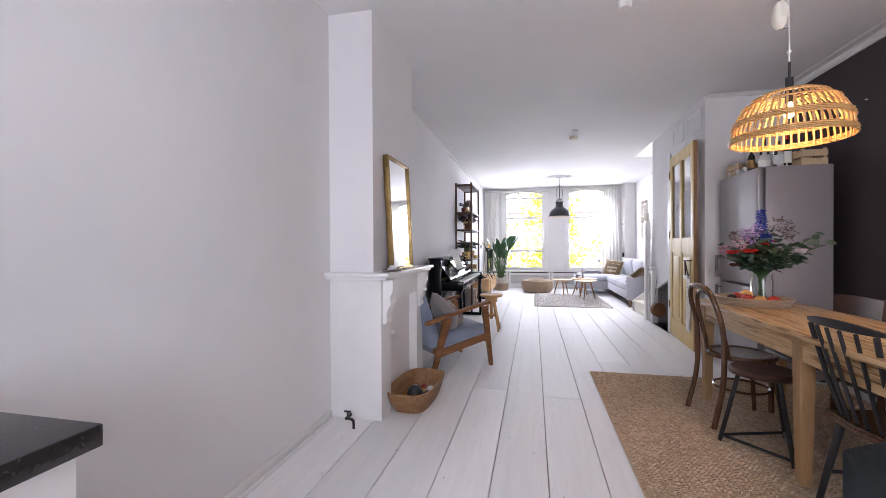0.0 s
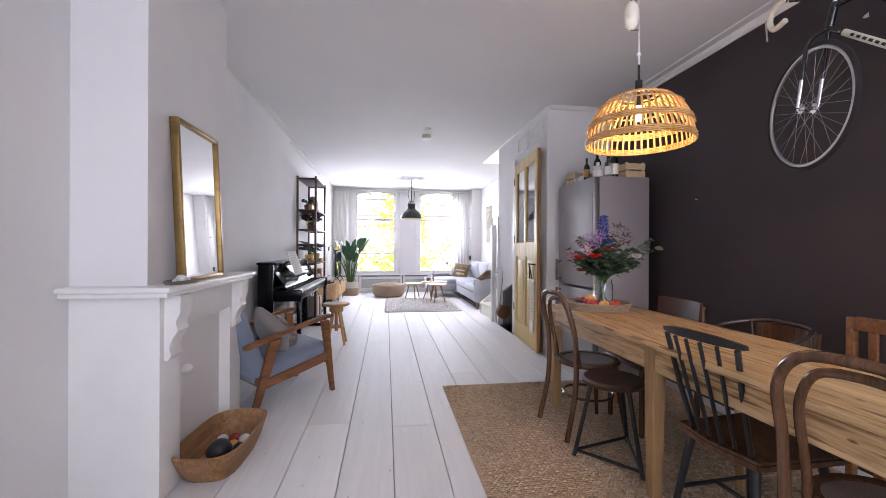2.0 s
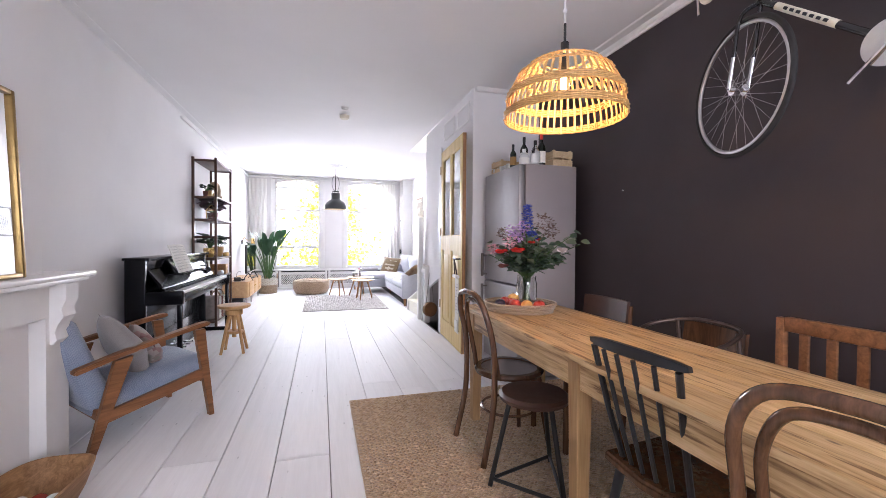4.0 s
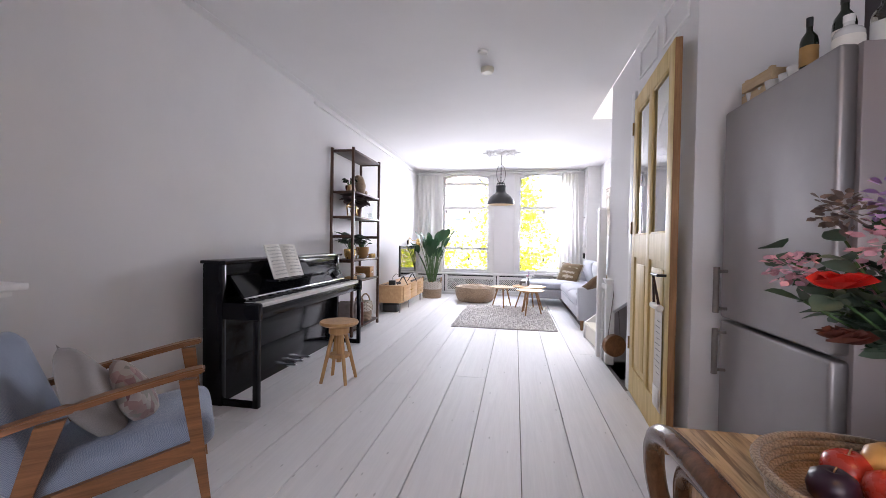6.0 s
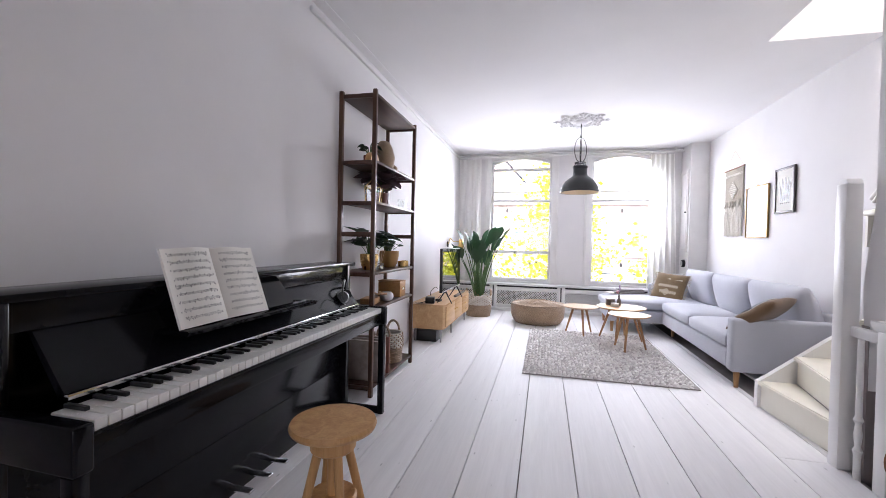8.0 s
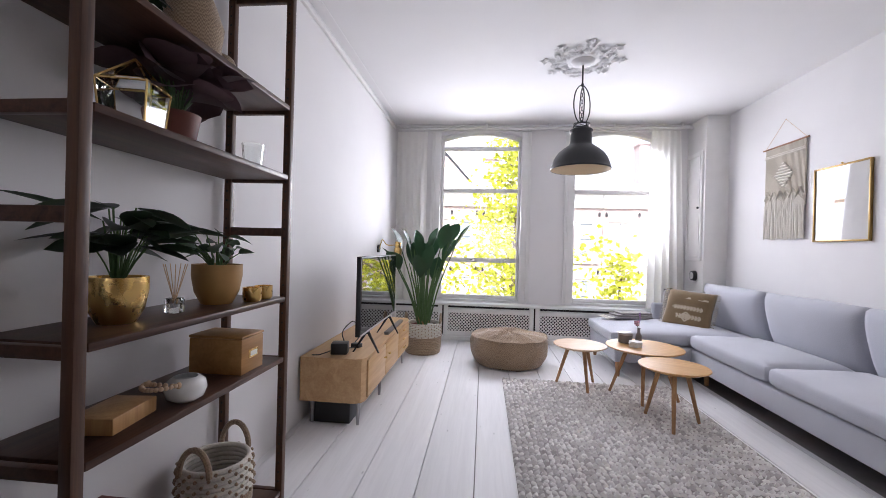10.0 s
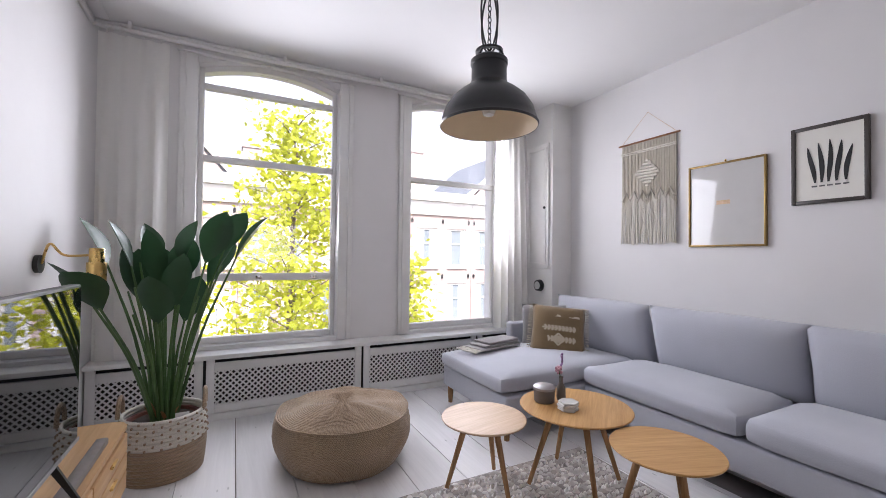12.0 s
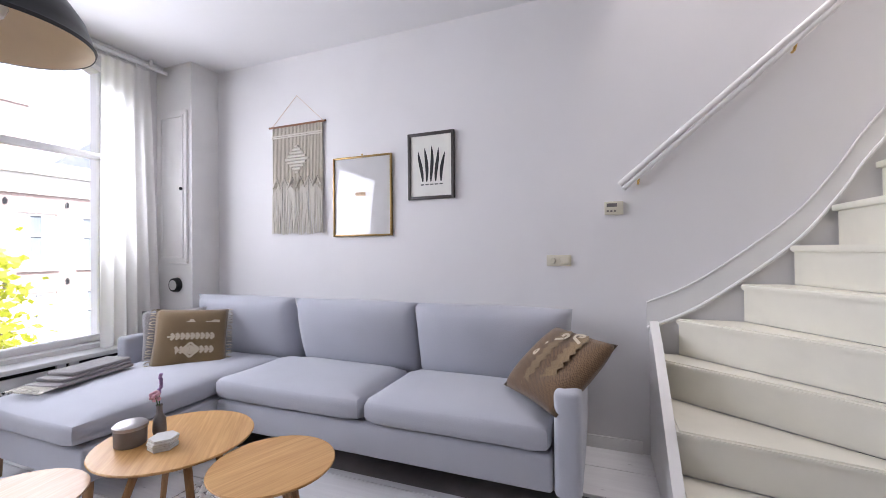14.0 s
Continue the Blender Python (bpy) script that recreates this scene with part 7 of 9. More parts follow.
armed_chair("dark brown leather dining chair against the dark wall", pose(1.81, 3.10, RZ, 0, 0, 0), LEATHER, False)
armed_chair("tubular metal chair with dark wooden backrest", pose(2.16, 2.67, RZ, 0, 0, -6), BENT, True)
wc = thing("ladder_chair", "reddish wooden slat-back chair near the dark wall", "chair", pose(2.12, 2.07, RZ))
for sy in (-1, 1):
    bm = nb()
    box(bm, 0.17, sy * 0.19 - 0.018, 0.0, 0.205, sy * 0.19 + 0.018, 0.86, 0.006)
    box(bm, -0.20, sy * 0.19 - 0.018, 0.0, -0.165, sy * 0.19 + 0.018, 0.44, 0.006)
    part("leg", bm, TEAK, wc)
bm = nb()
box(bm, -0.21, -0.215, 0.44, 0.165, 0.215, 0.465, 0.006)
part("seat", bm, TEAK, wc)
bm = nb()
box(bm, 0.172, -0.172, 0.80, 0.203, 0.172, 0.865, 0.006)
part("top_rail", bm, TEAK, wc)
bm = nb()
box(bm, 0.176, -0.172, 0.55, 0.198, 0.172, 0.59, 0.004)
part("lower_rail", bm, TEAK, wc)
for y in (-0.10, 0.0, 0.10):
    bm = nb()
    box(bm, 0.18, y - 0.018, 0.59, 0.196, y + 0.018, 0.80, 0.003)
    part("slat", bm, TEAK, wc)
PLASTIC = surface("grey_moulded_plastic", (0.030, 0.036, 0.040), 0.42, vary=0.25, bump=0.05)
gs = thing("moulded_chair", "dark grey moulded shell chair at the table's end", "chair", pose(0.81, 0.85, RZ, 0, 0, 40))
bm = nb()
n = 14
rows = []
for j in range(n + 1):
    t = j / n
    row = []
    for i in range(n + 1):
        u = 2 * i / n - 1
        if t < 0.5:
            x, z = 0.22 - 0.80 * t, 0.44 + 0.03 * u * u + 0.0 * t
            w = 0.21
        else:
            q = (t - 0.5) / 0.5
            x, z = -0.18 - 0.10 * q + 0.07 * u * u, 0.44 + 0.47 * q - 0.09 * u * u * q
            w = 0.21 - 0.03 * q
        row.append(bm.verts.new((x, u * w, z)))
    rows.append(row)
for a, b in zip(rows, rows[1:]):
    for i in range(n):
        bm.faces.new((a[i], a[i + 1], b[i + 1], b[i]))
bmesh.ops.solidify(bm, geom=bm.faces[:], thickness=0.012)
part("shell", bm, PLASTIC, gs, soft=180)
for sx, sy in ((-1, -1), (-1, 1), (1, -1), (1, 1)):
    bm = nb()
    rod(bm, (sx * 0.11, sy * 0.11, 0.435), (sx * 0.20, sy * 0.20, 0.0), 0.013, 0.010, 10)
    part("leg", bm, OAK_LEG, gs)

# ---- tray, fruit, flowers ----
fr = thing("fruit_tray", "shallow oval woven tray on the table", "tray", pose(1.497, 3.235, TZ, 0, 0, -36))
for k in range(5):
    bm = nb()
    sc2 = 0.9 + 0.028 * k
    seg = 48
    rings = []
    for i in range(seg):
        a = 2 * math.pi * i / seg
        q = 0.0075 * (1 + 0.3 * math.sin(i * math.pi + k * math.pi))
        rings.append([bm.verts.new(((0.217 * sc2 + q * math.cos(c)) * math.cos(a), (0.192 * sc2 + q * math.cos(c)) * math.sin(a), 0.008 + 0.0115 * k + 0.0075 * math.sin(c))) for c in [2 * math.pi * j / 6 for j in range(6)]])
    for i in range(seg):
        for j in range(6):
            bm.faces.new((rings[i][j], rings[(i + 1) % seg][j], rings[(i + 1) % seg][(j + 1) % 6], rings[i][(j + 1) % 6]))
    part("woven_row", bm, ROPE, fr, soft=180)
bm = nb()
lathe(bm, [(0.0, 0.002), (1.0, 0.002), (1.0, 0.008), (0.0, 0.008)], seg=40)
for v in bm.verts:
    v.co.x, v.co.y = v.co.x * 0.205, v.co.y * 0.178
part("base", bm, ROPE, fr)
APPLE = surface("red_apple_skin", (0.50, 0.05, 0.03), 0.28, vary=0.45, scale=14, bump=0.03)
PEACH = surface("yellow_apple_skin", (0.66, 0.36, 0.10), 0.32, vary=0.35, scale=12, bump=0.03)
PLUM = surface("dark_plum_skin", (0.03, 0.015, 0.03), 0.35, vary=0.3, scale=14, bump=0.03)
fm = fr.matrix_basis
for k, (x, y, z, r, mt, nm) in enumerate(((-0.10, 0.04, 0.0, 0.037, APPLE, "red apple"), (-0.05, 0.0, 0.0, 0.036, APPLE, "red apple"), (-0.02, -0.06, 0.0, 0.038, APPLE, "red apple"), (0.055, -0.075, 0.0, 0.037, PEACH, "yellow-red apple"), (0.125, -0.06, 0.0, 0.038, APPLE, "red apple"), (-0.05, 0.06, 0.02, 0.038, PEACH, "yellow-red apple"), (-0.115, -0.04, 0.0, 0.034, PLUM, "dark plum"), (0.02, 0.0, 0.0, 0.033, PLUM, "dark plum"))):
    f = thing("apple" if mt is not PLUM else "plum", nm + " lying in the woven tray", "fruit", fm @ pose(x, y, 0.009 + z, 0, 0, k * 50), "fruit in the tray")
    bm = nb()
    lathe(bm, [(0.0, 0.012 * r / 0.037), (r * 0.45, 0.0), (r * 0.9, r * 0.5), (r, r * 0.95), (r * 0.85, r * 1.5), (r * 0.45, r * 1.78), (r * 0.12, r * 1.7), (0.0, r * 1.62)], seg=22)
    part("flesh", bm, mt, f, soft=180)
    bm = nb()
    tube(bm, [(0, 0, r * 1.6), (0.002, 0.001, r * 1.85), (0.005, 0.002, r * 2.0)], 0.0014, 5)
    part("stalk", bm, OAK_LEG, f)

VX, VY = 1.585, 3.31
va_ = thing("flower_vase", "clear glass vase with a mixed garden bouquet", "vase", pose(VX, VY, TZ + 0.012))
bm = nb()
lathe(bm, [(0.0, 0.0), (0.058, 0.0), (0.064, 0.01), (0.066, 0.15), (0.058, 0.18), (0.062, 0.20), (0.058, 0.20), (0.054, 0.18), (0.061, 0.148), (0.059, 0.014), (0.0, 0.014)], seg=32)
part("glass", bm, CLEARGLASS, va_)
rnd = random.Random(9)


def spray(u, d, z):
    """A place in the bouquet: u across the table's diagonal, d towards its near side, z above its foot."""
    u, d, z = 0.76 * u, 0.76 * d, 0.2 + 0.76 * (z - 0.2)
    return Vector((0.863 * u - 0.505 * d, -0.505 * u - 0.863 * d, z))


bl, bs = nb(), nb()
for k in range(96):
    a, e = rnd.uniform(0, 2 * math.pi), rnd.uniform(0.0, 1.0) ** 0.75 * 1.12
    Lr = rnd.uniform(0.16, 0.335) * (1.0 - 0.2 * e)
    tip = Vector((math.cos(a) * math.sin(e) * Lr, math.sin(a) * math.sin(e) * Lr, 0.205 + math.cos(e) * Lr))
    tube(bs, spline([(0.032 * math.cos(a + 2), 0.032 * math.sin(a + 2), 0.018), (0.025 * math.cos(a), 0.025 * math.sin(a), 0.19), tip], 4), 0.0024, 5)
    for j in range(8):
        t = 0.4 + 0.6 * j / 7
        b = Vector((0.025 * math.cos(a), 0.025 * math.sin(a), 0.19)).lerp(tip, t)
        an = rnd.uniform(0, 6.28)
        dv = Vector((math.cos(an), math.sin(an), rnd.uniform(-0.4, 0.6)))
        leaf(bl, b, b + dv * rnd.uniform(0.035, 0.062), rnd.uniform(0.030, 0.052), 0.006, 4, 0.1, 0.5)
for u, d, z in ((0.43, 0.02, 0.47), (0.37, 0.06, 0.55), (0.34, 0.0, 0.40), (0.30, 0.05, 0.33), (-0.24, 0.05, 0.33), (-0.30, 0.02, 0.45), (0.16, 0.12, 0.27), (0.0, 0.14, 0.24)):
    tip, foot = spray(u, d, z), spray(u * 0.06, d * 0.06, 0.19)
    tube(bs, spline([foot, foot.lerp(tip, 0.5) + Vector((0, 0, 0.03)), tip], 4), 0.0024, 5)
    for j in range(9):
        b = foot.lerp(tip, 0.45 + 0.55 * j / 8) + Vector((0, 0, 0.02))
        an = rnd.uniform(0, 6.28)
        leaf(bl, b, b + Vector((math.cos(an), math.sin(an), rnd.uniform(-0.3, 0.5))) * rnd.uniform(0.05, 0.075), rnd.uniform(0.045, 0.06), 0.006, 4, 0.1, 0.5)
part("stem", bs, STEM, va_)
part("foliage", bl, EUCA, va_, soft=60)


def blossom(name, mat, c, r, petals, cup, label):
    bm = nb()
    for ring in range(3):
        for k in range(petals):
            a = 2 * math.pi * k / petals + ring * 0.4
            rr = r * (1 - 0.25 * ring)
            b = Vector(c)
            leaf(bm, b + Vector((0, 0, 0.004 * ring)), b + Vector((math.cos(a) * rr, math.sin(a) * rr, rr * (cup + 0.35 * ring))), rr * 1.0, 0.0, 4, 0.15, 0.6)
    part(name, bm, mat, va_, label, soft=60)


for u, d, z, rad in ((-0.065, 0.20, 0.40, 0.052), (-0.20, 0.15, 0.39, 0.045), (0.04, 0.15, 0.475, 0.025), (0.10, 0.10, 0.50, 0.022)):
    blossom("red_anemone", REDFLOWER, spray(u, d, z), rad, 7, 0.35, "bright red anemone")
blossom("dark_rose", TERRA, spray(-0.19, 0.12, 0.27), 0.04, 8, 0.4, "dark maroon blossom")
blossom("pale_rose", WHITEFLOWER, spray(0.285, 0.13, 0.40), 0.036, 9, 0.75, "pale pink rose")
for base, count, high in ((spray(0.0, 0.05, 0.56), 64, 0.23), (spray(0.04, 0.14, 0.51), 22, 0.06)):
    bm = nb()
    for k in range(count):
        a = k * 2.4
        z = k / count * high * 0.78
        rad = 0.031 * (1 - 0.45 * k / count)
        p = base + Vector((math.cos(a) * rad, math.sin(a) * rad, z))
        for q in range(4):
            b2 = a + q * 1.7
            leaf(bm, p, p + Vector((math.cos(b2), math.sin(b2), 0.4)) * 0.017, 0.015, 0, 3, 0.1, 0.5)
    part("delphinium", bm, BLUEFLOWER, va_, "blue delphinium spike", soft=60)
for u, d, z, mt, rad, lb in ((-0.12, 0.10, 0.58, LILAC, 0.05, "lilac blossom cluster"), (-0.03, 0.14, 0.60, LILAC, 0.045, "lilac blossom cluster"), (-0.13, 0.15, 0.49, PINKFLOWER, 0.05, "dusty pink cluster"),
                             (-0.28, 0.05, 0.43, PINKFLOWER, 0.045, "dusty pink cluster"), (-0.20, 0.08, 0.56, PURPLEHEAD, 0.045, "faded brown cluster"), (-0.07, 0.16, 0.53, LILAC, 0.035, "lilac blossom cluster"),
                             (0.13, 0.03, 0.65, PURPLEHEAD, 0.075, "faded purple allium head"), (0.19, 0.02, 0.58, PURPLEHEAD, 0.06, "faded purple allium head")):
    bm = nb()
    c = spray(u, d, z)
    for k in range(90):
        v = Vector((rnd.gauss(0, 1), rnd.gauss(0, 1), rnd.gauss(0, 0.8))).normalized() * rad * 0.82 * rnd.uniform(0.4, 1.05)
        p = c + v
        a = rnd.uniform(0, 6.3)
        leaf(bm, p, p + v.normalized() * 0.012 + Vector((math.cos(a), math.sin(a), 0)) * 0.009, 0.014, 0, 3, 0.1, 0.5)
    tube(bm, [(c.x * 0.15, c.y * 0.15, 0.2), (c.x * 0.5, c.y * 0.5, 0.2 + (z - 0.2) * 0.6), tuple(c)], 0.002, 5)
    part("blossom_cluster", bm, mt, va_, lb, soft=60)

# ---- rattan pendant ----
RATTAN = wood("rattan", (0.48, 0.27, 0.09), (0.66, 0.43, 0.18), 0.45, "z", 1.5)
RX, RY, RZ0 = 1.35, 2.55, 1.762
rp = thing("rattan_pendant", "large woven rattan dome lamp, lit, on a counterweight cord", "pendant lamp", pose(RX, RY, RZ0))
RR = 0.262


def dome(t):
    return RR * math.cos(t) ** 0.75, 0.262 * math.sin(t) ** 0.9


for k in range(48):
    a = 2 * math.pi * k / 48
    bm = nb()
    pts = []
    for i in range(9):
        t = (math.pi / 2 - 0.32) * i / 8
        r, z = dome(t)
        pts.append((r * math.cos(a), r * math.sin(a), z))
    w = 0.0052
    sd = Vector((-math.sin(a), math.cos(a), 0)) * w
    va = [(bm.verts.new(Vector(p) - sd), bm.verts.new(Vector(p) + sd)) for p in pts]
    vb = [(bm.verts.new(Vector(p) * 0.985 - sd), bm.verts.new(Vector(p) * 0.985 + sd)) for p in pts]
    for i in range(8):
        bm.faces.new((va[i][0], va[i][1], va[i + 1][1], va[i + 1][0]))
        bm.faces.new((vb[i][0], vb[i][1], vb[i + 1][1], vb[i + 1][0]))
        for j in (0, 1):
            bm.faces.new((va[i][j], va[i + 1][j], vb[i + 1][j], vb[i][j]))
    part("rib", bm, RATTAN, rp, soft=30)
for z_, n_ in ((0.0, 4), (0.085, 4), (0.19, 1), (0.228, 1), (0.247, 2)):
    for j in range(n_):
        zz = z_ + 0.0085 * j
        t = math.asin(min(1, (zz / 0.262) ** (1 / 0.9)))
        r, _ = dome(t)
        bm = nb()
        rings = []
        for i in range(60):
            a = 2 * math.pi * i / 60
            o = 0.0045 * math.sin(i * math.pi / 1 + j * math.pi + 0.5)
            rings.append([bm.verts.new(((r + 0.003 + o + 0.005 * math.cos(c)) * math.cos(a), (r + 0.003 + o + 0.005 * math.cos(c)) * math.sin(a), zz + 0.005 * math.sin(c))) for c in (0, 1.57, 3.14, 4.71)])
        for i in range(60):
            for q in range(4):
                bm.faces.new((rings[i][q], rings[(i + 1) % 60][q], rings[(i + 1) % 60][(q + 1) % 4], rings[i][(q + 1) % 4]))
        part("woven_band", bm, RATTAN, rp, soft=180)
bm = nb()
rod(bm, (0, 0, 0.20), (0, 0, 0.335), 0.018, seg=16)
rod(bm, (0, 0, 0.335), (0, 0, 0.42), 0.006, seg=8)
part("socket", bm, BLACK, rp)
BULB = emission("warm_filament_glow", (1.0, 0.55, 0.18), 9.0)
bm = nb()
lathe(bm, [(0.0, 0.118), (0.016, 0.123), (0.024, 0.142), (0.021, 0.166), (0.013, 0.188), (0.012, 0.205)], seg=20)
part("bulb", bm, BULB, rp, "glowing warm bulb")
bm = nb()
tube(bm, [(0, 0, 0.42), (0.0, 0, 0.60), (-0.005, 0, 0.76), (-0.012, 0, ZC - RZ0)], 0.0042, 8)
tube(bm, [(-0.055, 0, 0.76), (-0.05, 0, 0.9), (-0.04, 0, ZC - RZ0)], 0.0035, 8)
tube(bm, [(-0.035, 0, 0.74), (-0.03, 0, 0.9), (-0.02, 0, ZC - RZ0)], 0.0035, 8)
part("cord", bm, WHITE, rp, "white cords")
bm = nb()
ball(bm, (0, 0, 0.475), 0.011, 10)
part("cord_bead", bm, WHITE, rp)
bm = nb()
lathe(bm, [(0.0, 0.60), (0.012, 0.60), (0.03, 0.625), (0.038, 0.665), (0.038, 0.70), (0.028, 0.735), (0.012, 0.75), (0.0, 0.755)], (-0.045, 0, 0), 24)
part("counterweight", bm, CREAM, rp, "cream ceramic counterweight")
bm = nb()
tube(bm, [(-0.045, 0, 0.755), (-0.045, 0, 0.79)], 0.006, 6)
tube(bm, [(-0.045, 0, 0.60), (-0.02, 0, 0.605), (0.0, 0, 0.605)], 0.003, 6)
lathe(bm, [(0.0, 0.0), (0.04, 0.0), (0.045, -0.02), (0.0, -0.03)], (-0.02, 0, ZC - RZ0), 20)
part("fittings", bm, GREYPOT, rp)
lamp_d = bpy.data.lights.new("rattan_bulb", "POINT")
lamp_d.energy, lamp_d.color, lamp_d.shadow_soft_size = 1.0, (1.0, 0.58, 0.24), 0.03
lamp_o = new("rattan_bulb_light", lamp_d)
lamp_o.location = (RX, RY, RZ0 + 0.075)

# ---- fridge and what stands on it ----
FX0, FX1, FY0, FY1, FZ = 1.93, 2.50, 4.10, 4.86, 1.885
fg = thing("fridge_freezer", "tall brushed steel fridge-freezer with grey sides", "fridge")
bm = nb()
box(bm, FX0 + 0.065, FY0, 0.02, FX1, FY1, FZ, 0.008)
part("cabinet", bm, STEEL_SIDE, fg)
for z0, z1 in ((0.06, 0.815), (0.83, FZ - 0.005)):
    bm = nb()
    box(bm, FX0, FY0 + 0.004, z0, FX0 + 0.06, FY1 - 0.004, z1, 0.014, 3)
    d = part("door", bm, STEEL, fg)
    hz = (0.55, 0.78) if z0 < 0.5 else (0.86, 1.09)
    bm = nb()
    rod(bm, (FX0 - 0.05, FY1 - 0.07, hz[0]), (FX0 - 0.05, FY1 - 0.07, hz[1]), 0.014, seg=12)
    for z in hz:
        rod(bm, (FX0 + 0.002, FY1 - 0.07, z + (0.02 if z == hz[0] else -0.02)), (FX0 - 0.05, FY1 - 0.07, z + (0.02 if z == hz[0] else -0.02)), 0.008, seg=8)
    part("handle", bm, GREYPOT, d, "dark grey bar handle")
for x in (FX0 + 0.1, FX1 - 0.05):
    for y in (FY0 + 0.05, FY1 - 0.05):
        bm = nb()
        rod(bm, (x, y, 0), (x, y, 0.025), 0.018, seg=10)
        part("foot", bm, BLACK, fg)
CRATE = wood("crate_pine", (0.45, 0.32, 0.18), (0.62, 0.48, 0.30), 0.6, "y", 1.0)


def crate(label, m, w, d, h):
    c = thing("wooden_crate", label, "crate", m, "crates on the fridge")
    for k in range(2):
        z = k * (h / 2)
        bm = nb()
        box(bm, -w / 2, -d / 2, z + 0.004, w / 2, -d / 2 + 0.008, z + h / 2 - 0.012)
        box(bm, -w / 2, d / 2 - 0.008, z + 0.004, w / 2, d / 2, z + h / 2 - 0.012)
        box(bm, -w / 2, -d / 2 + 0.008, z + 0.004, -w / 2 + 0.008, d / 2 - 0.008, z + h / 2 - 0.012)
        box(bm, w / 2 - 0.008, -d / 2 + 0.008, z + 0.004, w / 2, d / 2 - 0.008, z + h / 2 - 0.012)
        part("slat", bm, CRATE, c, soft=0)
    bm = nb()
    for sx in (-1, 1):
        for sy in (-1, 1):
            x, y = sx * (w / 2 - 0.018), sy * (d / 2 - 0.018)
            box(bm, x - 0.01, y - 0.01, 0.0, x + 0.01, y + 0.01, h)
    box(bm, -w / 2 + 0.008, -d / 2 + 0.008, 0.0, w / 2 - 0.008, d / 2 - 0.008, 0.008)
    part("corner_posts", bm, CRATE, c, soft=0)
    return c


crate("small pale wooden crate on top of the fridge", pose(2.385, 4.22, FZ), 0.20, 0.15, 0.15)
crate("open wooden crate further back on the fridge", pose(2.10, 4.70, FZ, 0, 0, 5), 0.24, 0.20, 0.13)


def bottle(label, x, y, h, r, mat, band, cap):
    b = thing("bottle", label, "bottle", pose(x, y, FZ), "bottles on the fridge")
    bm = nb()
    lathe(bm, [(0.0, 0.0), (r * 0.95, 0.0), (r, 0.008), (r, h * 0.58), (r * 0.85, h * 0.66), (r * 0.36, h * 0.76), (r * 0.34, h * 0.95), (0.0, h * 0.95)], seg=22)
    part("glass", bm, mat, b)
    bm = nb()
    lathe(bm, [(r + 0.0006, h * 0.15), (r + 0.0008, h * 0.16), (r + 0.0008, h * 0.48), (r + 0.0006, h * 0.49)], seg=22)
    part("paper_label", bm, band, b, "plain paper label")
    bm = nb()
    lathe(bm, [(r * 0.36, h * 0.84), (r * 0.38, h * 0.85), (r * 0.38, h), (0.0, h)], seg=14)
    part("cap", bm, cap, b)


DKGLASS = surface("dark_bottle_glass", (0.010, 0.018, 0.010), 0.08, vary=0.1, bump=0, coat=0.4)
bottle("dark wine bottle with a red cap", 2.24, 4.27, 0.31, 0.037, DKGLASS, PAPER, REDFLOWER)
bottle("dark green wine bottle on the fridge", 2.10, 4.34, 0.29, 0.036, DKGLASS, PAPER, BLACK)
bottle("clear spirit bottle with white label", 2.16, 4.24, 0.24, 0.04, CLEARGLASS, CERAMIC, BLACK)
bottle("small dark bottle on the fridge", 2.02, 4.40, 0.23, 0.03, DKGLASS, YELLOWPOT, BLACK)
bottle("squat white flask on the fridge", 2.06, 4.26, 0.16, 0.045, CERAMIC, PAPER, WHITE)
for k in range(5):
    cup = thing("small_cup", "small white stacked cup on the fridge", "cup", pose(2.0 + 0.012 * (k % 2), 4.44 + 0.075 * k, FZ), "cups on the fridge")
    bm = nb()
    lathe(bm, [(0.0, 0.0), (0.022, 0.0), (0.032, 0.055), (0.029, 0.055), (0.02, 0.006), (0.0, 0.006)], seg=18)
    part("cup", bm, CERAMIC, cup)

# ---- old pine door ----
dr = thing("door_1", "old stripped pine door with two tall glass panes", "door")
tagged(dr, kind="structure")
dx0, dx1 = XD - 0.022, XD + 0.018
y0, y1, z1 = 5.0, DY1 - 0.006, 2.36
ym = (y0 + y1) / 2
bm = nb()
sw_ = 0.105
box(bm, dx0, y0, 0.008, dx1, y0 + sw_, z1, 0.003)
box(bm, dx0, y1 - sw_, 0.008, dx1, y1, z1, 0.003)
box(bm, dx0, ym - 0.045, 0.225, dx1, ym + 0.045, z1 - 0.12, 0.003)
part("stile", bm, PINE, dr)
bm = nb()
for a, b in ((0.008, 0.225), (1.10, 1.27), (z1 - 0.12, z1)):
    for c, d in ((y0 + sw_, ym - 0.045), (ym + 0.045, y1 - sw_)):
        box(bm, dx0 + 0.0005, c, a, dx1 - 0.0005, d, b)
box(bm, dx0 + 0.0005, ym - 0.045, 0.008, dx1 - 0.0005, ym + 0.045, 0.225)
box(bm, dx0 + 0.0005, ym - 0.045, z1 - 0.12, dx1 - 0.0005, ym + 0.045, z1)
part("rail", bm, PINE, dr, soft=0)
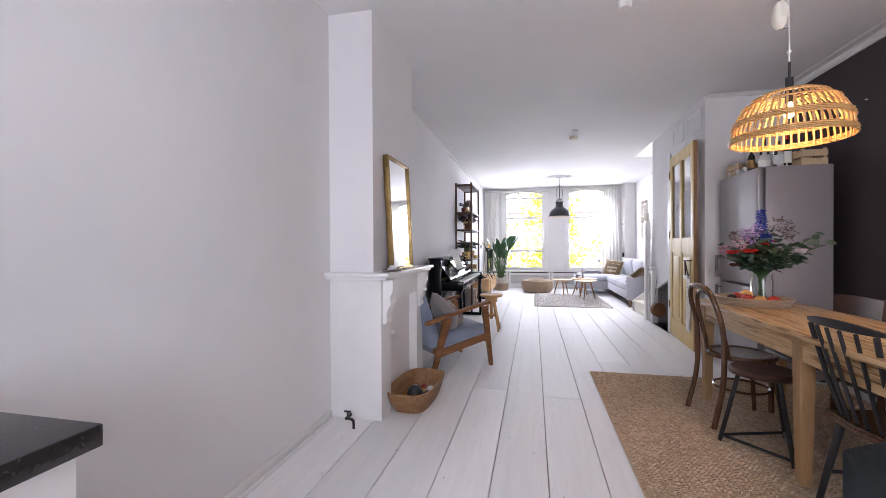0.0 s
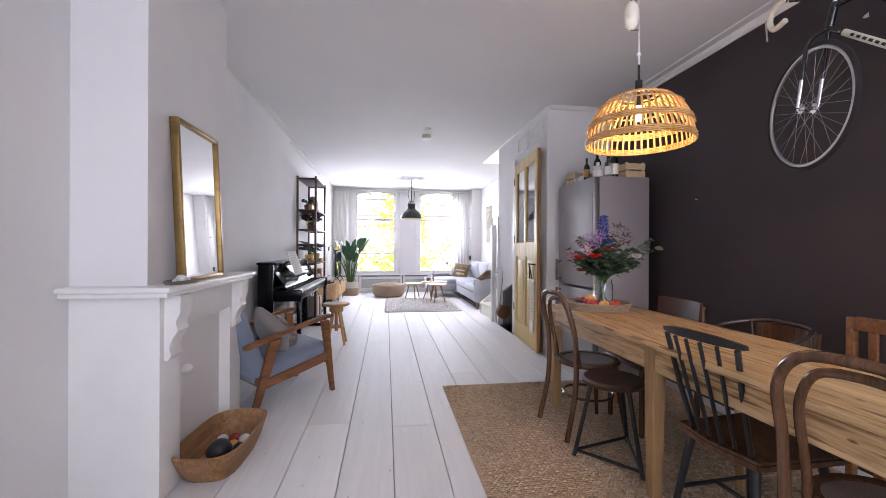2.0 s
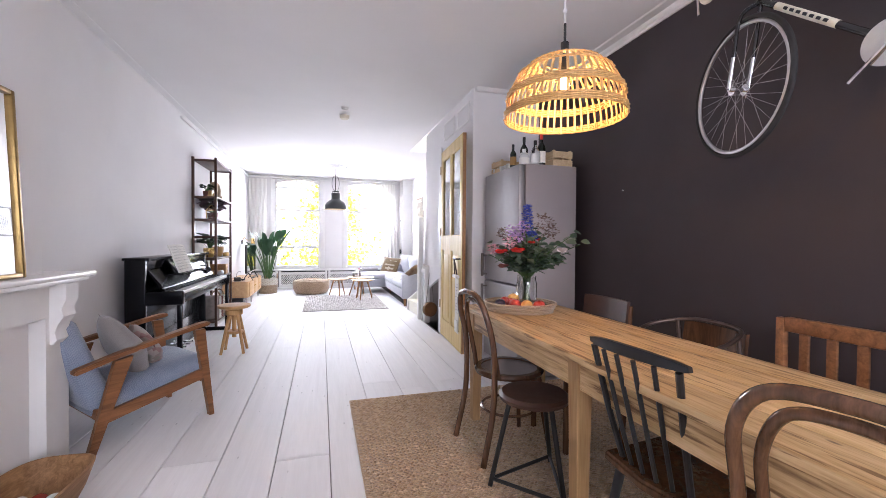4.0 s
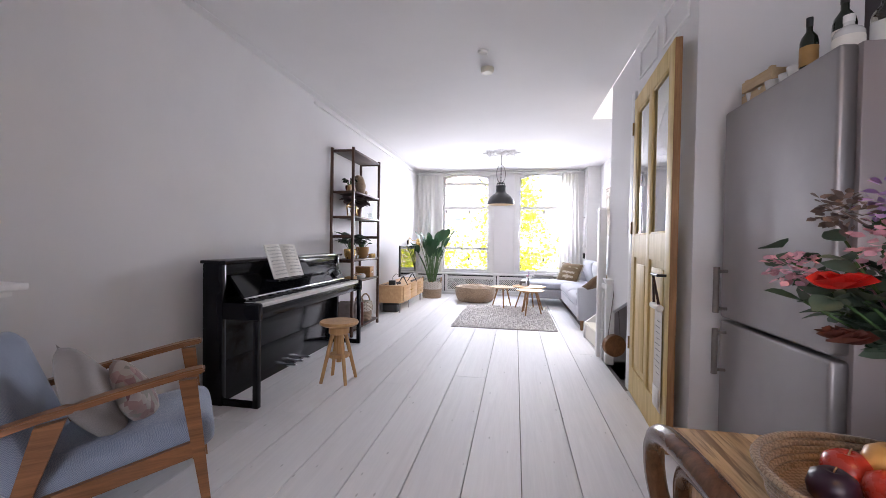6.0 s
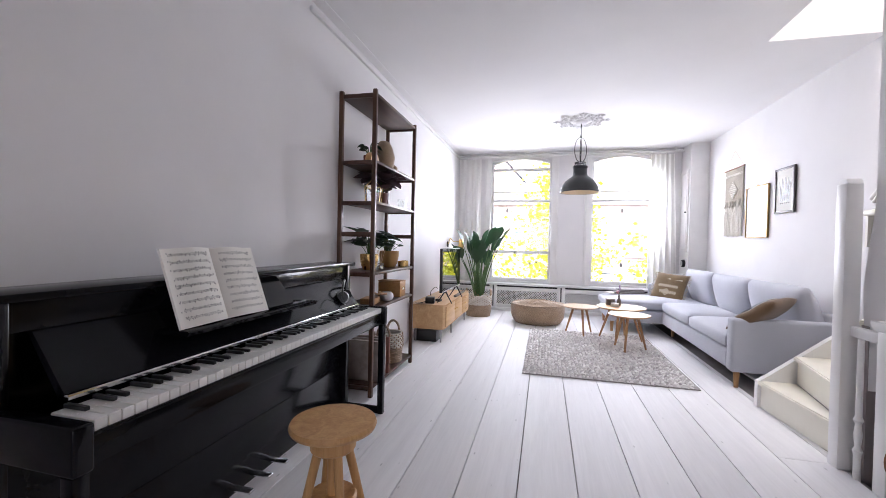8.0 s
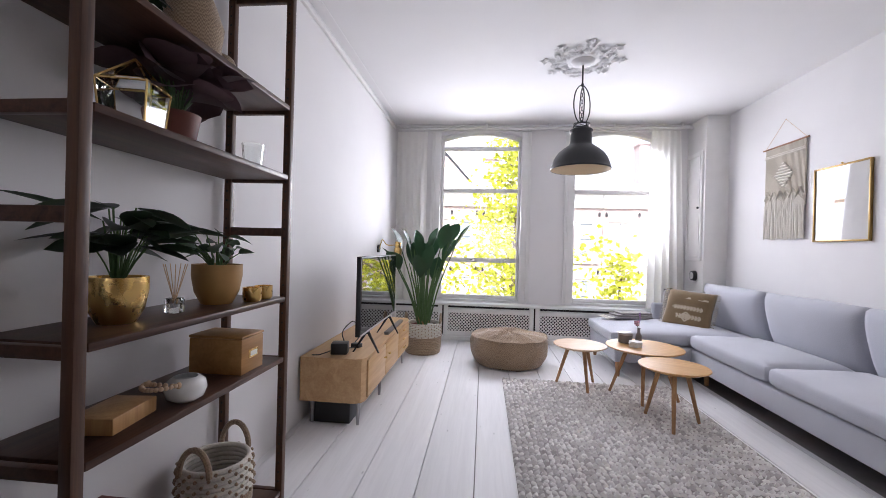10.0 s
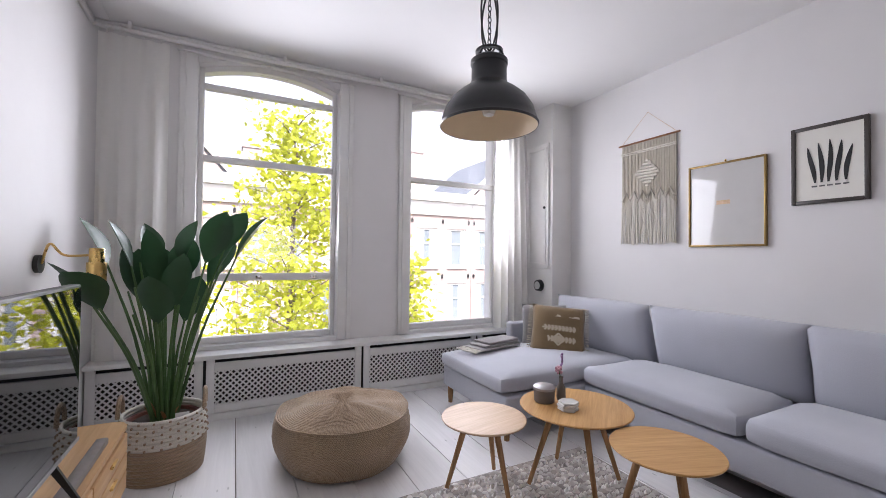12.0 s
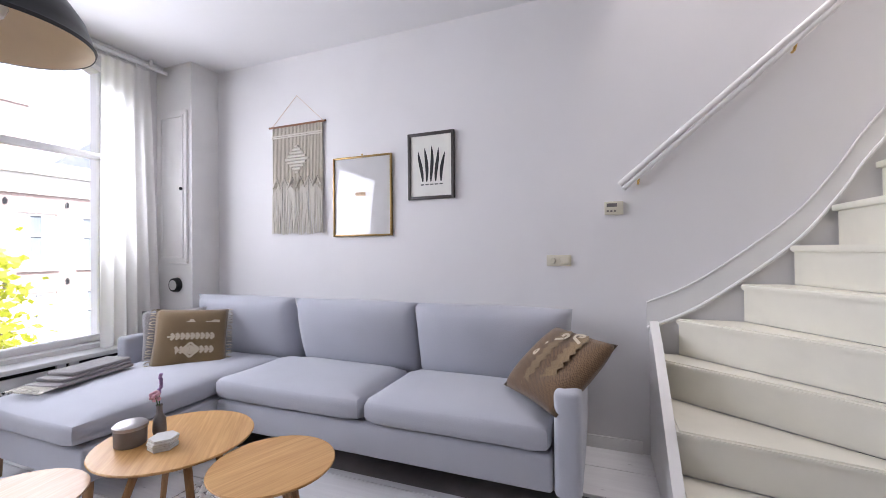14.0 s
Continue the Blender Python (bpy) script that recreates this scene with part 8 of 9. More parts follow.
for c, d in ((y0 + sw_, ym - 0.045), (ym + 0.045, y1 - sw_)):
    bm = nb()
    box(bm, dx0 + 0.014, c, 0.225, dx1 - 0.014, d, 1.10)
    box(bm, dx0 + 0.006, c + 0.05, 0.275, dx0 + 0.0145, d - 0.05, 1.05, 0.004)
    part("panel", bm, PINE, dr)
    bm = nb()
    box(bm, dx0 + 0.016, c, 1.27, dx0 + 0.022, d, z1 - 0.12)
    part("pane", bm, GLASS, dr, soft=0)
    bm = nb()
    for e0, e1 in ((c, c + 0.014), (d - 0.014, d)):
        box(bm, dx0 + 0.004, e0, 1.27, dx0 + 0.0155, e1, z1 - 0.12, 0.003)
    for e0, e1 in ((1.27, 1.284), (z1 - 0.134, z1 - 0.12)):
        box(bm, dx0 + 0.004, c + 0.014, e0, dx0 + 0.0155, d - 0.014, e1, 0.003)
    part("glazing_bead", bm, PINE, dr)
bm = nb()
box(bm, dx0 + 0.001, y0 - 0.0025, 0.008, dx1 - 0.001, y0 - 0.0002, z1, 0.001)
part("lock_edge", bm, PINE_OLD, dr, "bare dark brown door edge")
for z in (0.35, 1.28, 2.08):
    bm = nb()
    rod(bm, (dx0 - 0.006, y1 + 0.002, z), (dx0 - 0.006, y1 + 0.002, z + 0.10), 0.007, seg=8)
    part("hinge", bm, GOLD_DULL, dr, "small brass hinge")
bm = nb()
rod(bm, (dx0, y0 + 0.06, 1.02), (dx0 - 0.045, y0 + 0.06, 1.02), 0.008, seg=10)
rod(bm, (dx0 - 0.045, y0 + 0.055, 1.02), (dx0 - 0.045, y0 + 0.20, 1.02), 0.009, seg=10)
part("door_handle", bm, BLACK, dr, "dark iron lever handle")
# the leaf stands a little ajar on its far hinges
swing = Matrix.Translation((XD, DY1, 0)) @ Matrix.Rotation(radians(-4), 4, "Z") @ Matrix.Translation((-XD, -DY1, 0))
dr.matrix_basis = swing
dc = setting(thing("door_casing", "white painted casing and panelling round the pine door", "door frame"))
bm = nb()
box(bm, XD - 0.022, DY1 + 0.002, 0.0, XD - 0.001, Y2 + 0.01, DZ + 0.06, 0.004)
part("casing", bm, WHITE, dc, "white painted casing")
bm = nb()
for a, b, c, d in ((5.06, 5.46, 2.50, 2.72), (5.58, 5.98, 2.50, 2.72)):
    for e in ((a, a + 0.02, c, d), (b - 0.02, b, c, d), (a + 0.02, b - 0.02, c, c + 0.02), (a + 0.02, b - 0.02, d - 0.02, d)):
        box(bm, XD - 0.012, e[0], e[2], XD - 0.001, e[1], e[3], 0.002)
part("overdoor_moulding", bm, WHITE, dc, "white panel moulding above the door")
bg = thing("paper_holder", "strap-hung paper roll with notes on the door", "notes holder", swing @ pose(dx0 - 0.022, y0 + 0.17, 0))
bm = nb()
tube(bm, [(-0.02, 0.0, 1.012), (0.0, -0.055, 0.84)], 0.008, 6)
tube(bm, [(-0.02, 0.0, 1.012), (0.0, 0.055, 0.84)], 0.008, 6)
part("strap", bm, LEATHER, bg, "brown leather strap")
bm = nb()
rod(bm, (0, -0.085, 0.825), (0, 0.085, 0.825), 0.02, seg=16)
part("roll", bm, PAPER, bg)
bm = nb()
box(bm, 0.012, -0.08, 0.20, 0.015, 0.08, 0.825)
part("sheet", bm, ROPE_LIGHT, bg, "cream paper sheet", soft=0)
bm = nb()
for k in range(10):
    box(bm, 0.0112, -0.05, 0.42 + 0.035 * k, 0.0118, 0.02 + 0.02 * ((k * 7) % 3), 0.424 + 0.035 * k)
part("handwriting", bm, INK, bg, "faint lines of handwriting", soft=0)
bm = nb()
box(bm, 0.004, -0.06, 0.22, 0.010, 0.06, 0.34, 0.001)
part("card", bm, PAPER, bg)

# ---- kitchen counter ----
kc = thing("kitchen_counter", "white kitchen cabinet under a black stone worktop", "counter")
bm = nb()
box(bm, XL + 0.002, YB + 0.02, 0.10, -0.74, 0.52, 0.862, 0.003)
part("cabinet", bm, WHITE, kc)
bm = nb()
box(bm, XL + 0.002, YB + 0.02, 0.0, -0.79, 0.49, 0.10)
part("plinth", bm, BLACK, kc, soft=0)
STONE = surface("black_granite", (0.02, 0.018, 0.018), 0.25, vary=0.4, scale=40, bump=0.05)
wt_ = thing("worktop", "black stone worktop on the kitchen cabinet", "worktop")
bm = nb()
box(bm, XL + 0.002, YB + 0.02, 0.863, -0.715, 0.545, 0.902, 0.004)
part("slab", bm, STONE, wt_)

ks = thing("kitchen_spot", "white ceiling spot on a short rail", "ceiling light", pose(0.595, 2.907, 0))
bm = nb()
lathe(bm, [(0.0, ZC - 0.05), (0.038, ZC - 0.05), (0.045, ZC - 0.03), (0.045, ZC - 0.001), (0.0, ZC - 0.001)], seg=24)
part("spot", bm, WHITE, ks)
bm = nb()
rod(bm, (0.03, -0.01, ZC - 0.012), (0.35, -0.10, ZC - 0.012), 0.006, seg=8)
part("cable_tube", bm, WHITE, ks)

# ---- racing bicycle on the wall ----
BIKE = surface("bicycle_black_lacquer", (0.012, 0.012, 0.014), 0.18, vary=0.1, bump=0, coat=0.5)
RUBBER = surface("tyre_rubber", (0.018, 0.018, 0.019), 0.75, vary=0.2, bump=0.2)
TAPE = surface("cream_bar_tape", (0.70, 0.66, 0.54), 0.6, vary=0.08, bump=0.3)
bk = thing("racing_bicycle", "black and cream racing bicycle hung on the dark wall", "bicycle", pose(2.36, 2.525, 1.995))
Rw = 0.335
ALLOY = surface("dull_alloy", (0.55, 0.55, 0.56), 0.32, metal=1.0, vary=0.12, scale=20, bump=0.05)


def wheel(name, c, turn):
    w = new(name)
    w.parent = bk
    w.matrix_basis = pose(*c, 0, 0, turn)

    def hoop(nm, r, q, mat, lb=""):
        bm = nb()
        rings = []
        for i in range(72):
            a = 2 * math.pi * i / 72
            rings.append([bm.verts.new((q * math.sin(b), (r + q * math.cos(b)) * math.cos(a), (r + q * math.cos(b)) * math.sin(a))) for b in [2 * math.pi * j / 8 for j in range(8)]])
        for i in range(72):
            for j in range(8):
                bm.faces.new((rings[i][j], rings[(i + 1) % 72][j], rings[(i + 1) % 72][(j + 1) % 8], rings[i][(j + 1) % 8]))
        part(nm, bm, mat, w, lb, soft=180)
    hoop("tyre", Rw, 0.013, RUBBER)
    hoop("rim", Rw - 0.02, 0.010, ALLOY, "polished metal rim")
    bm = nb()
    rod(bm, (-0.05, 0, 0), (0.05, 0, 0), 0.012, seg=14)
    for sx in (-1, 1):
        rod(bm, (sx * 0.03, 0, 0), (sx * 0.034, 0, 0), 0.028, seg=20)
    part("hub", bm, CHROME, w)
    bm = nb()
    for k in range(32):
        a = 2 * math.pi * k / 32
        sx = 1 if k % 2 else -1
        a2 = a + (0.9 if (k // 2) % 2 else -0.9)
        rod(bm, (sx * 0.032, 0.026 * math.cos(a2), 0.026 * math.sin(a2)), (0, (Rw - 0.025) * math.cos(a), (Rw - 0.025) * math.sin(a)), 0.001, seg=5)
    part("spokes", bm, STEEL, w, "thin steel spokes")


wheel("front_wheel", (0, 0, 0), -17)
wheel("rear_wheel", (0.06, -0.99, 0.02), 0)
head_lo, head_hi = Vector((0.03, -0.085, 0.41)), Vector((0.03, -0.115, 0.53))
bb = Vector((0.06, -0.58, -0.02))
seat_t = Vector((0.06, -0.73, 0.50))
rear = Vector((0.06, -0.99, 0.02))
bm = nb()
rod(bm, head_lo, head_hi, 0.019, seg=14)
part("head_tube", bm, BIKE, bk)
bm = nb()
rod(bm, head_hi - Vector((0, 0, 0.02)), seat_t, 0.0135, seg=14)
part("top_tube", bm, BIKE, bk)
bm = nb()
rod(bm, head_lo, bb, 0.0155, seg=14)
dtb = part("down_tube", bm, BIKE, bk)
bm = nb()
rod(bm, head_lo.lerp(bb, 0.14), head_lo.lerp(bb, 0.62), 0.0168, seg=16)
pan = part("cream_band", bm, TAPE, dtb, "cream painted panel on the tube")
bm = nb()
for k in range(7):
    side = Vector((-0.0125, 0, 0.002))
    rod(bm, head_lo.lerp(bb, 0.22 + 0.052 * k) + side, head_lo.lerp(bb, 0.25 + 0.052 * k) + side, 0.0075, seg=10)
part("brand_marks", bm, BLACK, dtb, "plain dark maker's marks")
bm = nb()
rod(bm, bb, seat_t + Vector((0, -0.02, 0.06)), 0.0145, seg=14)
part("seat_tube", bm, BIKE, bk)
bm = nb()
for sx in (-1, 1):
    rod(bm, seat_t, rear + Vector((sx * 0.05, 0, 0)), 0.008, seg=10)
    rod(bm, bb, rear + Vector((sx * 0.05, 0, 0)), 0.009, seg=10)
part("rear_stays", bm, BIKE, bk)
fk = Matrix.Rotation(radians(-17), 3, "Z")
for sx in (-1, 1):
    bm = nb()
    tube(bm, spline([head_lo, fk @ Vector((sx * 0.045, -0.06, 0.34)) + Vector((0.01, 0, 0)), fk @ Vector((sx * 0.05, -0.035, 0.16)), fk @ Vector((sx * 0.05, 0.0, 0.0))], 6), 0.011, 10, 0.007)
    fb = part("fork_blade", bm, BIKE, bk)
    bm = nb()
    tube(bm, [fk @ Vector((sx * 0.05, -0.032, 0.15)), fk @ Vector((sx * 0.05, -0.018, 0.08)), fk @ Vector((sx * 0.05, -0.001, 0.005))], 0.0105, 10)
    part("fork_tip", bm, CHROME, fb, "chromed fork end")
bm = nb()
stem_t = head_hi + Vector((-0.0, -0.01, 0.08))
rod(bm, head_hi, stem_t, 0.012, seg=12)
clamp = stem_t + fk @ Vector((0, 0.10, 0.0))
rod(bm, stem_t, clamp, 0.012, seg=12)
part("handlebar_stem", bm, CHROME, bk)
bm = nb()
rod(bm, clamp + fk @ Vector((-0.19, 0, 0)), clamp + fk @ Vector((0.19, 0, 0)), 0.012, seg=12)
part("handlebar", bm, CHROME, bk)
for sx in (-1, 1):
    bm = nb()
    dp = [(sx * 0.17, 0, 0), (sx * 0.195, 0.02, 0.0), (sx * 0.20, 0.085, -0.01), (sx * 0.205, 0.105, -0.07), (sx * 0.205, 0.07, -0.125), (sx * 0.205, 0.0, -0.13), (sx * 0.205, -0.03, -0.128)]
    tube(bm, spline([clamp + fk @ Vector(p) for p in dp], 5), 0.0155, 10)
    dpo = part("drop_bar", bm, TAPE, bk, "cream taped drop bar")
    bm = nb()
    tube(bm, spline([clamp + fk @ Vector(p) for p in ((sx * 0.205, 0.105, -0.04), (sx * 0.205, 0.135, -0.05), (sx * 0.205, 0.13, -0.12), (sx * 0.205, 0.125, -0.17))], 5), 0.007, 8)
    part("brake_lever", bm, CHROME, dpo, "polished brake lever")
bm = nb()
rod(bm, seat_t + Vector((0, -0.02, 0.06)), seat_t + Vector((0, -0.05, 0.16)), 0.011, seg=10)
part("seat_post", bm, CHROME, bk)
bm = nb()
prism(bm, [(0.0, -0.14), (0.02, 0.0), (0.065, 0.10), (-0.065, 0.10), (-0.02, 0.0)], "z", 0, 0.035)
bmesh.ops.transform(bm, matrix=Matrix.Translation(seat_t + Vector((0, -0.06, 0.16))) @ Matrix.Rotation(math.pi, 4, "Z"), verts=bm.verts[:])
part("saddle", bm, LEATHER, bk)
bm = nb()
rod(bm, bb + Vector((-0.06, 0, 0)), bb + Vector((0.06, 0, 0)), 0.018, seg=14)
rod(bm, bb + Vector((-0.05, 0, 0)), bb + Vector((-0.055, 0, 0)), 0.09, seg=36)
rod(bm, bb + Vector((-0.06, 0, 0)), bb + Vector((-0.065, 0.12, -0.12)), 0.008, seg=8)
rod(bm, bb + Vector((0.06, 0, 0)), bb + Vector((0.065, -0.12, 0.12)), 0.008, seg=8)
part("crankset", bm, CHROME, bk)
bm = nb()
rod(bm, (0.06, -0.60, 0.395), (XR - 2.36, -0.60, 0.36), 0.012, seg=10)
rod(bm, (0.06, -0.30, 0.44), (XR - 2.36, -0.30, 0.40), 0.012, seg=10)
part("wall_hook", bm, BLACK, bk)
for y, z in ((3.62, 1.62), (1.2, 1.5), (3.9, 2.35)):
    nl = thing("wall_nail", "small pale nail stuck in the dark wall", "nail", pose(XR - 0.003, y, z))
    bm = nb()
    rod(bm, (0.003, 0, 0), (-0.014, 0, 0.003), 0.0035, seg=8)
    part("nail", bm, CERAMIC, nl)

# ---- street outside ----
BRICK = nodes_of("street_brick")
bmat, bt, bp_, bln = BRICK
bx = bt.nodes.new("ShaderNodeTexBrick")
bln.new(coords(bt, (1, 1, 1), (math.pi / 2, 0, 0)), bx.inputs["Vector"])
bx.inputs["Color1"].default_value, bx.inputs["Color2"].default_value = (0.31, 0.24, 0.22, 1), (0.38, 0.30, 0.275, 1)
bx.inputs["Mortar"].default_value = (0.44, 0.39, 0.36, 1)
bx.inputs["Scale"].default_value, bx.inputs["Mortar Size"].default_value = 4.6, 0.012
bln.new(bx.outputs[0], bp_.inputs["Base Color"])
bp_.inputs["Roughness"].default_value = 0.85
TILE = surface("slate_roof", (0.10, 0.11, 0.13), 0.6, vary=0.2, scale=3)
STONEW = surface("painted_stone", (0.72, 0.70, 0.66), 0.6, vary=0.06)
# glass colour lightened to carry the sky's reflection
DIMGLASS = surface("far_glass_sky_tint", (0.20, 0.23, 0.25), 0.06, vary=0.2, scale=1, bump=0)
NET = surface("net_curtain", (0.55, 0.56, 0.56), 0.8, vary=0.1, scale=6)
ASPH = surface("asphalt", (0.05, 0.05, 0.052), 0.9, vary=0.2, scale=2)
PAVE = surface("pavement_brick", (0.26, 0.20, 0.17), 0.9, vary=0.2, scale=5)
ZG = -7.6
bm = nb()
box(bm, -400, YW + 0.32, ZG - 0.3, 400, 600, ZG)
setting(part("ground", bm, ASPH, soft=0), "grey asphalt street far below", "ground")
bm = nb()
box(bm, -60, 22.6, ZG, 60, 26.0, ZG + 0.12)
setting(part("pavement", bm, PAVE, soft=0), "brick pavement along the houses", "pavement")


def house(x0, x1, label, roof, cx, ctop):
    h = thing("town_house", label, "house", None, "houses across the street")
    YF = 26.0
    rows = (2.62, -0.08, -2.78, -5.48)
    n = max(1, round((x1 - x0) / 1.62))
    pitch = (x1 - x0) / n
    ww = 1.04
    hh = 1.88
    bm = nb()
    ztop = 3.25
    cols = [(x0 + pitch * (k + 0.5) - ww / 2, x0 + pitch * (k + 0.5) + ww / 2) for k in range(n)]
    prev = x0
    for a, b in cols:
        box(bm, prev, YF, ZG, a, YF + 0.3, ztop)
        prev = b
    box(bm, prev, YF, ZG, x1, YF + 0.3, ztop)
    for a, b in cols:
        zz = ztop
        for r in rows:
            box(bm, a, YF, r, b, YF + 0.3, zz)
            zz = r - hh
        box(bm, a, YF, ZG, b, YF + 0.3, zz)
    box(bm, x0, YF + 0.3, ZG, x0 + 0.2, YF + 8, ztop)
    box(bm, x1 - 0.2, YF + 0.3, ZG, x1, YF + 8, ztop)
    box(bm, x0, YF + 8, ZG, x1, YF + 8.2, ztop)
    part("wall", bm, bmat, h, soft=0)
    bm = nb()
    box(bm, x0, YF - 0.10, ztop, x1, YF + 0.3, ztop + 0.65, 0.02)
    box(bm, x0, YF - 0.32, ztop + 0.66, x1, YF + 0.3, ztop + 1.10, 0.03)
    part("cornice", bm, STONEW, h)
    for a, b in cols:
        for r in rows:
            w = new("window")
            w.parent = h
            bm = nb()
            f = 0.085
            box(bm, a, YF + 0.06, r - hh, a + f, YF + 0.16, r)
            box(bm, b - f, YF + 0.06, r - hh, b, YF + 0.16, r)
            box(bm, a + f, YF + 0.06, r - f, b - f, YF + 0.16, r)
            box(bm, a + f, YF + 0.06, r - hh, b - f, YF + 0.16, r - hh + f)
            box(bm, a + f, YF + 0.07, r - hh * 0.42, b - f, YF + 0.15, r - hh * 0.42 + 0.06)
            part("frame", bm, STONEW, w, soft=0)
            bm = nb()
            box(bm, a + f, YF + 0.11, r - hh + f, b - f, YF + 0.12, r - f)
            part("pane", bm, DIMGLASS, w, soft=0)
            bm = nb()
            q = (b - a) * (0.16 + 0.12 * (int(abs(a * 7 + r * 3)) % 3))
            box(bm, a + f, YF + 0.10, r - hh + f, a + f + q, YF + 0.108, r - f)
            box(bm, b - f - q, YF + 0.10, r - hh + f, b - f, YF + 0.108, r - f)
            part("net_curtain", bm, NET, w, soft=0)
            bm = nb()
            box(bm, a - 0.04, YF - 0.08, r - hh - 0.09, b + 0.04, YF + 0.05, r - hh)
            part("sill", bm, STONEW, w, soft=0)
    for k in range(n + 1):
        x = min(max(x0 + pitch * k, x0 + 0.15), x1 - 0.15)
        for z in (2.85, 0.15, -2.55):
            bm = nb()
            prism(bm, [(x - 0.05, z), (x + 0.05, z + 0.02), (x + 0.06, z + 0.16), (x, z + 0.24), (x - 0.06, z + 0.16)], "y", YF - 0.03, YF)
            part("wall_anchor", bm, BLACK, h, soft=0)
    zr = ztop + 1.10
    if roof == "flat":
        bm = nb()
        prism(bm, [(YF + 0.3, zr - 0.2), (YF + 8.2, zr - 0.2), (YF + 8.2, zr), (YF + 0.3, zr - 0.1)], "x", x0, x1)
        part("roof", bm, TILE, h, soft=0)
    else:
        xm = (x0 + x1) / 2
        gh = min(3.2, 0.46 * (x1 - x0))
        bm = nb()
        prism(bm, [(x0, zr), (x1, zr), (xm + 0.4, zr + gh), (xm - 0.4, zr + gh)], "y", YF + 0.9, YF + 8.2)
        rf = part("roof", bm, TILE, h, soft=0)
        bm = nb()
        prism(bm, [(x0 + 0.4, zr), (x1 - 0.4, zr), (xm + 0.3, zr + gh - 0.4), (xm - 0.3, zr + gh - 0.4)], "y", YF + 0.75, YF + 0.88)
        part("gable", bm, bmat, rf, soft=0)
        bm = nb()
        for sgn in (-1, 1):
            p, q = (xm + sgn * 0.35, zr + gh), (xm + sgn * (x1 - x0) / 2, zr)
            prism(bm, [p, q, (q[0] - sgn * 0.25, q[1]), (p[0] - sgn * 0.25, p[1])], "y", YF + 0.65, YF + 0.95)
        part("verge_board", bm, STONEW, rf)
    bm = nb()
    box(bm, cx, YF + 2.2, zr - 0.2, cx + 0.8, YF + 3.0, ctop)
    box(bm, cx - 0.05, YF + 2.15, ctop, cx + 0.85, YF + 3.05, ctop + 0.12)
    part("chimney", bm, bmat, h, soft=0)


house(-11.0, -4.52, "brick town house with white cornice and gable roof", "gable", -10.0, 6.6)
house(-4.5, -0.42, "brick town house with white cornice and tiled roof", "gable", -4.2, 6.2)
house(-0.40, 5.28, "brick town house with white window frames", "flat", -0.3, 6.0)
house(5.30, 10.18, "brick town house with flat roof and stout chimney", "flat", 7.65, 6.8)
house(10.2, 18.3, "brick town house further along the street", "gable", 17.0, 7.6)
house(18.32, 26.4, "brick town house at the street's far end", "gable", 19.0, 7.6)

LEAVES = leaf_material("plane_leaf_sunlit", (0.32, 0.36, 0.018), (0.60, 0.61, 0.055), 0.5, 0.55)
BARK = surface("tree_bark", (0.13, 0.10, 0.075), 0.9, vary=0.35, scale=8, bump=0.8, bump_scale=20)


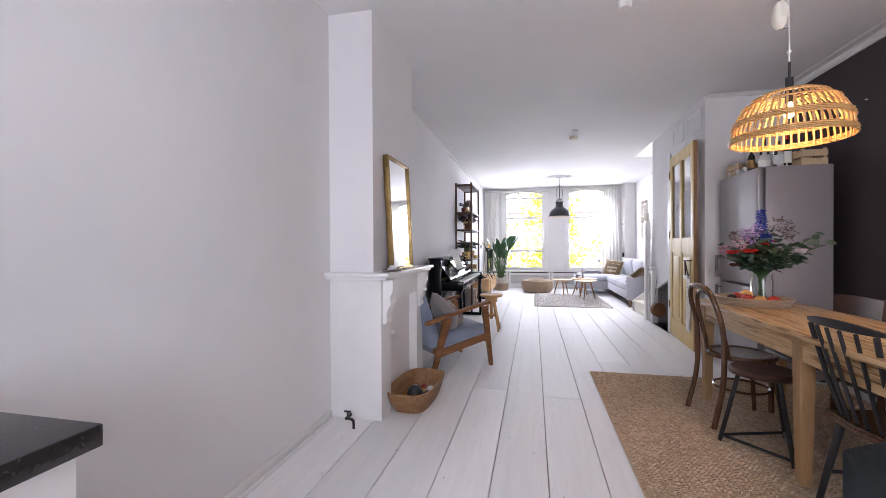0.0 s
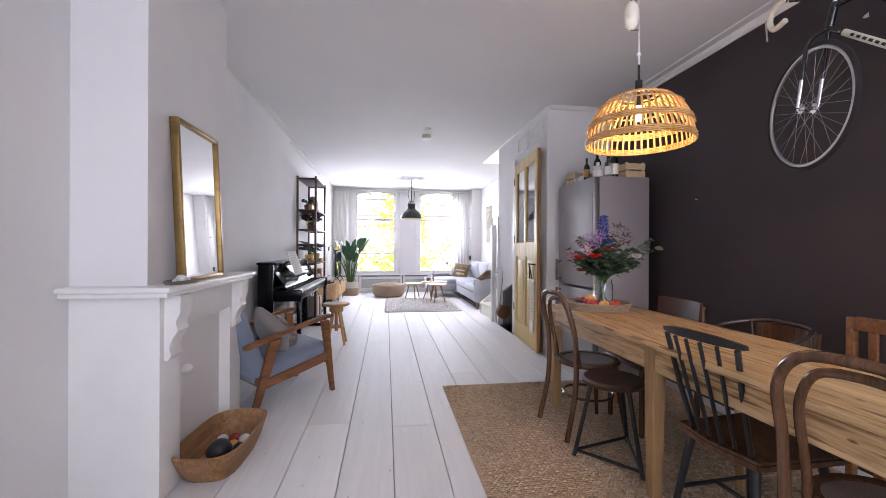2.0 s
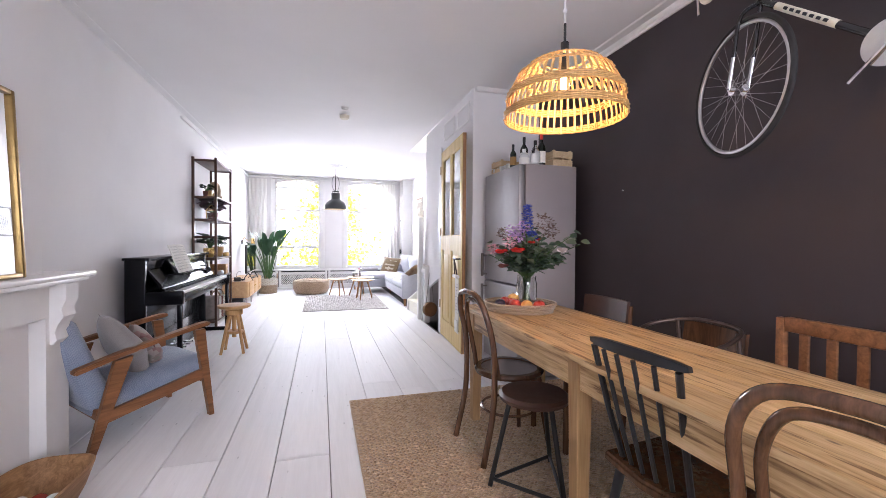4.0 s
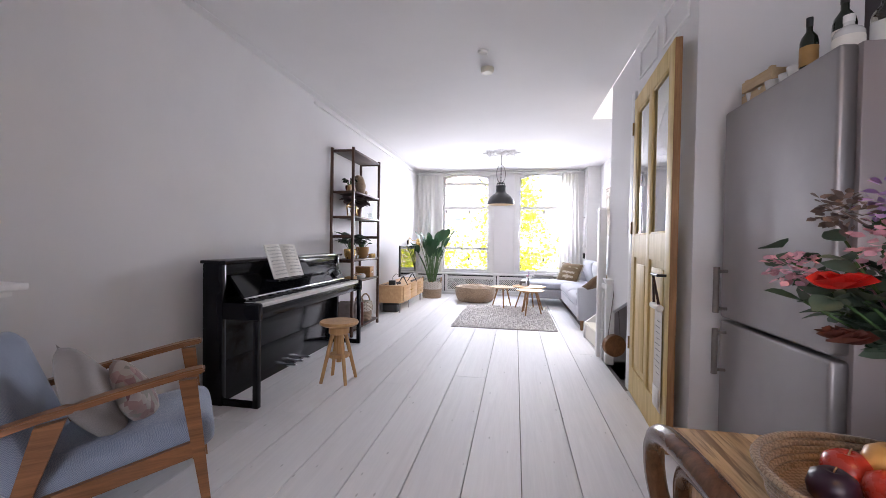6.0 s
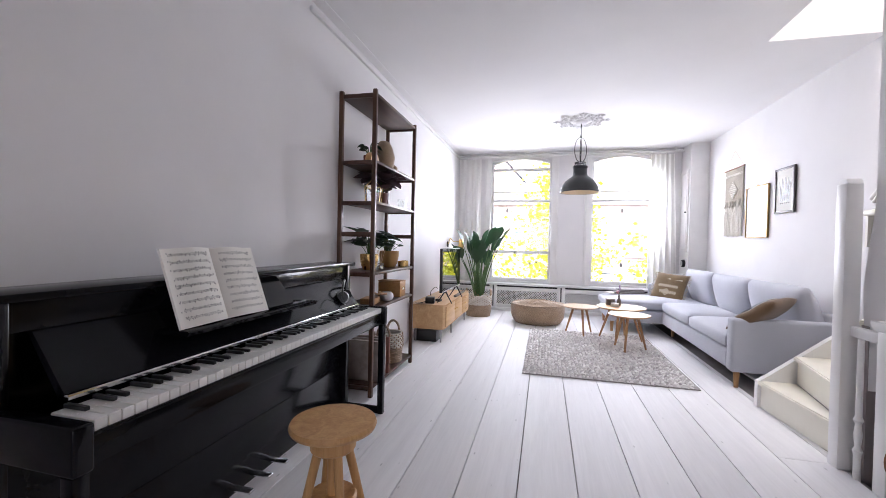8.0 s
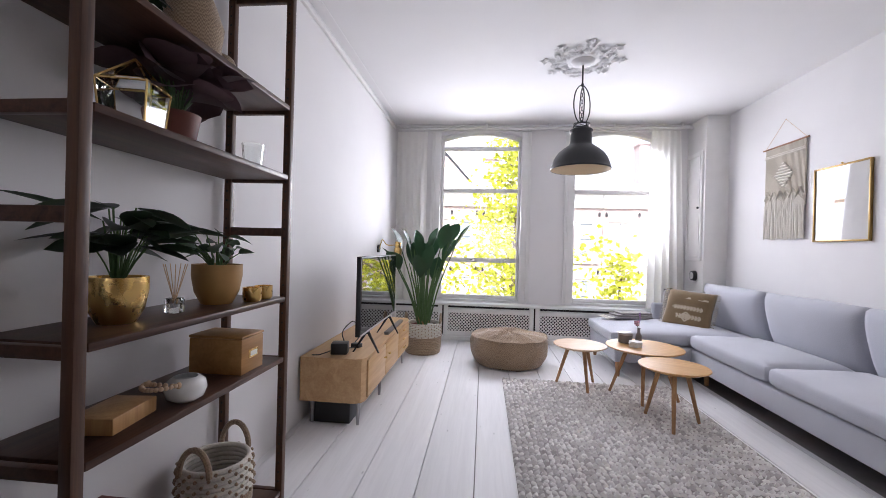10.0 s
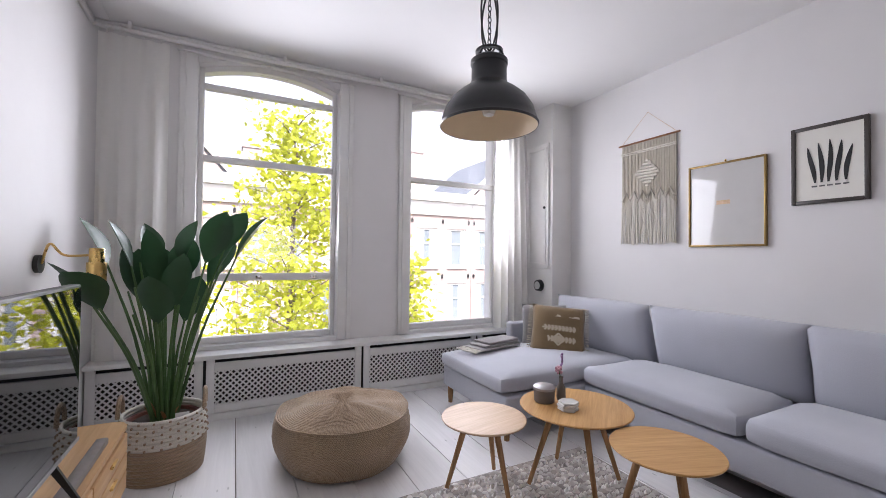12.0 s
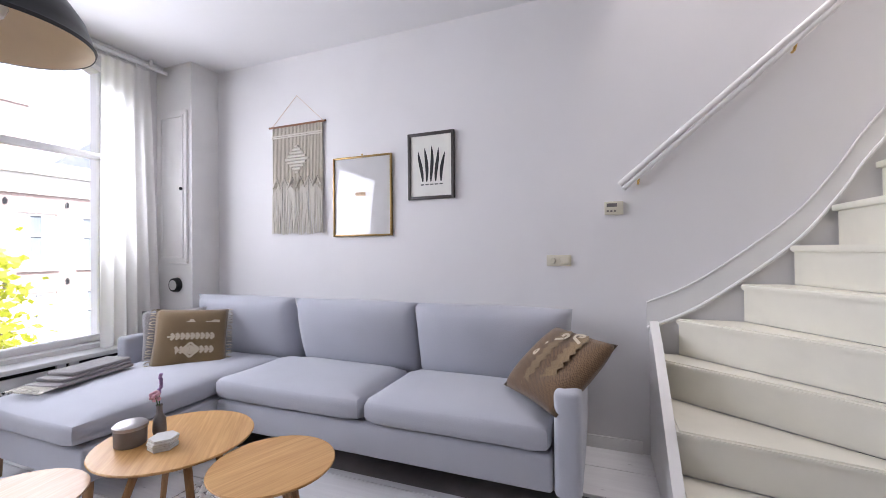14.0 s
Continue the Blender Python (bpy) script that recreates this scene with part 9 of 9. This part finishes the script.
def tree(label, x, y, top, spread, seed, clumps):
    t = thing("street_tree", label, "tree", pose(x, y, ZG), "street trees")
    rnd = random.Random(seed)
    H = top - ZG
    bm = nb()
    tube(bm, spline([(0, 0, 0), (0.06, 0.02, H * 0.3), (-0.05, 0.05, H * 0.6), (0.05, 0, H * 0.92)], 6), 0.17, 10, 0.03)
    part("trunk", bm, BARK, t)
    bl = nb()
    ends = []
    for k in range(clumps):
        z = H * (0.42 + 0.58 * ((k + 0.5) / clumps) ** 1.25)
        a = k * 2.399 + rnd.uniform(-0.4, 0.4)
        f = (z / H - 0.42) / 0.58
        rr = spread * (0.55 + 0.55 * math.sin(math.pi * min(1, 0.18 + 0.85 * f))) * rnd.uniform(0.35, 1.0) * (1.05 if f < 0.62 else 0.7)
        e = Vector((rr * math.cos(a), rr * math.sin(a), z))
        b = Vector((0, 0, z - 0.5 * rr))
        bmb = nb()
        tube(bmb, spline([b, b.lerp(e, 0.5) + Vector((0, 0, 0.12)), e], 4), 0.022, 6, 0.005)
        part("limb", bmb, BARK, t)
        ends.append((b, e, rr, int(170 * (1 - 0.55 * f))))
    verts, faces = [], []
    for b, e, rr, count in ends:
        for j in range(count):
            u = rnd.uniform(0.25, 1.12)
            c = b.lerp(e, u) + Vector((rnd.gauss(0, 0.26), rnd.gauss(0, 0.26), rnd.gauss(0, 0.2)))
            s = rnd.uniform(0.05, 0.105)
            d1 = Vector((rnd.gauss(0, 1), rnd.gauss(0, 1), rnd.gauss(0, 0.5))).normalized()
            d2 = d1.cross(Vector((rnd.gauss(0, 1), rnd.gauss(0, 1), rnd.gauss(0, 1)))).normalized()
            i = len(verts)
            for p in (c - d1 * s, c - d1 * s * 0.1 + d2 * s * 0.75, c + d1 * s * 1.1, c - d1 * s * 0.1 - d2 * s * 0.75):
                verts.append(tuple(p))
            faces.append((i, i + 1, i + 2, i + 3))
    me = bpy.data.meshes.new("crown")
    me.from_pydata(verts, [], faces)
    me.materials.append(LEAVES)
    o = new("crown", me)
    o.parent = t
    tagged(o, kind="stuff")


tree("tall street tree with fresh yellow-green leaves", 0.75, 18.8, 4.8, 2.5, 2, 66)
tree("street tree with fresh yellow-green leaves", 3.65, 18.4, 1.2, 0.75, 5, 24)
tree("street tree at the flat's end of the row", -2.4, 19.8, 1.8, 1.6, 7, 30)

# ---- floor boards ----
PITCH = 0.286
bm = nb()
box(bm, -PITCH / 2 + 0.0022, -0.5, -0.02, PITCH / 2 - 0.0022, 0.5, 0.0, 0.002, 1)
unit = bpy.data.meshes.new("plank")
bm.to_mesh(unit)
bm.free()
unit.materials.append(PLANK)
cache = {}


def plank(xc, y0, y1, w=1.0):
    key = (round(y1 - y0, 3), round(w, 3))
    if key not in cache:
        me = unit.copy()
        for v in me.vertices:
            v.co.y *= (y1 - y0) - 0.002
            v.co.x *= w
        cache[key] = me
    o = new("plank", cache[key])
    o.parent, o.location = floor, (xc, (y0 + y1) / 2, 0)


lens_ = [7.6, 9.1, 8.3, 10.2]
k = 0
x = 0.213 - PITCH * 6
while x < XR + 0.1:
    lo, hi = max(x - PITCH / 2, XL), min(x + PITCH / 2, XR)
    if hi - lo > 0.03:
        w = (hi - lo) / PITCH
        xc = (lo + hi) / 2
        y = YB - (k * 1.7) % 2.6
        j = k
        while y < YW:
            y2 = y + lens_[j % 4]
            a, b = max(y, YB), min(y2, 11.84)
            if x > XD - PITCH / 2 + 0.02:
                spans = [(a, min(b, Y2 - 0.08)), (max(a, Y3 - 0.04), b)]
            else:
                spans = [(a, b)]
            for s0, s1 in spans:
                if s1 - s0 > 0.05:
                    if lo < XD < hi and s0 < Y3 and s1 > Y2:
                        plank((lo + XD) / 2, s0, s1, (XD - lo) / PITCH)
                    else:
                        plank(xc, s0, s1, w)
            y = y2
            j += 1
    x += PITCH
    k += 1
